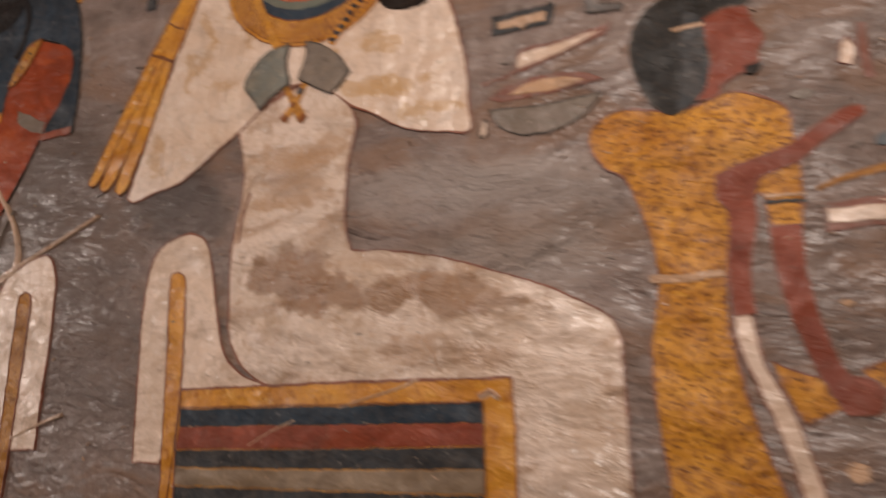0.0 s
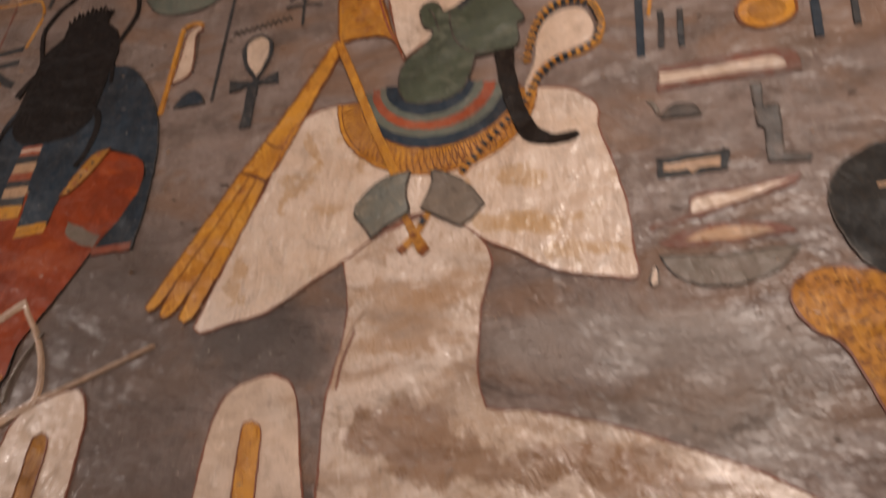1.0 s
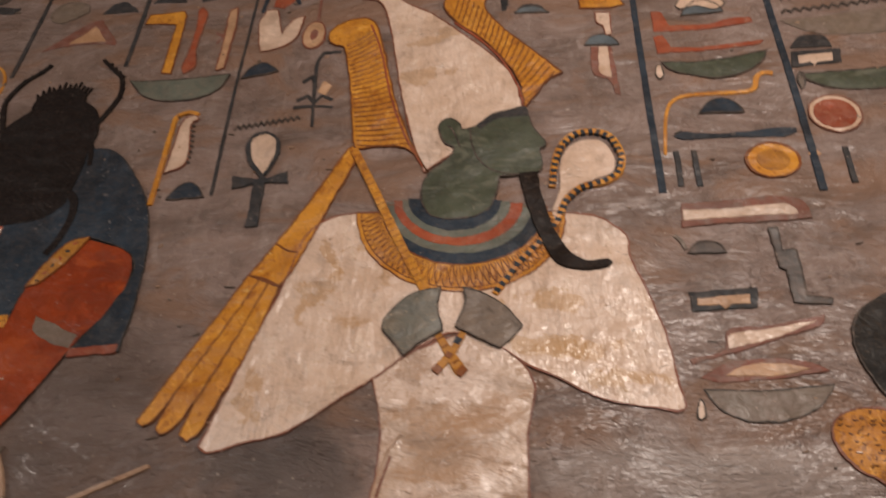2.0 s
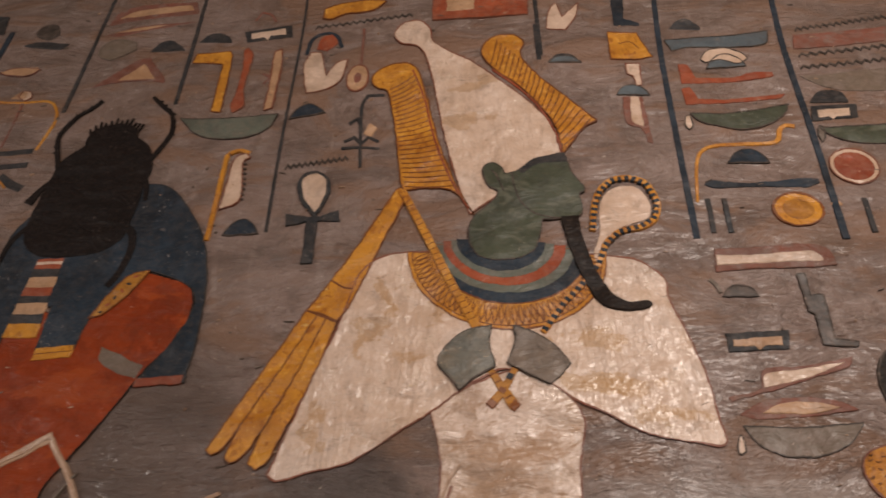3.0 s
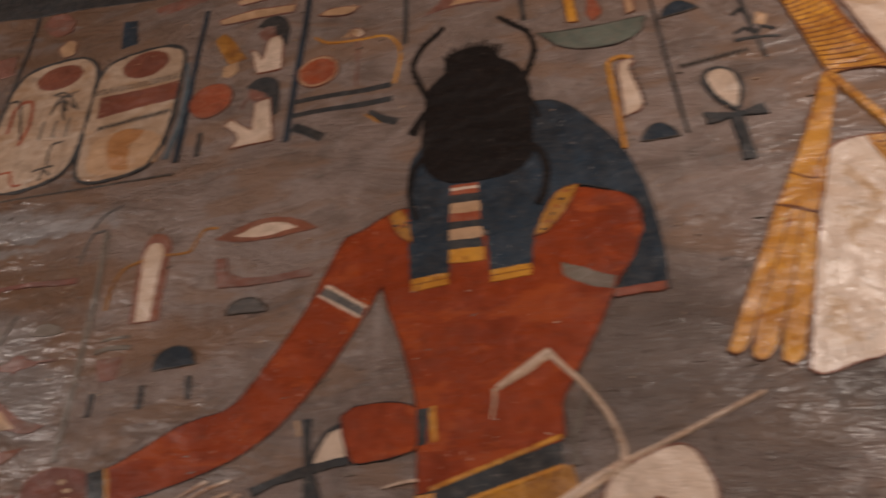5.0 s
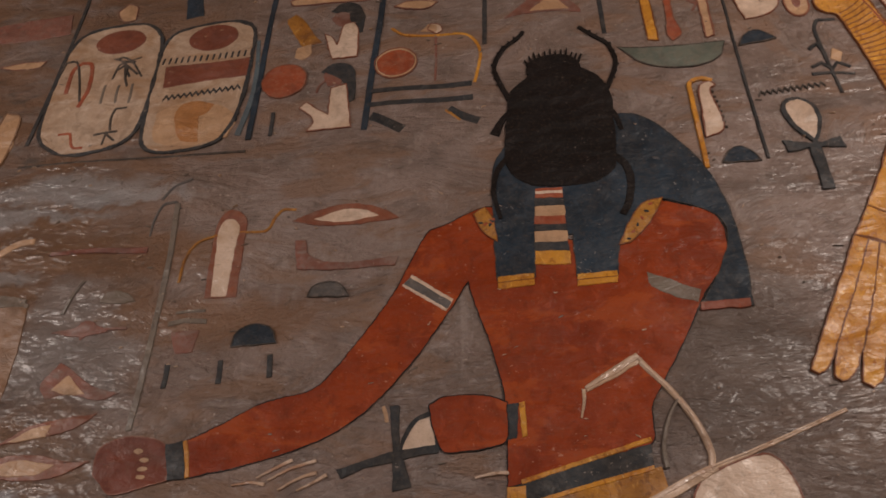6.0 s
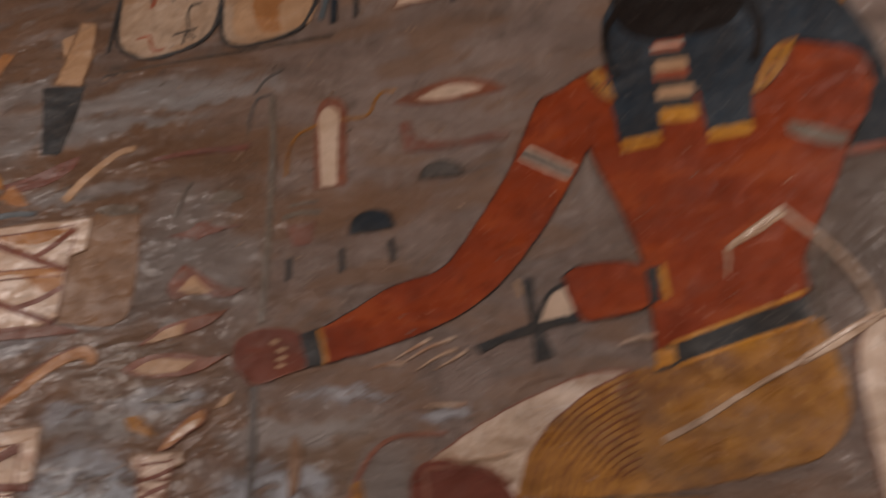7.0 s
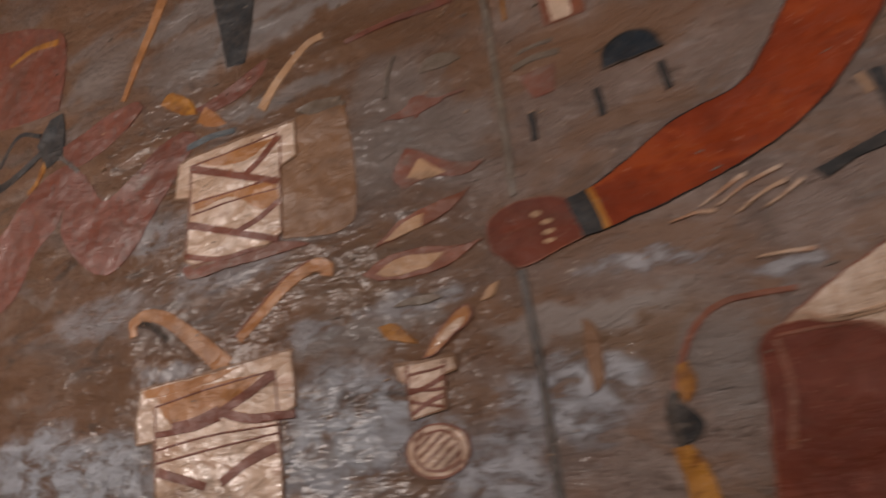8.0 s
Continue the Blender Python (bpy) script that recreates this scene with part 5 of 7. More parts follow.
sign("olive-green bowl sign", [(0.471, 2.67), (0.537, 2.663), (0.61, 2.67), (0.658, 2.678), (0.641, 2.648), (0.602, 2.625), (0.559, 2.618), (0.514, 2.632), (0.486, 2.647)], GREEN, INK)
sign("small white drop sign with dark edge", [(0.455, 2.636), (0.463, 2.662), (0.47, 2.664), (0.469, 2.637), (0.461, 2.626)], WHITE, INK)
mark("ochre snake-shaped sign", [(0.444, 2.446), (0.456, 2.524), (0.469, 2.562), (0.494, 2.579), (0.542, 2.581), (0.6, 2.579), (0.618, 2.587), (0.627, 2.612), (0.641, 2.623), (0.656, 2.619)], 0.008, OCHRE, (0.6, 1.1))
sign("dark blue half-round loaf sign", [(0.515, 2.535), (0.531, 2.557), (0.558, 2.567), (0.579, 2.552), (0.589, 2.53)], BLUE, INK)
sign("long dark blue bar sign", [(0.463, 2.486), (0.479, 2.495), (0.542, 2.484), (0.631, 2.489), (0.661, 2.486), (0.661, 2.476), (0.64, 2.469), (0.549, 2.476), (0.476, 2.477)], BLUE)
for pts in ([(0.462, 2.453), (0.461, 2.414), (0.458, 2.377)], [(0.491, 2.451), (0.489, 2.412), (0.488, 2.375)], [(0.726, 2.437), (0.723, 2.399), (0.721, 2.364)]):
    mark("short blue-black stroke sign", pts, 0.0085, NIGHT)
c = [(0.61, 2.419), (0.569, 2.422), (0.619, 2.455)]
rx, rz = abs(c[0][0] - c[1][0]), abs(c[2][1] - c[0][1])
sign("ochre sun disc sign with brown rim", oval(c[0], rx, rz), OCHRE, AMBERLINE, 0.005, oval(c[0], rx * 0.62, rz * 0.62), GOLD, name="sun_disc_sign")
sign("white bar sign with red outline", [(0.452, 2.342), (0.521, 2.343), (0.592, 2.346), (0.634, 2.334), (0.64, 2.3), (0.593, 2.298), (0.512, 2.299), (0.446, 2.296)], FADED, None, 0.003,
     [(0.452, 2.328), (0.518, 2.326), (0.605, 2.33), (0.619, 2.319), (0.621, 2.309), (0.514, 2.309), (0.45, 2.308)], WHITE)
sign("dull grey loaf sign with dark edge", [(0.447, 2.248), (0.461, 2.264), (0.48, 2.267), (0.497, 2.258), (0.503, 2.245)], STEEL, INK)
mark("faint dark tick sign", [(0.433, 2.281), (0.44, 2.272), (0.445, 2.255)], 0.006, SLATE)
sign("dark grey stepped seat sign", [(0.572, 2.285), (0.584, 2.285), (0.583, 2.243), (0.602, 2.244), (0.598, 2.164), (0.632, 2.158), (0.628, 2.15), (0.578, 2.155), (0.581, 2.208), (0.573, 2.215)], STEEL, INK, round_=False)
sign("pale box sign with dark outline", [(0.437, 2.179), (0.533, 2.182), (0.527, 2.149), (0.436, 2.147)], NIGHT, None, 0.003,
     [(0.446, 2.168), (0.521, 2.171), (0.519, 2.156), (0.492, 2.156), (0.481, 2.148), (0.475, 2.155), (0.444, 2.156)], SAND, False)
sign("white and red slanting mouth sign", [(0.482, 2.116), (0.537, 2.12), (0.614, 2.133), (0.604, 2.117), (0.547, 2.1), (0.499, 2.085), (0.422, 2.065), (0.42, 2.072), (0.467, 2.083)], FADED, None, 0.003,
     [(0.482, 2.108), (0.536, 2.115), (0.6, 2.125), (0.548, 2.103), (0.495, 2.09), (0.474, 2.086)], WHITE)
sign("cream mouth sign with red outline", [(0.43, 2.045), (0.463, 2.064), (0.517, 2.07), (0.568, 2.064), (0.598, 2.049), (0.533, 2.041), (0.457, 2.037)], FADED, None, 0.003,
     [(0.461, 2.046), (0.492, 2.06), (0.538, 2.062), (0.574, 2.052), (0.526, 2.044)], SAND)
sign("worn grey basket sign with dark rim", [(0.431, 2.028), (0.513, 2.023), (0.598, 2.03), (0.574, 2.002), (0.532, 1.984), (0.483, 1.982), (0.449, 1.997)], OLIVE, INK, 0.0025)
sign("small white drop sign with dark edge", [(0.416, 1.988), (0.418, 2.004), (0.424, 2.014), (0.427, 2.006), (0.426, 1.99), (0.42, 1.985)], WHITE, INK)

# second column
sign("faded pink water-block sign", [(0.722, 2.885), (0.792, 2.885), (0.909, 2.89), (0.893, 2.847), (0.778, 2.841), (0.712, 2.841)], FADED)
for a, b in (([(0.729, 2.903)], [(0.92, 2.924)]), ([(0.715, 2.82)], [(0.963, 2.837)]), ([(0.709, 2.783)], [(0.949, 2.794)])):
    zigzag("dark grey zigzag water sign", a[0], b[0], 14, INK, 0.009, 0.006)
sign("worn olive leaf-shaped sign", [(0.702, 2.757), (0.754, 2.757), (0.817, 2.762), (0.959, 2.766), (0.938, 2.705), (0.858, 2.702), (0.78, 2.707), (0.735, 2.727)], OLIVE)
sign("blue-black rounded stone sign", [(0.701, 2.681), (0.718, 2.705), (0.742, 2.712), (0.766, 2.704), (0.771, 2.675), (0.733, 2.678)], NIGHT)
sign("white box sign with blue-black outline", [(0.699, 2.67), (0.783, 2.669), (0.775, 2.633), (0.691, 2.63)], NIGHT, None, 0.003, [(0.708, 2.657), (0.766, 2.658), (0.762, 2.639), (0.738, 2.638), (0.73, 2.63), (0.726, 2.638), (0.705, 2.638)], WHITE, False)
sign("green basket sign with dark edge", [(0.699, 2.609), (0.772, 2.61), (0.905, 2.611), (0.891, 2.57), (0.814, 2.562), (0.759, 2.567), (0.722, 2.583)], GREEN, INK)
sign("small loop sign with dark edge", [(0.693, 2.598), (0.7, 2.615), (0.707, 2.611), (0.702, 2.586), (0.693, 2.574)], SLATE, INK)
c = [(0.731, 2.511), (0.69, 2.515), (0.743, 2.553)]
rx, rz = abs(c[0][0] - c[1][0]), abs(c[2][1] - c[0][1])
sign("orange-red sun disc with white rim", oval(c[0], rx, rz), WHITE, LINE, 0.003, oval(c[0], rx * 0.82, rz * 0.80), BRICK, name="sun_disc_sign")
sign("pale chip in the plaster on a line", [(0.667, 2.428), (0.679, 2.436), (0.686, 2.426), (0.673, 2.417)], SAND)

# between the feather and the first column
sign("ochre bird-head sign with brown edge", [(0.34, 2.936), (0.401, 2.927), (0.42, 2.857), (0.425, 2.846), (0.393, 2.841), (0.337, 2.847)], OCHRE, AMBERLINE)
mark("dark sweep painted on an ochre sign", [(0.359, 2.895), (0.383, 2.899), (0.4, 2.875)], 0.004, AMBERLINE)
sign("blue-black leg-shaped sign", [(0.361, 3.118), (0.395, 3.114), (0.38, 2.981), (0.412, 2.961), (0.411, 2.953), (0.357, 2.959)], BLUE, None, round_=False)
sign("white reed-leaf sign with red edge", [(0.365, 2.829), (0.394, 2.825), (0.39, 2.76), (0.379, 2.758), (0.376, 2.789), (0.366, 2.797)], WHITE, LINE)
sign("blue-grey half-round loaf sign", [(0.336, 2.736), (0.35, 2.757), (0.375, 2.761), (0.393, 2.747), (0.401, 2.729)], SKY, INK)
sign("white leg sign with dull red sides", [(0.347, 2.729), (0.386, 2.726), (0.387, 2.646), (0.388, 2.595), (0.379, 2.599), (0.373, 2.636), (0.346, 2.655)], FADED, None, 0.003, [(0.363, 2.727), (0.379, 2.726), (0.377, 2.64), (0.357, 2.659)], WHITE)
sign("blue half-round loaf sign", [(0.206, 2.85), (0.223, 2.866), (0.252, 2.866), (0.275, 2.844)], SKY, INK)
mark("short blue-black stroke sign", [(0.184, 2.986), (0.184, 2.92), (0.186, 2.862)], 0.010, NIGHT)
sign("red stool sign with pale fields", [(-0.055, 3.174), (0.175, 3.153), (0.169, 3.024), (0.058, 3.024), (-0.052, 3.029)], BRICK, LINE, 0.003, [(-0.022, 3.146), (0.048, 3.142), (0.045, 3.056), (-0.019, 3.055)], SAND, False)
sign("pale field within a red sign", [(0.07, 3.139), (0.144, 3.134), (0.141, 3.049), (0.07, 3.053)], SAND)
sign("white quail-shaped sign", [(0.208, 2.964), (0.216, 3.022), (0.235, 3.059), (0.245, 3.002), (0.287, 3.052), (0.275, 2.998), (0.248, 2.956)], WHITE, LINE)
sign("dark half-round loaf sign", [(0.204, 2.854), (0.225, 2.875), (0.252, 2.874), (0.267, 2.859), (0.261, 2.847)], NIGHT)

# ---- signs between the crown and the beetle ----
sign("ochre blade-shaped sign", [(-0.319, 3.065), (-0.318, 3.101), (-0.274, 3.118), (-0.204, 3.123), (-0.168, 3.114), (-0.201, 3.082), (-0.264, 3.076), (-0.298, 3.06)], OCHRE, AMBERLINE)
zigzag("dark grey zigzag water sign", [(-0.334, 3.032)][0], [(-0.101, 3.056)][0], 14, INK)
sign("white seated bird-bodied sign", [(-0.343, 2.889), (-0.332, 2.939), (-0.308, 2.937), (-0.287, 2.856), (-0.267, 2.896), (-0.242, 2.906), (-0.254, 2.837), (-0.286, 2.81), (-0.326, 2.803)], WHITE, LINE)
sign("small red round sign with dark cap", [(-0.32, 2.95), (-0.313, 2.991), (-0.287, 3.001), (-0.273, 2.97), (-0.295, 2.943)], BRICK)
mark("dark curved cap stroke", [(-0.343, 2.936), (-0.335, 2.989), (-0.307, 3.007), (-0.278, 2.996), (-0.261, 2.952)], 0.008, BLUE)
c = [(-0.214, 2.841), (-0.238, 2.843), (-0.216, 2.883)]
rx, rz = abs(c[0][0] - c[1][0]), abs(c[2][1] - c[0][1])
sign("pink ring sign with red outline", oval(c[0], rx, rz), SAND, LINE, 0.004, oval(c[0], rx * 0.35, rz * 0.4), FADED)
mark("thin faded red staff sign", [(-0.214, 3.014), (-0.212, 2.94), (-0.211, 2.879)], 0.005, FADED)
sign("dark blue half-round loaf sign", [(-0.352, 2.725), (-0.338, 2.754), (-0.312, 2.767), (-0.29, 2.753), (-0.276, 2.738)], BLUE, INK)
ob = thing("sedge_sign", [(-0.242, 2.79), (-0.144, 2.573)], "dark grey sedge plant sign", "hieroglyph", GLYPHS)
for pts in ([(-0.15, 2.781), (-0.185, 2.783), (-0.196, 2.755), (-0.193, 2.673), (-0.185, 2.576)], [(-0.219, 2.7), (-0.201, 2.715), (-0.191, 2.681)], [(-0.225, 2.649), (-0.204, 2.66), (-0.189, 2.639)], [(-0.153, 2.643), (-0.175, 2.658), (-0.189, 2.639)], [(-0.229, 2.63), (-0.188, 2.63), (-0.15, 2.623)]):
    stroke(ob, "leaf", pts, 0.0075, NIGHT, 0, (0.9, 0.7))
sign("pale chip in the plaster by a plant sign", [(-0.186, 2.669), (-0.175, 2.698), (-0.158, 2.683), (-0.168, 2.657)], SAND)
zigzag("dark grey zigzag water sign", [(-0.34, 2.588)][0], [(-0.212, 2.603)][0], 11, INK)


def ankh(label, loop, bar, stem):
    ob = thing("ankh_sign", stem + loop, label, "hieroglyph", GLYPHS)
    fill(ob, "inner_field", loop, WHITE, 0)
    contour(ob, loop, 0.0095, NIGHT, 1, name="ring")
    fill(ob, "crossbar", bar, NIGHT, 1, False)
    fill(ob, "stem", stem, NIGHT, 1, False)


ankh("blue-black looped cross sign with pale loop", [(-0.263, 2.46), (-0.29, 2.498), (-0.302, 2.538), (-0.294, 2.563), (-0.272, 2.567), (-0.249, 2.55), (-0.243, 2.519), (-0.249, 2.489)],
     [(-0.321, 2.465), (-0.27, 2.454), (-0.262, 2.463), (-0.252, 2.454), (-0.218, 2.467), (-0.212, 2.441), (-0.249, 2.445), (-0.278, 2.443), (-0.315, 2.436)], [(-0.275, 2.448), (-0.256, 2.447), (-0.253, 2.349), (-0.275, 2.348)])
ob = ankh("blue-black looped cross held by its loop", [(-1.026, 1.877), (-1.017, 1.905), (-1.001, 1.93), (-0.972, 1.943), (-0.967, 1.913), (-0.965, 1.88)],
          [(-1.128, 1.851), (-1.095, 1.861), (-1.041, 1.879), (-0.963, 1.891), (-0.962, 1.883), (-1.025, 1.865), (-1.085, 1.852), (-1.117, 1.837)], [(-1.047, 1.955), (-1.031, 1.955), (-1.027, 1.894), (-1.02, 1.87), (-1.004, 1.824), (-1.033, 1.817), (-1.035, 1.87)])
mark("short pale smear in the plaster", [(-1.058, 1.955), (-1.053, 1.941), (-1.05, 1.928)], 0.006, SAND)

# next column
sign("dark half-round loaf sign", [(-0.617, 3.008), (-0.597, 3.034), (-0.566, 3.037), (-0.542, 3.017), (-0.533, 2.999)], NIGHT)
sign("white box sign with blue-black outline", [(-0.508, 3.035), (-0.394, 3.048), (-0.386, 3.004), (-0.496, 2.995)], NIGHT, None, 0.003, [(-0.49, 3.026), (-0.407, 3.036), (-0.403, 3.014), (-0.44, 3.012), (-0.445, 2.998), (-0.455, 3.009), (-0.485, 3.006)], WHITE, False)
mark("faded red hooked sign", [(-0.489, 3.077), (-0.477, 3.107), (-0.452, 3.095), (-0.436, 3.066)], 0.006, FADED)
sign("ochre bent-staff sign", [(-0.616, 2.933), (-0.611, 2.963), (-0.53, 2.965), (-0.521, 2.943), (-0.512, 2.759), (-0.534, 2.764), (-0.539, 2.921)], OCHRE, AMBERLINE)
sign("red-brown club sign", [(-0.496, 2.961), (-0.487, 2.973), (-0.473, 2.95), (-0.472, 2.914), (-0.473, 2.836), (-0.463, 2.776), (-0.483, 2.756), (-0.492, 2.779), (-0.487, 2.841), (-0.489, 2.916)], BRICK, LINE)
sign("white staff sign with red edges", [(-0.419, 2.949), (-0.403, 2.959), (-0.396, 2.89), (-0.397, 2.763), (-0.414, 2.757), (-0.415, 2.853)], SAND, LINE, 0.004)
mark("small red cross stroke on a staff", [(-0.437, 2.879), (-0.417, 2.865), (-0.402, 2.852)], 0.006, FADED)
mark("small red cross stroke on a staff", [(-0.43, 2.843), (-0.419, 2.865), (-0.413, 2.892)], 0.005, FADED)
sign("pale green basket sign with dark edge", [(-0.601, 2.749), (-0.56, 2.742), (-0.483, 2.739), (-0.379, 2.742), (-0.398, 2.698), (-0.445, 2.677), (-0.508, 2.68), (-0.557, 2.7)], SEAGREEN, INK)
ob = sign("white reed-leaf sign with ochre stem", [(-0.45, 2.618), (-0.428, 2.632), (-0.419, 2.619), (-0.432, 2.607), (-0.419, 2.51), (-0.457, 2.483), (-0.454, 2.55)], WHITE, LINE, name="reed_sign")
stroke(ob, "stem", [(-0.466, 2.411), (-0.467, 2.492), (-0.469, 2.597), (-0.467, 2.629), (-0.445, 2.64), (-0.423, 2.632)], 0.0085, OCHRE, 1.2)
for i in range(8):
    p = along([(-0.43, 2.604), (-0.422, 2.555), (-0.419, 2.51)], i / 7)
    stroke(ob, "frayed_edge", [p, p + Vector((0.006, -0.003))], 0.003, INK, 1.2)
sign("dark blue half-round loaf sign", [(-0.437, 2.42), (-0.423, 2.445), (-0.403, 2.458), (-0.383, 2.447), (-0.366, 2.421)], BLUE, INK)

# column over the beetle
sign("white bread-cone sign with red outline", [(-0.843, 2.872), (-0.761, 2.954), (-0.729, 2.964), (-0.671, 2.883), (-0.671, 2.871), (-0.731, 2.883), (-0.795, 2.883)], FADED, None, 0.003, [(-0.785, 2.888), (-0.735, 2.941), (-0.696, 2.885), (-0.741, 2.888)], SAND)
sign("dark half-round loaf sign", [(-0.734, 2.985), (-0.719, 3.015), (-0.689, 3.023), (-0.661, 3), (-0.646, 2.982)], NIGHT)
sign("worn olive oval sign", [(-0.865, 2.989), (-0.861, 3.027), (-0.83, 3.041), (-0.785, 3.027), (-0.773, 3), (-0.804, 2.978), (-0.833, 2.968)], OLIVE, SLATE)
sign("white curved blade sign with red outline", [(-0.876, 3.1), (-0.858, 3.154), (-0.8, 3.175), (-0.659, 3.172), (-0.643, 3.123), (-0.785, 3.117), (-0.84, 3.109)], FADED, None, 0.003, [(-0.853, 3.125), (-0.809, 3.152), (-0.675, 3.159), (-0.661, 3.139), (-0.788, 3.131)], SAND)
sign("white curved blade sign with red outline", [(-0.869, 3.063), (-0.784, 3.089), (-0.643, 3.091), (-0.702, 3.08), (-0.773, 3.07), (-0.834, 3.055)], FADED, None, 0.003, [(-0.847, 3.069), (-0.776, 3.084), (-0.718, 3.086), (-0.774, 3.074)], SAND)
sign("soot-dark bird sign", [(-1.066, 3.095), (-1.053, 3.121), (-1.02, 3.122), (-0.998, 3.082), (-1.017, 3.066), (-1.05, 3.075)], INK)
for pts in ([(-1.097, 2.942), (-1.056, 2.958), (-1.012, 2.958), (-1.032, 2.939), (-1.074, 2.935)], [(-1.037, 2.852), (-1.019, 2.874), (-1, 2.868), (-1, 2.845)]):
    sign("pale worn chip-shaped sign", pts, SAND)

# ---- signs beside and under the cartouches ----
def cartouche(label, edge, parts):
    ob = thing("cartouche", edge, label, "cartouche", "cartouches")
    fill(ob, "field", edge, CARTO, 0)
    contour(ob, edge, 0.011, NIGHT, 1, name="rope_ring")
    for name, kind, pts, mat, width in parts:
        if kind == "fill":
            fill(ob, name, pts, mat, 0.5 if name == "orange_stain" else 1)
        else:
            stroke(ob, name, pts, width, mat, 1)
    return ob


c1, c2 = [(-1.801, 2.906), (-1.867, 2.912), (-1.813, 2.948)], [(-1.553, 2.892), (-1.616, 2.897), (-1.563, 2.937)]
r1 = (abs(c1[0][0] - c1[1][0]), abs(c1[0][1] - c1[2][1]))
r2 = (abs(c2[0][0] - c2[1][0]), abs(c2[0][1] - c2[2][1]))
cartouche("cream cartouche ring with red disc and signs", [(-1.904, 2.585), (-1.927, 2.634), (-1.936, 2.826), (-1.922, 2.921), (-1.868, 2.958), (-1.754, 2.964), (-1.699, 2.921), (-1.682, 2.844), (-1.675, 2.663), (-1.69, 2.589), (-1.748, 2.556), (-1.838, 2.548)], (
    ("red_disc", "fill", oval(c1[0], *r1), OXIDE, 0),
    ("arch_sign", "line", [(-1.897, 2.739), (-1.902, 2.815), (-1.884, 2.841), (-1.857, 2.831), (-1.841, 2.754), (-1.85, 2.692)], BRICK, 0.010),
    ("plant_sign", "line", [(-1.787, 2.776), (-1.782, 2.821), (-1.77, 2.828), (-1.744, 2.78)], INK, 0.005),
    ("plant_sign", "line", [(-1.712, 2.778), (-1.746, 2.826), (-1.768, 2.832), (-1.755, 2.777)], INK, 0.005),
    ("plant_sign", "line", [(-1.802, 2.846), (-1.766, 2.835), (-1.73, 2.844)], INK, 0.004),
    ("stroke_sign", "line", [(-1.799, 2.758), (-1.798, 2.729), (-1.795, 2.699)], SLATE, 0.006),
    ("stroke_sign", "line", [(-1.763, 2.755), (-1.762, 2.726), (-1.757, 2.697)], SLATE, 0.006),
    ("stroke_sign", "line", [(-1.729, 2.756), (-1.725, 2.723), (-1.723, 2.694)], SLATE, 0.006),
    ("hook_sign", "line", [(-1.722, 2.68), (-1.749, 2.678), (-1.753, 2.654), (-1.746, 2.613)], INK, 0.006),
    ("plant_sign", "line", [(-1.782, 2.601), (-1.756, 2.606), (-1.726, 2.608)], INK, 0.006),
    ("plant_sign", "line", [(-1.753, 2.57), (-1.752, 2.603), (-1.726, 2.581)], INK, 0.005),
    ("arm_sign", "line", [(-1.873, 2.61), (-1.843, 2.612), (-1.824, 2.57), (-1.798, 2.566)], BRICK, 0.006),
))
ob = cartouche("cream cartouche ring with red bar and disc", [(-1.656, 2.57), (-1.666, 2.618), (-1.679, 2.805), (-1.672, 2.895), (-1.628, 2.931), (-1.522, 2.946), (-1.462, 2.924), (-1.444, 2.866), (-1.442, 2.682), (-1.459, 2.591), (-1.495, 2.551), (-1.58, 2.537), (-1.629, 2.543)], (
    ("red_disc", "fill", oval(c2[0], *r2), OXIDE, 0),
    ("red_bar", "fill", [(-1.655, 2.803), (-1.55, 2.806), (-1.446, 2.813), (-1.442, 2.753), (-1.543, 2.746), (-1.646, 2.732)], OXIDE, 0),
("orange_stain", "fill", [(-1.634, 2.582), (-1.641, 2.656), (-1.59, 2.677), (-1.497, 2.668), (-1.448, 2.627), (-1.456, 2.571), (-1.526, 2.553), (-1.604, 2.559)], SAND, 0),
    ("brown_sign", "fill", [(-1.567, 2.57), (-1.594, 2.637), (-1.586, 2.672), (-1.553, 2.683), (-1.506, 2.671), (-1.515, 2.648), (-1.535, 2.635), (-1.521, 2.558)], HOOK, 0),
))
for i in range(15):
    p = along([(-1.666, 2.812), (-1.552, 2.814), (-1.446, 2.82)], i / 14)
    stroke(ob, "comb_tooth", [p, p + Vector((0.001, 0.019))], 0.0042, NIGHT, 1.5)
zigzag("dark grey zigzag water sign in a ring", [(-1.637, 2.699)][0], [(-1.452, 2.718)][0], 13, NIGHT, 0.012, 0.007, 1.6)

c = [(-1.349, 2.726), (-1.401, 2.73), (-1.357, 2.777)]
sign("red-brown sun disc sign", oval(c[0], abs(c[0][0] - c[1][0]), abs(c[0][1] - c[2][1])), BRICK, LINE, name="sun_disc_sign")
mark("short blue-black stroke sign", [(-1.36, 2.632), (-1.358, 2.6), (-1.357, 2.566)], 0.0075, NIGHT)
sign("ochre bird-shaped sign", [(-1.37, 2.927), (-1.351, 2.95), (-1.323, 2.919), (-1.291, 2.864), (-1.274, 2.844), (-1.32, 2.836), (-1.35, 2.885)], GOLD, None)
sign("small white sign under an ochre bird", [(-1.333, 2.83), (-1.299, 2.84), (-1.297, 2.808), (-1.314, 2.792), (-1.334, 2.8)], SAND)
sign("white bird-bodied sign", [(-1.269, 2.87), (-1.251, 2.857), (-1.234, 2.829), (-1.225, 2.894), (-1.201, 2.903), (-1.187, 2.871), (-1.184, 2.787), (-1.243, 2.785), (-1.255, 2.823)], WHITE, LINE)
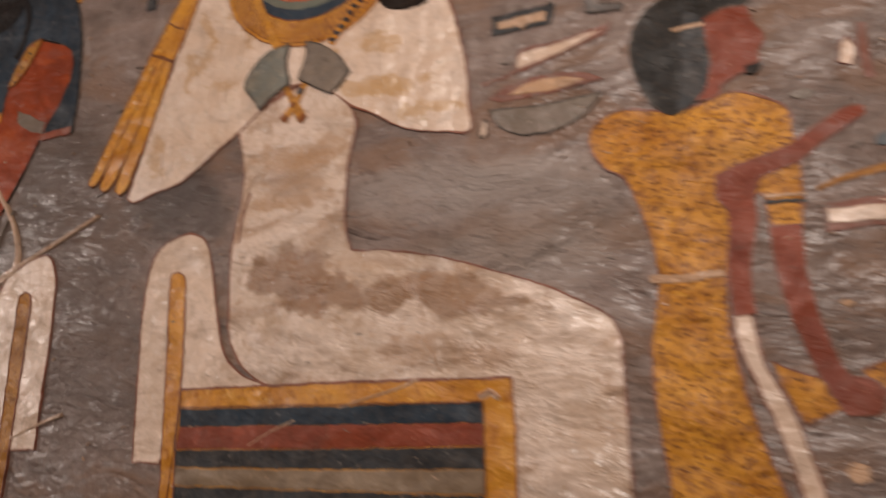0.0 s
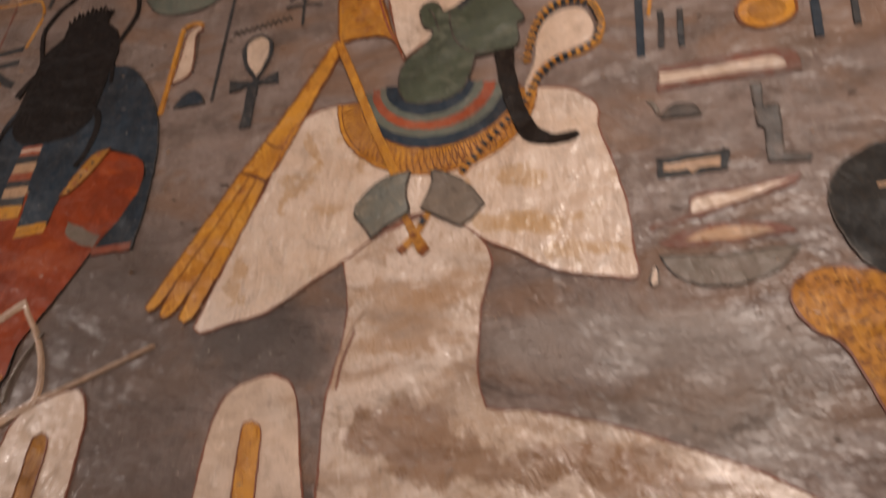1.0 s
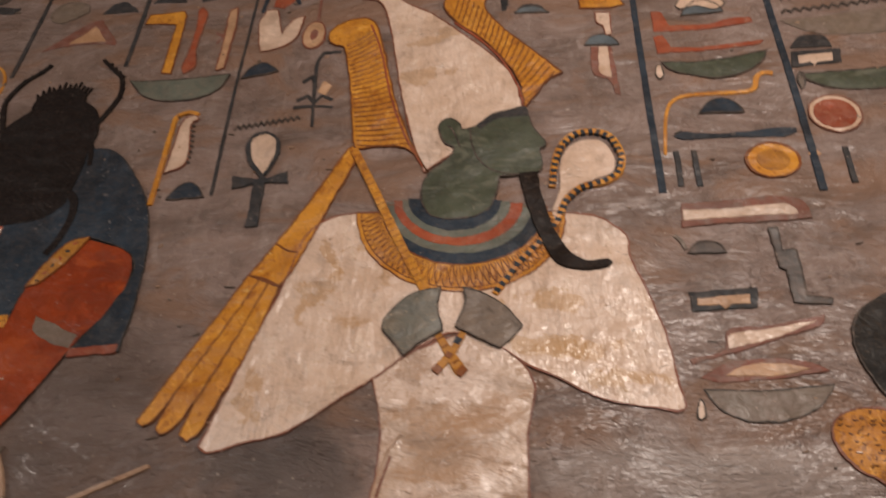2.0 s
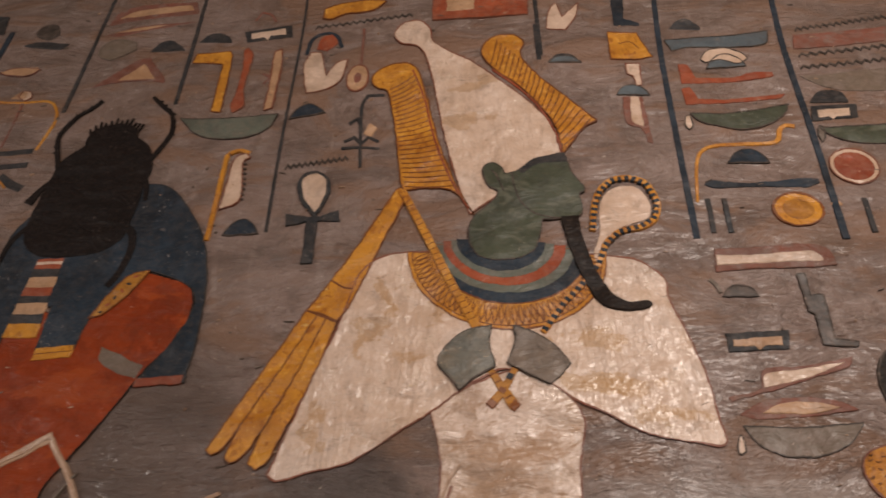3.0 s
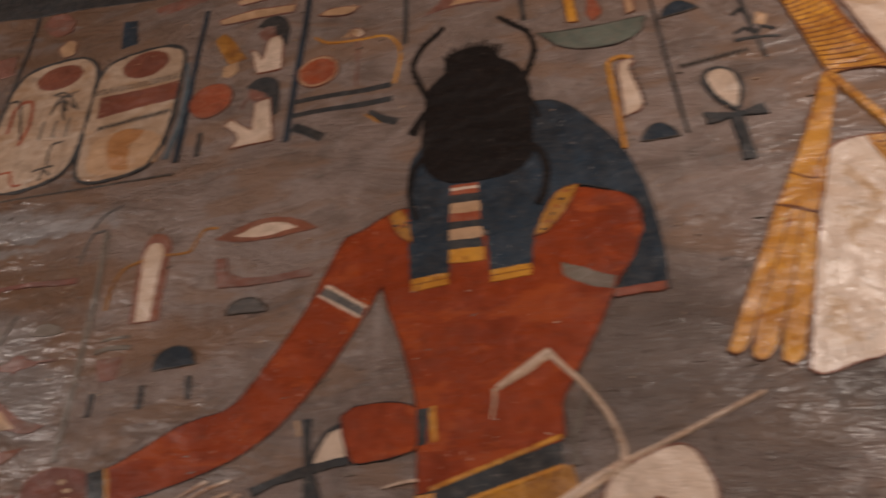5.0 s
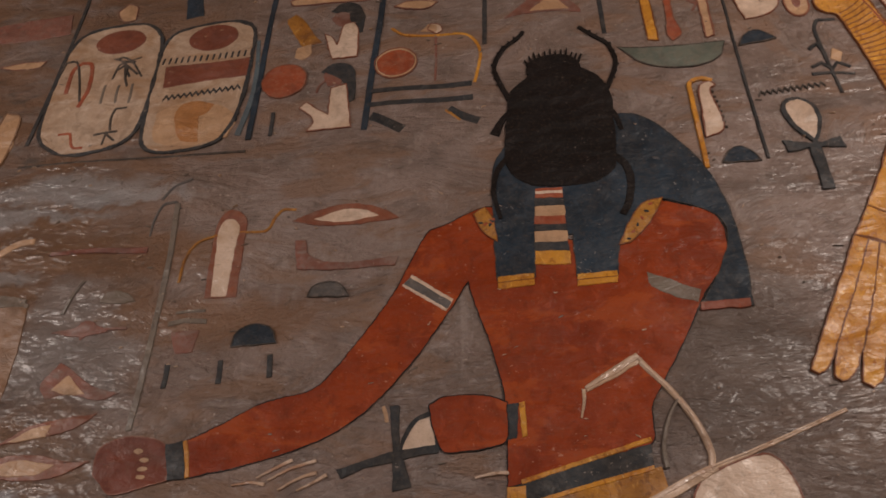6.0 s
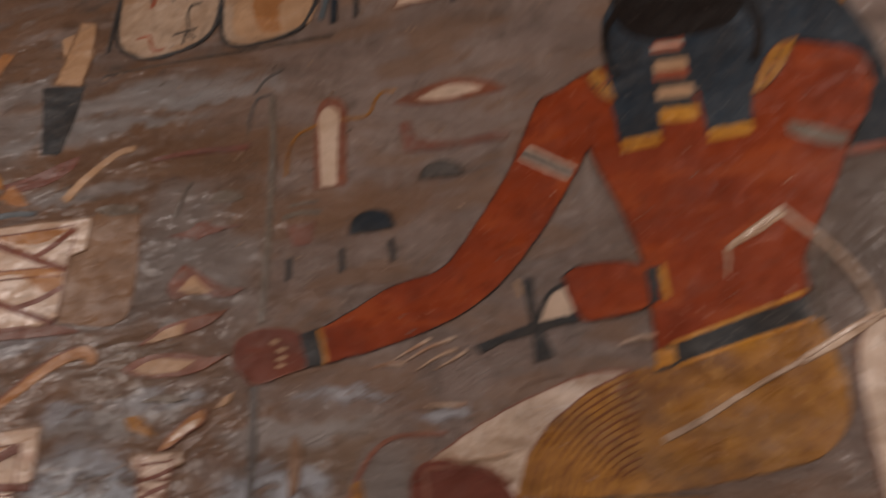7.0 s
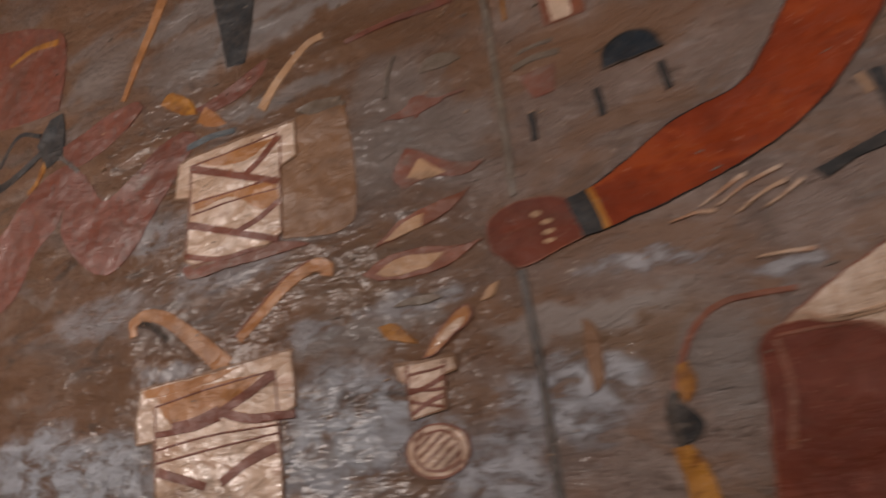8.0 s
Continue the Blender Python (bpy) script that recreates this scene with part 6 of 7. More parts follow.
sign("small red round sign with dark hair", [(-1.259, 2.921), (-1.242, 2.943), (-1.215, 2.937), (-1.209, 2.9), (-1.236, 2.895)], FADED)
sign("dark rounded hair shape over a white sign", [(-1.262, 2.95), (-1.239, 2.974), (-1.202, 2.97), (-1.179, 2.933), (-1.177, 2.869), (-1.195, 2.862), (-1.211, 2.913), (-1.234, 2.935)], NIGHT, None)
sign("white seated bird-bodied sign", [(-1.299, 2.638), (-1.287, 2.654), (-1.232, 2.613), (-1.234, 2.691), (-1.199, 2.702), (-1.177, 2.574), (-1.273, 2.57), (-1.264, 2.602)], WHITE, LINE)
sign("small red round sign with dark hair", [(-1.255, 2.735), (-1.239, 2.752), (-1.214, 2.746), (-1.212, 2.703), (-1.243, 2.699)], FADED)
sign("dark rounded hair shape over a white sign", [(-1.263, 2.745), (-1.241, 2.767), (-1.205, 2.766), (-1.184, 2.739), (-1.177, 2.656), (-1.19, 2.646), (-1.205, 2.706), (-1.234, 2.73)], NIGHT, None)
mark("small red hooked beak stroke", [(-1.248, 2.72), (-1.262, 2.704), (-1.267, 2.683)], 0.004, FADED)
c = [(-1.09, 2.756), (-1.139, 2.76), (-1.093, 2.802)]
rx, rz = abs(c[0][0] - c[1][0]), abs(c[0][1] - c[2][1])
sign("orange-red sun disc with pale rim", oval(c[0], rx, rz), SAND, LINE, 0.003, oval(c[0], rx * 0.88, rz * 0.86), BRICK, name="sun_disc_sign")
mark("ochre snake-shaped sign", [(-1.107, 2.871), (-1.073, 2.845), (-1.006, 2.835), (-0.94, 2.833), (-0.911, 2.808), (-0.898, 2.764), (-0.91, 2.678)], 0.007, OCHRE, (0.7, 0.9))
sign("small white round sign on a stem", [(-1.023, 2.856), (-1.013, 2.874), (-0.994, 2.868), (-0.985, 2.848), (-1.001, 2.839)], WHITE, LINE)
mark("thin faded pink stem sign", [(-1.002, 2.839), (-0.998, 2.754), (-0.998, 2.691)], 0.005, FADED)
for pts in ([(-1.147, 2.674), (-1.075, 2.676), (-0.987, 2.673), (-0.917, 2.676)], [(-1.146, 2.634), (-1.073, 2.636), (-0.985, 2.633), (-0.914, 2.635)]):
    mark("long blue-black bar sign", pts, 0.0145, NIGHT, (0.8, 1.0))
mark("blue-black slanting tick sign", [(-1.135, 2.602), (-1.106, 2.586), (-1.063, 2.558)], 0.022, NIGHT)
mark("blue-black slanting tick sign", [(-0.965, 2.606), (-0.935, 2.584), (-0.901, 2.567)], 0.019, NIGHT)
mark("ochre tick on a dark sign", [(-0.972, 2.603), (-0.953, 2.586), (-0.94, 2.572)], 0.005, GOLD)
sign("blue-black leg-shaped sign", [(-1.662, 3.075), (-1.62, 3.071), (-1.597, 2.978), (-1.643, 2.97)], BLUE)
sign("pale worn sign with pink edge", [(-1.84, 3.019), (-1.82, 3.048), (-1.791, 3.031), (-1.783, 2.983), (-1.817, 2.982)], SAND, FADED)
sign("white mouth sign with red outline", [(-2.112, 2.848), (-2.054, 2.859), (-1.989, 2.858), (-2.001, 2.839), (-2.061, 2.836)], SAND, FADED)
sign("worn pink and white sign", [(-2.076, 2.647), (-2.024, 2.661), (-1.996, 2.642), (-1.98, 2.579), (-2.009, 2.551), (-2.042, 2.563)], SAND, None)
sign("faded red bar-shaped smear", [(-2.22, 2.999), (-2.098, 3.018), (-1.972, 3.028), (-1.954, 2.953), (-2.07, 2.942), (-2.197, 2.941)], FADED)

mark("grey-blue line painted beside a cartouche", [(-1.434, 2.869), (-1.422, 2.777), (-1.419, 2.68), (-1.433, 2.573)], 0.011, SKY, (0.8, 1.1))
sign("faded red disc sign with chipped rim", [(-1.92, 3.136), (-1.907, 3.167), (-1.864, 3.162), (-1.823, 3.121), (-1.821, 3.081), (-1.861, 3.074), (-1.902, 3.102)], FADED, LINE)
for pts in ([(-1.933, 2.808), (-1.93, 2.846), (-1.903, 2.846), (-1.883, 2.807), (-1.851, 2.709)], [(-1.794, 2.844), (-1.776, 2.848), (-1.741, 2.828)], [(-1.785, 2.804), (-1.763, 2.822), (-1.725, 2.787)], [(-1.787, 2.843), (-1.759, 2.813), (-1.754, 2.779), (-1.742, 2.749)]):
    mark("thin grey-brown strokes painted in a cartouche", pts, 0.005, INK).children[0].location.y -= 0.0016

# ---- signs over the outstretched arm ----
mark("thin grey hooked sign", [(-1.57, 2.318), (-1.57, 2.357), (-1.56, 2.394), (-1.534, 2.401), (-1.52, 2.383)], 0.006, STEEL, (0.6, 1.0))
mark("thin grey slanting stroke", [(-1.566, 2.408), (-1.546, 2.44), (-1.51, 2.459)], 0.005, STEEL)
sign("white reed sign with red outline", [(-1.421, 2.172), (-1.427, 2.26), (-1.43, 2.332), (-1.418, 2.365), (-1.395, 2.371), (-1.369, 2.346), (-1.364, 2.284), (-1.358, 2.171)], LINE, None, 0.003, [(-1.408, 2.174), (-1.421, 2.3), (-1.422, 2.327), (-1.412, 2.348), (-1.393, 2.347), (-1.38, 2.328), (-1.38, 2.272), (-1.378, 2.173)], WHITE)
mark("ochre snake-shaped sign", [(-1.482, 2.208), (-1.481, 2.259), (-1.463, 2.296), (-1.419, 2.313), (-1.373, 2.317), (-1.324, 2.318), (-1.308, 2.35), (-1.294, 2.366), (-1.268, 2.365)], 0.006, GOLD, (0.6, 0.9))
sign("white mouth sign with red outline", [(-1.271, 2.337), (-1.216, 2.362), (-1.147, 2.372), (-1.088, 2.355), (-1.055, 2.332), (-1.131, 2.324), (-1.211, 2.324)], LINE, None, 0.003, [(-1.227, 2.338), (-1.169, 2.358), (-1.128, 2.355), (-1.096, 2.341), (-1.166, 2.329)], WHITE, name="mouth_sign")
sign("faded red bird-shaped smear", [(-1.259, 2.289), (-1.238, 2.291), (-1.222, 2.252), (-1.155, 2.237), (-1.051, 2.247), (-1.058, 2.227), (-1.176, 2.222), (-1.247, 2.227)], FADED)
sign("dull grey loaf sign with dark edge", [(-1.219, 2.166), (-1.209, 2.187), (-1.186, 2.196), (-1.159, 2.191), (-1.139, 2.164)], STEEL, INK)
sign("faded red pot-shaped sign", [(-1.472, 2.102), (-1.415, 2.105), (-1.421, 2.061), (-1.453, 2.059)], FADED)
mark("dark rim stroke over a pot sign", [(-1.481, 2.119), (-1.447, 2.125), (-1.406, 2.122)], 0.009, SLATE)
mark("thin dark stroke over a pot sign", [(-1.471, 2.142), (-1.442, 2.145), (-1.413, 2.145)], 0.005, SLATE)
sign("dark blue half-round loaf sign", [(-1.348, 2.069), (-1.342, 2.098), (-1.314, 2.113), (-1.281, 2.106), (-1.263, 2.075), (-1.305, 2.073)], BLUE, INK)
for pts in ([(-1.462, 2.04), (-1.46, 2.019), (-1.46, 1.994)], [(-1.362, 2.044), (-1.36, 2.023), (-1.359, 2)], [(-1.272, 2.053), (-1.269, 2.033), (-1.266, 2.01)]):
    mark("short blue-black stroke sign", pts, 0.0095, NIGHT)
sign("worn dark loaf sign", [(-1.637, 2.17), (-1.622, 2.192), (-1.587, 2.191), (-1.56, 2.17), (-1.594, 2.166)], OLIVE)
sign("worn dark loaf sign", [(-1.886, 2.182), (-1.84, 2.19), (-1.794, 2.183), (-1.795, 2.168), (-1.856, 2.169)], OLIVE)
mark("thin dark slanting stroke", [(-1.681, 2.221), (-1.696, 2.191), (-1.705, 2.148)], 0.006, SLATE)
sign("faded red and white small bird smear", [(-1.715, 2.108), (-1.671, 2.117), (-1.645, 2.126), (-1.614, 2.118), (-1.599, 2.107), (-1.653, 2.098)], FADED)

# ---- worn signs on the brown end of the wall ----
sign("white wing sign with dark red edge", [(-1.7, 2.006), (-1.674, 2.047), (-1.642, 2.029), (-1.598, 2.001), (-1.542, 1.985), (-1.577, 1.974), (-1.642, 1.985), (-1.682, 1.977)], FADED, None, 0.003, [(-1.676, 1.994), (-1.649, 2.022), (-1.607, 1.984), (-1.642, 1.985)], SAND)
sign("white slanting blade sign in two pieces", [(-1.743, 1.894), (-1.688, 1.929), (-1.621, 1.942), (-1.571, 1.95), (-1.608, 1.922), (-1.67, 1.907)], LINE, None, 0.003, [(-1.726, 1.899), (-1.682, 1.924), (-1.652, 1.93), (-1.656, 1.909), (-1.699, 1.902)], SAND)
sign("white tip of a slanting blade sign", [(-1.645, 1.933), (-1.577, 1.948), (-1.615, 1.925), (-1.643, 1.916)], SAND)
sign("orange mouth sign with brown outline", [(-1.767, 1.854), (-1.733, 1.872), (-1.665, 1.877), (-1.601, 1.866), (-1.559, 1.866), (-1.612, 1.841), (-1.665, 1.834), (-1.732, 1.839)], LINE, None, 0.003, [(-1.742, 1.852), (-1.699, 1.868), (-1.622, 1.861), (-1.652, 1.844), (-1.719, 1.842)], SAND)
sign("small pink curled sign", [(-1.669, 2.107), (-1.658, 2.129), (-1.634, 2.129), (-1.616, 2.111), (-1.632, 2.104), (-1.653, 2.105)], FADED, None)
mark("thin faded pink curved stroke", [(-1.653, 2.094), (-1.63, 2.108), (-1.596, 2.113), (-1.562, 2.113)], 0.005, FADED)
ob = thing("feather_sign", [(-1.973, 2.216), (-1.826, 2.326)], "pale slanting feather sign", "hieroglyph", GLYPHS)
stroke(ob, "leaf", [(-1.969, 2.216), (-1.937, 2.255), (-1.895, 2.291), (-1.86, 2.314), (-1.825, 2.319)], 0.019, SAND, 0, (1.2, 0.7))
sign("dark wedge-shaped leg sign", [(-2.094, 2.515), (-1.984, 2.503), (-1.992, 2.411), (-2.01, 2.33), (-2.055, 2.338), (-2.073, 2.422)], NIGHT, None)
sign("pale leg sign with tan edge", [(-2.066, 2.52), (-2.048, 2.602), (-2.033, 2.688), (-1.99, 2.67), (-1.985, 2.564), (-1.993, 2.503)], SAND, TAN, 0.005)
mark("ochre curved staff sign", [(-2.218, 2.634), (-2.266, 2.528), (-2.308, 2.452), (-2.35, 2.365)], 0.028, HOOK, (1.3, 0.5))


def hatched_block(label, edge, stains, lines, strokes, field=None):
    """A pale chipped block with brown stains, thin dark edge lines and broad red-brown strokes across it."""
    ob = thing("hatched_sign", edge, label, "hieroglyph", GLYPHS)
    fill(ob, "field", edge, field or CRUSTW, 0, False)
    contour(ob, edge, 0.005, TAN, 0.8, False)
    for pts in stains:
        fill(ob, "brown_stain", pts, HOOK, 0.5)
    for pts in lines:
        stroke(ob, "edge_line", pts, 0.0035, OXIDE, 1.2, (1.0, 0.7))
    for pts, width in strokes:
        stroke(ob, "red_stroke", pts, width, OXIDE, 1, (1.0, 0.8))


hatched_block("pale block sign with red-brown cross strokes", [(-2.146, 2.17), (-2.019, 2.172), (-1.893, 2.167), (-1.892, 2.1), (-1.926, 2.088), (-1.927, 2.044), (-1.927, 1.966), (-1.957, 1.95), (-2.041, 1.951), (-2.126, 1.945), (-2.157, 1.967), (-2.149, 2.006), (-2.146, 2.086), (-2.184, 2.094), (-2.182, 2.124), (-2.176, 2.165)],
              ([(-2.138, 2.076), (-2.053, 2.073), (-1.934, 2.066), (-1.932, 2.028), (-1.972, 2.019), (-2.038, 2.061), (-2.132, 2.057)], [(-2.129, 2.154), (-2.018, 2.153), (-1.94, 2.15), (-2.001, 2.125), (-2.074, 2.133)]),
              ([(-2.144, 2.153), (-2.144, 2.087), (-2.152, 1.965)], [(-1.925, 2.149), (-1.928, 2.056), (-1.927, 1.966)], [(-2.144, 2.151), (-2.025, 2.153), (-1.931, 2.157)], [(-2.139, 2.074), (-2.046, 2.071), (-1.935, 2.071)], [(-2.139, 2.05), (-2.037, 2.053), (-1.933, 2.048)]),
              (([(-1.93, 2.15), (-1.97, 2.117), (-2.015, 2.091)], 0.014), ([(-2.143, 2.146), (-2.057, 2.112), (-1.931, 2.061)], 0.015), ([(-1.931, 2.025), (-1.977, 2.003), (-2.038, 1.989)], 0.012),
               ([(-2.146, 2.032), (-2.053, 1.998), (-1.933, 1.954)], 0.014), ([(-2.152, 1.972), (-2.069, 1.949), (-1.986, 1.949)], 0.010)))
hatched_block("large pale block sign with red-brown cross strokes", [(-2.256, 1.741), (-2.102, 1.748), (-1.91, 1.762), (-1.904, 1.67), (-1.941, 1.66), (-1.934, 1.581), (-1.933, 1.536), (-1.937, 1.473), (-2.21, 1.466), (-2.209, 1.553), (-2.212, 1.598), (-2.216, 1.647), (-2.26, 1.645), (-2.264, 1.686), (-2.259, 1.722)],
              ([(-2.212, 1.723), (-2.052, 1.731), (-1.968, 1.732), (-2.035, 1.697), (-2.146, 1.664), (-2.194, 1.686)], [(-2.251, 1.738), (-2.101, 1.745), (-2.018, 1.749), (-2.1, 1.73), (-2.244, 1.723)]),
              ([(-2.217, 1.703), (-2.212, 1.627), (-2.209, 1.578)], [(-1.946, 1.732), (-1.939, 1.645), (-1.934, 1.564)], [(-2.216, 1.706), (-2.085, 1.722), (-1.949, 1.732)], [(-2.21, 1.632), (-2.082, 1.644), (-1.941, 1.646)], [(-2.208, 1.609), (-2.08, 1.622), (-1.94, 1.633)]),
              (([(-1.948, 1.727), (-2.003, 1.702), (-2.064, 1.679)], 0.018), ([(-2.064, 1.679), (-2.119, 1.667), (-2.174, 1.664)], 0.026), ([(-2.06, 1.68), (-2.0, 1.662), (-1.906, 1.659)], 0.016),
               ([(-1.943, 1.613), (-2.003, 1.595), (-2.06, 1.567)], 0.018), ([(-2.206, 1.595), (-2.148, 1.579), (-2.092, 1.563)], 0.016), ([(-2.213, 1.657), (-2.146, 1.66), (-2.073, 1.675)], 0.010)))
hatched_block("small pale block sign with red strokes", [(-1.719, 1.706), (-1.624, 1.706), (-1.621, 1.687), (-1.64, 1.683), (-1.643, 1.635), (-1.697, 1.626), (-1.701, 1.677), (-1.717, 1.686)], (),
              ([(-1.7, 1.702), (-1.699, 1.661), (-1.697, 1.628)], [(-1.639, 1.703), (-1.641, 1.664), (-1.643, 1.634)], [(-1.7, 1.689), (-1.666, 1.691), (-1.637, 1.694)]),
              (([(-1.64, 1.68), (-1.668, 1.669), (-1.697, 1.663)], 0.007), ([(-1.697, 1.668), (-1.668, 1.664), (-1.641, 1.663)], 0.005), ([(-1.643, 1.654), (-1.67, 1.646), (-1.695, 1.633)], 0.007), ([(-1.697, 1.651), (-1.666, 1.643), (-1.643, 1.637)], 0.005)))
c = [(-1.66, 1.58), (-1.709, 1.583), (-1.66, 1.616)]
rx, rz = abs(c[0][0] - c[1][0]), abs(c[0][1] - c[2][1])
ob = thing("ring_sign", oval(c[0], rx, rz), "white round sign with red inner ring", "hieroglyph", GLYPHS)
fill(ob, "field", oval(c[0], rx, rz), CRUSTW, 0)
contour(ob, oval(c[0], rx, rz), 0.005, LINE, 0.8)
contour(ob, oval(c[0], rx * 0.74, rz * 0.74), 0.005, LINE, 0.8, name="inner_ring")
for k in range(-3, 4):
    w = 0.62 * math.cos(k * 0.38)
    stroke(ob, "red_stroke", [(c[0][0] + rx * (k * 0.2 + d * w * 0.7), c[0][1] + rz * (-k * 0.2 + d * w * 0.7)) for d in (-1, 0, 1)], 0.0042, FADED, 0.8, (0.7, 1.1))
brown = [(-1.934, 2.163), (-1.867, 2.175), (-1.786, 2.168), (-1.772, 2.056), (-1.775, 1.959), (-1.818, 1.938), (-1.925, 1.953)]
ob = thing("plaster_fill", brown, "flat brown patch of modern plaster fill", "plaster patch", "plaster patches")
fill(ob, "patch", brown, TAN, -1)
mark("dark loaf-shaped rim over a brown patch", [(-1.889, 2.186), (-1.854, 2.189), (-1.814, 2.181), (-1.786, 2.166)], 0.008, OLIVE)
hook = [(-2.023, 1.795), (-1.976, 1.829), (-1.915, 1.872), (-1.859, 1.892), (-1.834, 1.881), (-1.837, 1.869)]
ob = thing("hook_sign", hook, "pale orange hooked staff sign", "hieroglyph", GLYPHS)
stroke(ob, "hook", hook, 0.020, HOOK, 0, (0.9, 1.25))
stroke(ob, "edge_line", [(-2.032, 1.802), (-1.983, 1.839), (-1.922, 1.883), (-1.868, 1.903)], 0.0035, LINE, 0.5)
hook = [(-2.282, 1.842), (-2.287, 1.869), (-2.254, 1.878), (-2.204, 1.865), (-2.142, 1.824), (-2.09, 1.784), (-2.05, 1.751)]
ob = thing("hook_sign", hook, "pale orange curved hook sign with dark teeth", "hieroglyph", GLYPHS)
stroke(ob, "hook", hook, 0.026, HOOK, 0, (0.7, 1.5))
inner = [(-2.259, 1.868), (-2.236, 1.861), (-2.216, 1.849), (-2.192, 1.828)]
for i in range(11):
    p = along(inner, i / 10)
    stroke(ob, "tooth", [p, p + Vector((-0.009, -0.009))], 0.0035, INK, 0.5, (1.2, 0.6))
sign("small white wing sign with ochre rim", [(-1.671, 1.71), (-1.651, 1.736), (-1.617, 1.766), (-1.594, 1.776), (-1.588, 1.764), (-1.598, 1.749), (-1.624, 1.733), (-1.65, 1.714)], HOOK, LINE, 0.003, [(-1.653, 1.722), (-1.636, 1.741), (-1.611, 1.758), (-1.601, 1.758), (-1.605, 1.748), (-1.628, 1.733)], CRUSTW)
sign("small pale tip sign", [(-1.572, 1.776), (-1.557, 1.794), (-1.543, 1.801), (-1.552, 1.781)], SAND)
sign("small orange worn sign", [(-1.745, 1.768), (-1.713, 1.767), (-1.678, 1.732), (-1.704, 1.739), (-1.731, 1.749)], GOLD)
sign("dark half-round loaf sign", [(-1.718, 1.794), (-1.687, 1.803), (-1.65, 1.802), (-1.634, 1.794), (-1.666, 1.789)], OLIVE)
for label, pts in (
    ("dull red slanting painted band, half lost", [(-2.46, 2.225), (-2.399, 2.15), (-2.359, 2.152), (-2.297, 2.185), (-2.237, 2.221), (-2.162, 2.234), (-2.125, 2.21), (-2.168, 2.163), (-2.209, 2.115), (-2.25, 2.071), (-2.293, 2.018), (-2.365, 1.982), (-2.442, 2.016)] + [(-2.519, 2.098), (-2.514, 2.174), (-2.487, 2.233)]),
    ("dull red slanting painted band, half lost", [(-2.743, 2.152), (-2.671, 2.213), (-2.581, 2.258), (-2.505, 2.263), (-2.46, 2.223), (-2.507, 2.183), (-2.542, 2.127), (-2.607, 2.078), (-2.671, 1.985), (-2.828, 1.931), (-2.933, 2.111)]),
    ("dull red rounded painted band, half lost", [(-2.542, 2.315), (-2.471, 2.329), (-2.4, 2.347), (-2.312, 2.35), (-2.284, 2.329), (-2.346, 2.289), (-2.438, 2.256), (-2.512, 2.257)]),
    ("rust-red painted streak beside a block sign", [(-2.139, 2.272), (-2.058, 2.289), (-1.984, 2.314), (-1.953, 2.32), (-1.97, 2.287), (-2.029, 2.259), (-2.098, 2.254)]),
    ("orange-red painted patch at the worn end", [(-2.844, 2.734), (-2.7, 2.691), (-2.579, 2.626), (-2.558, 2.512), (-2.57, 2.419), (-2.661, 2.422), (-2.793, 2.438), (-3.018, 2.498), (-3.085, 2.798)]),
):
    ob = thing("faded_red_figure_patch", pts, label, "painted patch", "faded red patches")
    fill(ob, "patch", pts, RUST, -0.5)
knot = [(-2.637, 2.345), (-2.6, 2.396), (-2.553, 2.407), (-2.539, 2.357), (-2.544, 2.298), (-2.592, 2.277)]
ob = thing("painted_knot", knot, "blue-black knot and strap on faded red paint", "painted shape")
fill(ob, "knot", knot, NIGHT, 0.2)
stroke(ob, "strap", [(-2.852, 2.267), (-2.744, 2.278), (-2.664, 2.304), (-2.599, 2.333)], 0.020, NIGHT, 0.2, (1.2, 0.8))
stroke(ob, "strap", [(-2.774, 2.33), (-2.739, 2.376), (-2.699, 2.396), (-2.629, 2.371)], 0.010, NIGHT, 0.2)
stroke(ob, "strap", [(-2.564, 2.304), (-2.522, 2.273), (-2.48, 2.238)], 0.010, STEEL, 0.2)
for pts in ([(-2.653, 2.232), (-2.621, 2.255), (-2.598, 2.296)], [(-2.777, 2.61), (-2.69, 2.625), (-2.592, 2.611)]):
    mark("ochre streak on the faded red paint", pts, 0.018, GOLD, (0.6, 1.0))
mark("long rust-brown smear on the worn wall", [(-1.778, 2.285), (-1.689, 2.29), (-1.616, 2.286), (-1.566, 2.285)], 0.016, RUST, (0.5, 0.9))
mark("grey-blue chalk smear above a block sign", [(-2.157, 2.194), (-2.096, 2.2), (-2.033, 2.195)], 0.018, SKY, (0.8, 0.6))
sign("chipped orange triangle sign", [(-2.132, 2.244), (-2.11, 2.271), (-2.083, 2.248), (-2.053, 2.215), (-2.099, 2.222)], HOOK, None)
sign("ochre smear on faded paint", [(-2.237, 2.318), (-2.206, 2.334), (-2.154, 2.301), (-2.13, 2.26), (-2.183, 2.279)], GOLD)
sign("dull red streaked smear below a block sign", [(-2.162, 1.951), (-2.041, 1.953), (-1.933, 1.95), (-1.867, 1.932), (-1.944, 1.928), (-2.053, 1.928), (-2.138, 1.924)], FADED)

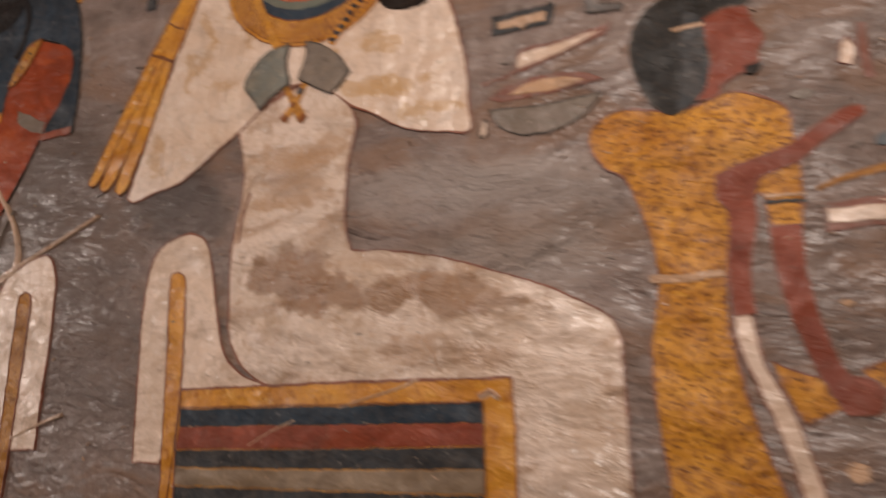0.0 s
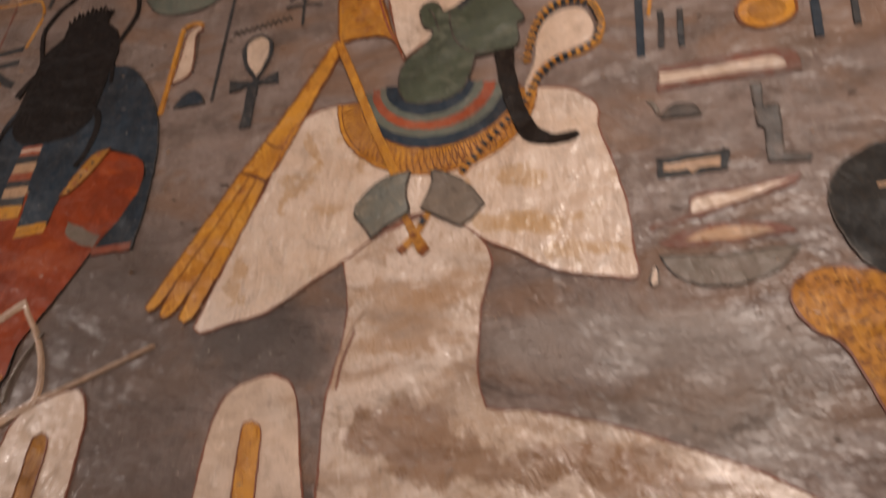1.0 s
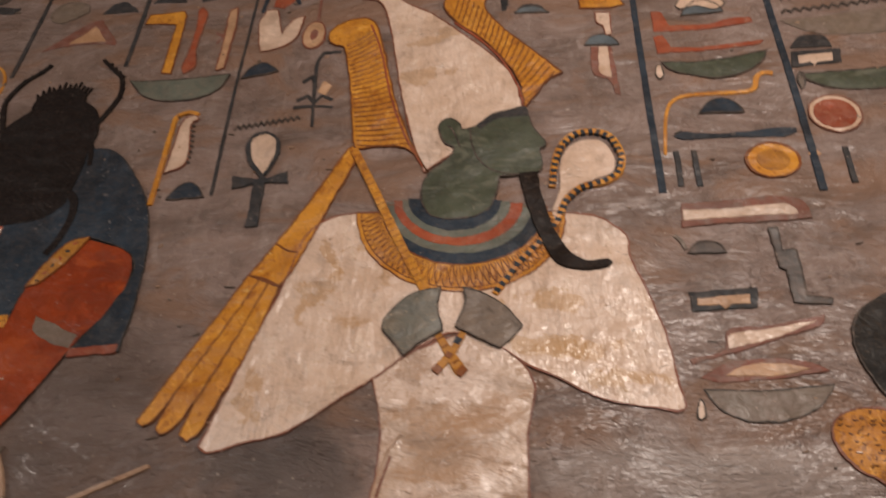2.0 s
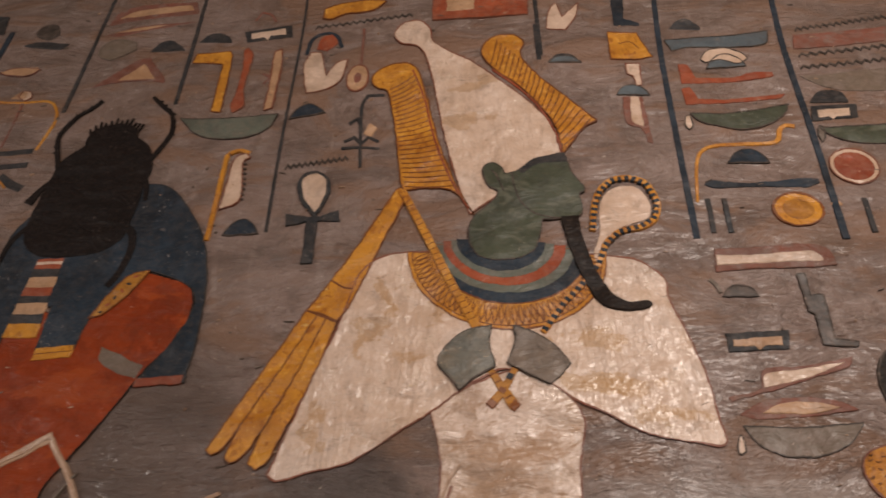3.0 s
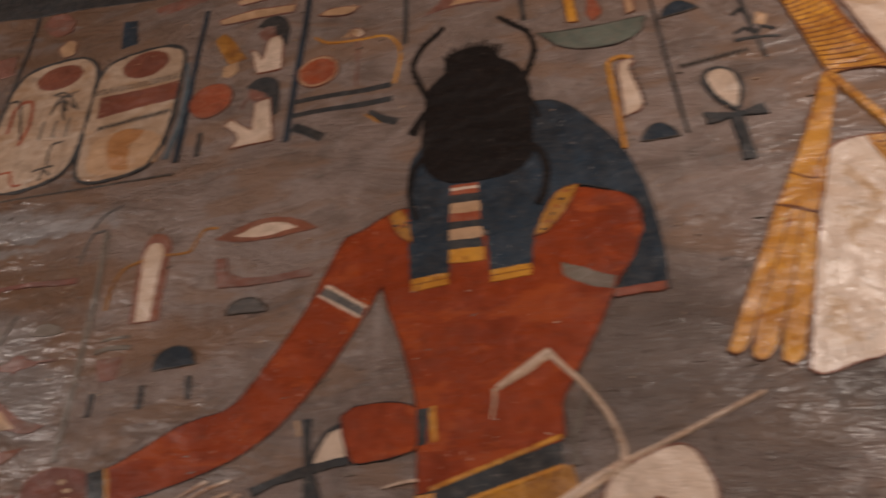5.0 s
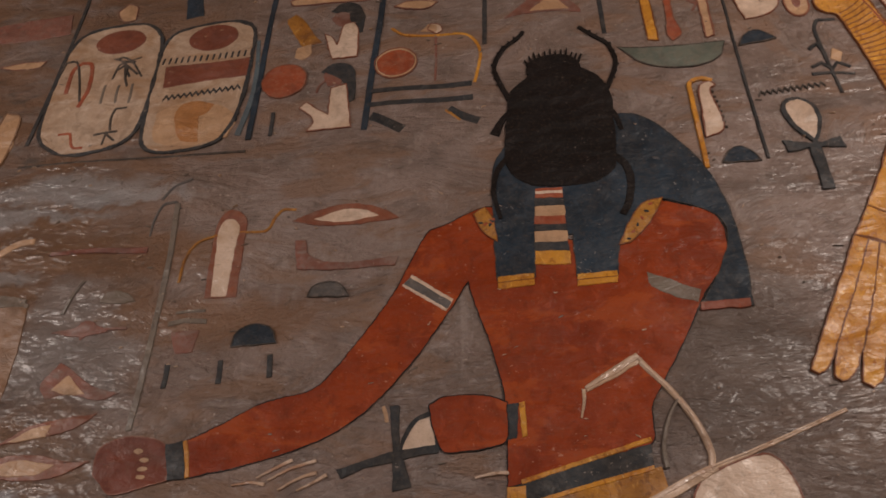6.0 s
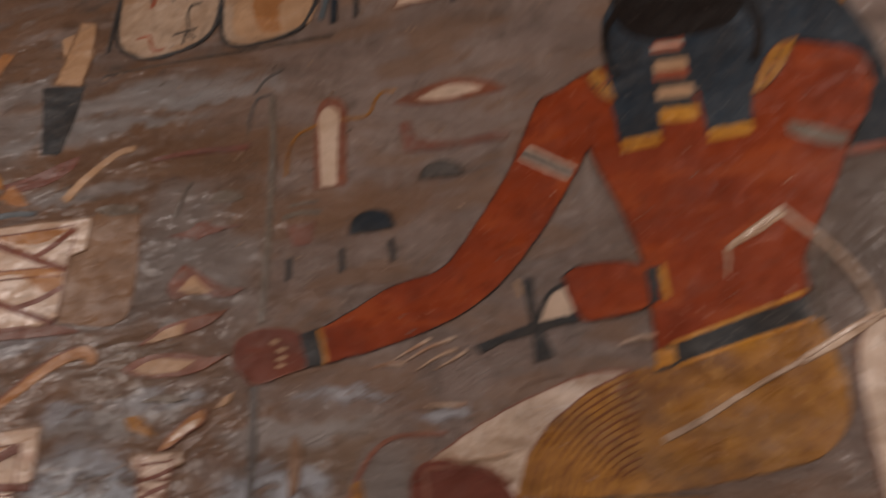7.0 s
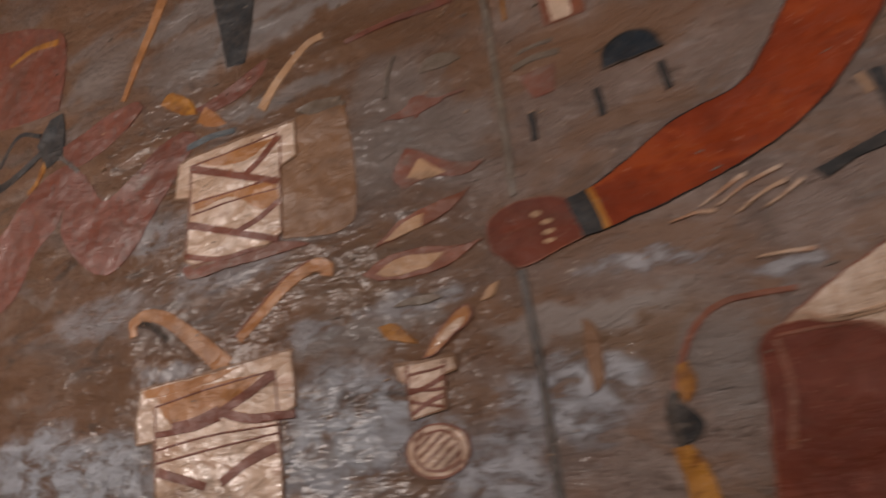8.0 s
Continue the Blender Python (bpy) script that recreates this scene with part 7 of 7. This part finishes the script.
# beside the seated knee
ob = thing("hanging_tail", [(-1.331, 1.714), (-1.211, 1.526)], "dark hanging tail with ochre patches", "painted shape")
stroke(ob, "rim", [(-1.177, 1.716), (-1.222, 1.717), (-1.262, 1.713), (-1.295, 1.691), (-1.318, 1.653), (-1.334, 1.613)], 0.008, LINE, 0, (0.8, 1.0))
fill(ob, "dark_tip", [(-1.346, 1.594), (-1.336, 1.608), (-1.32, 1.597), (-1.307, 1.58), (-1.314, 1.564), (-1.332, 1.556), (-1.345, 1.572), (-1.34, 1.583)], NIGHT, 0.5)
stroke(ob, "rim", [(-1.333, 1.62), (-1.341, 1.591), (-1.335, 1.554), (-1.315, 1.524)], 0.012, INK, 0.3)
fill(ob, "ochre_patch", [(-1.325, 1.649), (-1.312, 1.652), (-1.307, 1.621), (-1.322, 1.603), (-1.328, 1.62)], GOLD, 0.5)
fill(ob, "ochre_patch", [(-1.346, 1.554), (-1.324, 1.556), (-1.307, 1.517), (-1.305, 1.475), (-1.336, 1.476), (-1.339, 1.518)], GOLD, 0.5)
sign("pale vertical plaster smear", [(-1.431, 1.726), (-1.414, 1.708), (-1.415, 1.643), (-1.429, 1.629), (-1.434, 1.677)], TAN)

# ---- at the raised arm ----
sign("white bar sign with red outline", [(0.852, 1.84), (0.879, 1.842), (0.936, 1.844), (0.932, 1.808), (0.887, 1.808), (0.851, 1.806)], FADED, None, 0.003, [(0.856, 1.833), (0.89, 1.833), (0.935, 1.834), (0.933, 1.815), (0.888, 1.816), (0.856, 1.816)], WHITE, False)
mark("ochre curved stroke sign", [(0.848, 1.86), (0.875, 1.869), (0.906, 1.876), (0.94, 1.88)], 0.009, GOLD, (0.6, 1.1))
sign("worn pale sign with faded red edge", [(0.887, 2.018), (0.891, 2.045), (0.9, 2.051), (0.906, 2.036), (0.9, 2.013)], WHITE, FADED)
mark("faded red stroke beside a worn sign", [(0.916, 2.067), (0.915, 2.03), (0.918, 1.993)], 0.010, FADED)
sign("blue-grey half-round loaf sign", [(0.916, 1.906), (0.919, 1.918), (0.934, 1.923), (0.943, 1.902)], SKY)
sign("soot-dark smudge by the red profile", [(0.829, 1.986), (0.844, 1.992), (0.856, 1.987), (0.851, 1.979), (0.837, 1.979)], SLATE)
for pts in ([(0.847, 1.53), (0.855, 1.54), (0.868, 1.538), (0.868, 1.523), (0.855, 1.519)], [(0.859, 1.72), (0.867, 1.725), (0.873, 1.72), (0.866, 1.714)]):
    sign("pale chip in the grey plaster", pts, SAND)

# ---- upper signs at the border stripe ----
sign("white bar sign with red outline", [(-1.373, 3), (-1.289, 3.014), (-1.168, 3.004), (-1.171, 2.978), (-1.28, 2.981), (-1.359, 2.982)], SAND, FADED, 0.004)
sign("white curved bar sign with red outline", [(-1.336, 3.061), (-1.257, 3.077), (-1.164, 3.074), (-1.171, 3.049), (-1.265, 3.045), (-1.322, 3.044)], SAND, FADED, 0.004)
sign("faded red bar-shaped smear", [(-1.575, 3.102), (-1.48, 3.119), (-1.412, 3.124), (-1.423, 3.094), (-1.549, 3.073)], FADED)
sign("white mouth sign with faded red outline", [(-1.107, 2.946), (-1.065, 2.961), (-1.001, 2.949), (-1.027, 2.93), (-1.069, 2.934)], SAND, FADED, 0.003)
sign("dark half-round loaf sign", [(-1.081, 3.046), (-1.04, 3.057), (-0.961, 3.04), (-0.98, 3.023)], NIGHT)


# ---- loose flakes and nicks all over the wall ----
def flakes(name, label, count, mat, seed, length, thick, height):
    rng = random.Random(seed)
    verts, faces = [], []
    for _ in range(count):
        x, z = rng.uniform(-2.7, 1.2), rng.uniform(1.45, 3.2)
        half, t = rng.uniform(*length) / 2, rng.uniform(*thick) / 2
        a = rng.gauss(0.1, 0.35)
        ca, sa = math.cos(a), math.sin(a)
        n, start = 7, len(verts)
        for y, k in ((0.004, 1.15), (-height, 0.9)):
            for i in range(n):
                ang = 2 * math.pi * i / n
                r = rng.uniform(0.6, 1.1) * k
                px, pz = half * r * math.cos(ang), t * r * math.sin(ang)
                verts.append((x + px * ca - pz * sa, y, z + px * sa + pz * ca))
        faces.append(tuple(range(start + n, start + 2 * n)))
        for i in range(n):
            j = (i + 1) % n
            faces.append((start + i, start + j, start + n + j, start + n + i))
    ob = mesh_object(name, verts, faces, mat, None, "")
    return tagged(ob, label, "plaster flakes", "", "stuff")


flakes("plaster_flakes", "small pale flakes of plaster stuck to the wall", 260, CRUST, 3, (0.003, 0.013), (0.0012, 0.003), 0.0036)
flakes("plaster_nicks", "small dark nicks and specks in the plaster", 220, SLATE, 8, (0.003, 0.02), (0.0012, 0.0035), 0.0031)
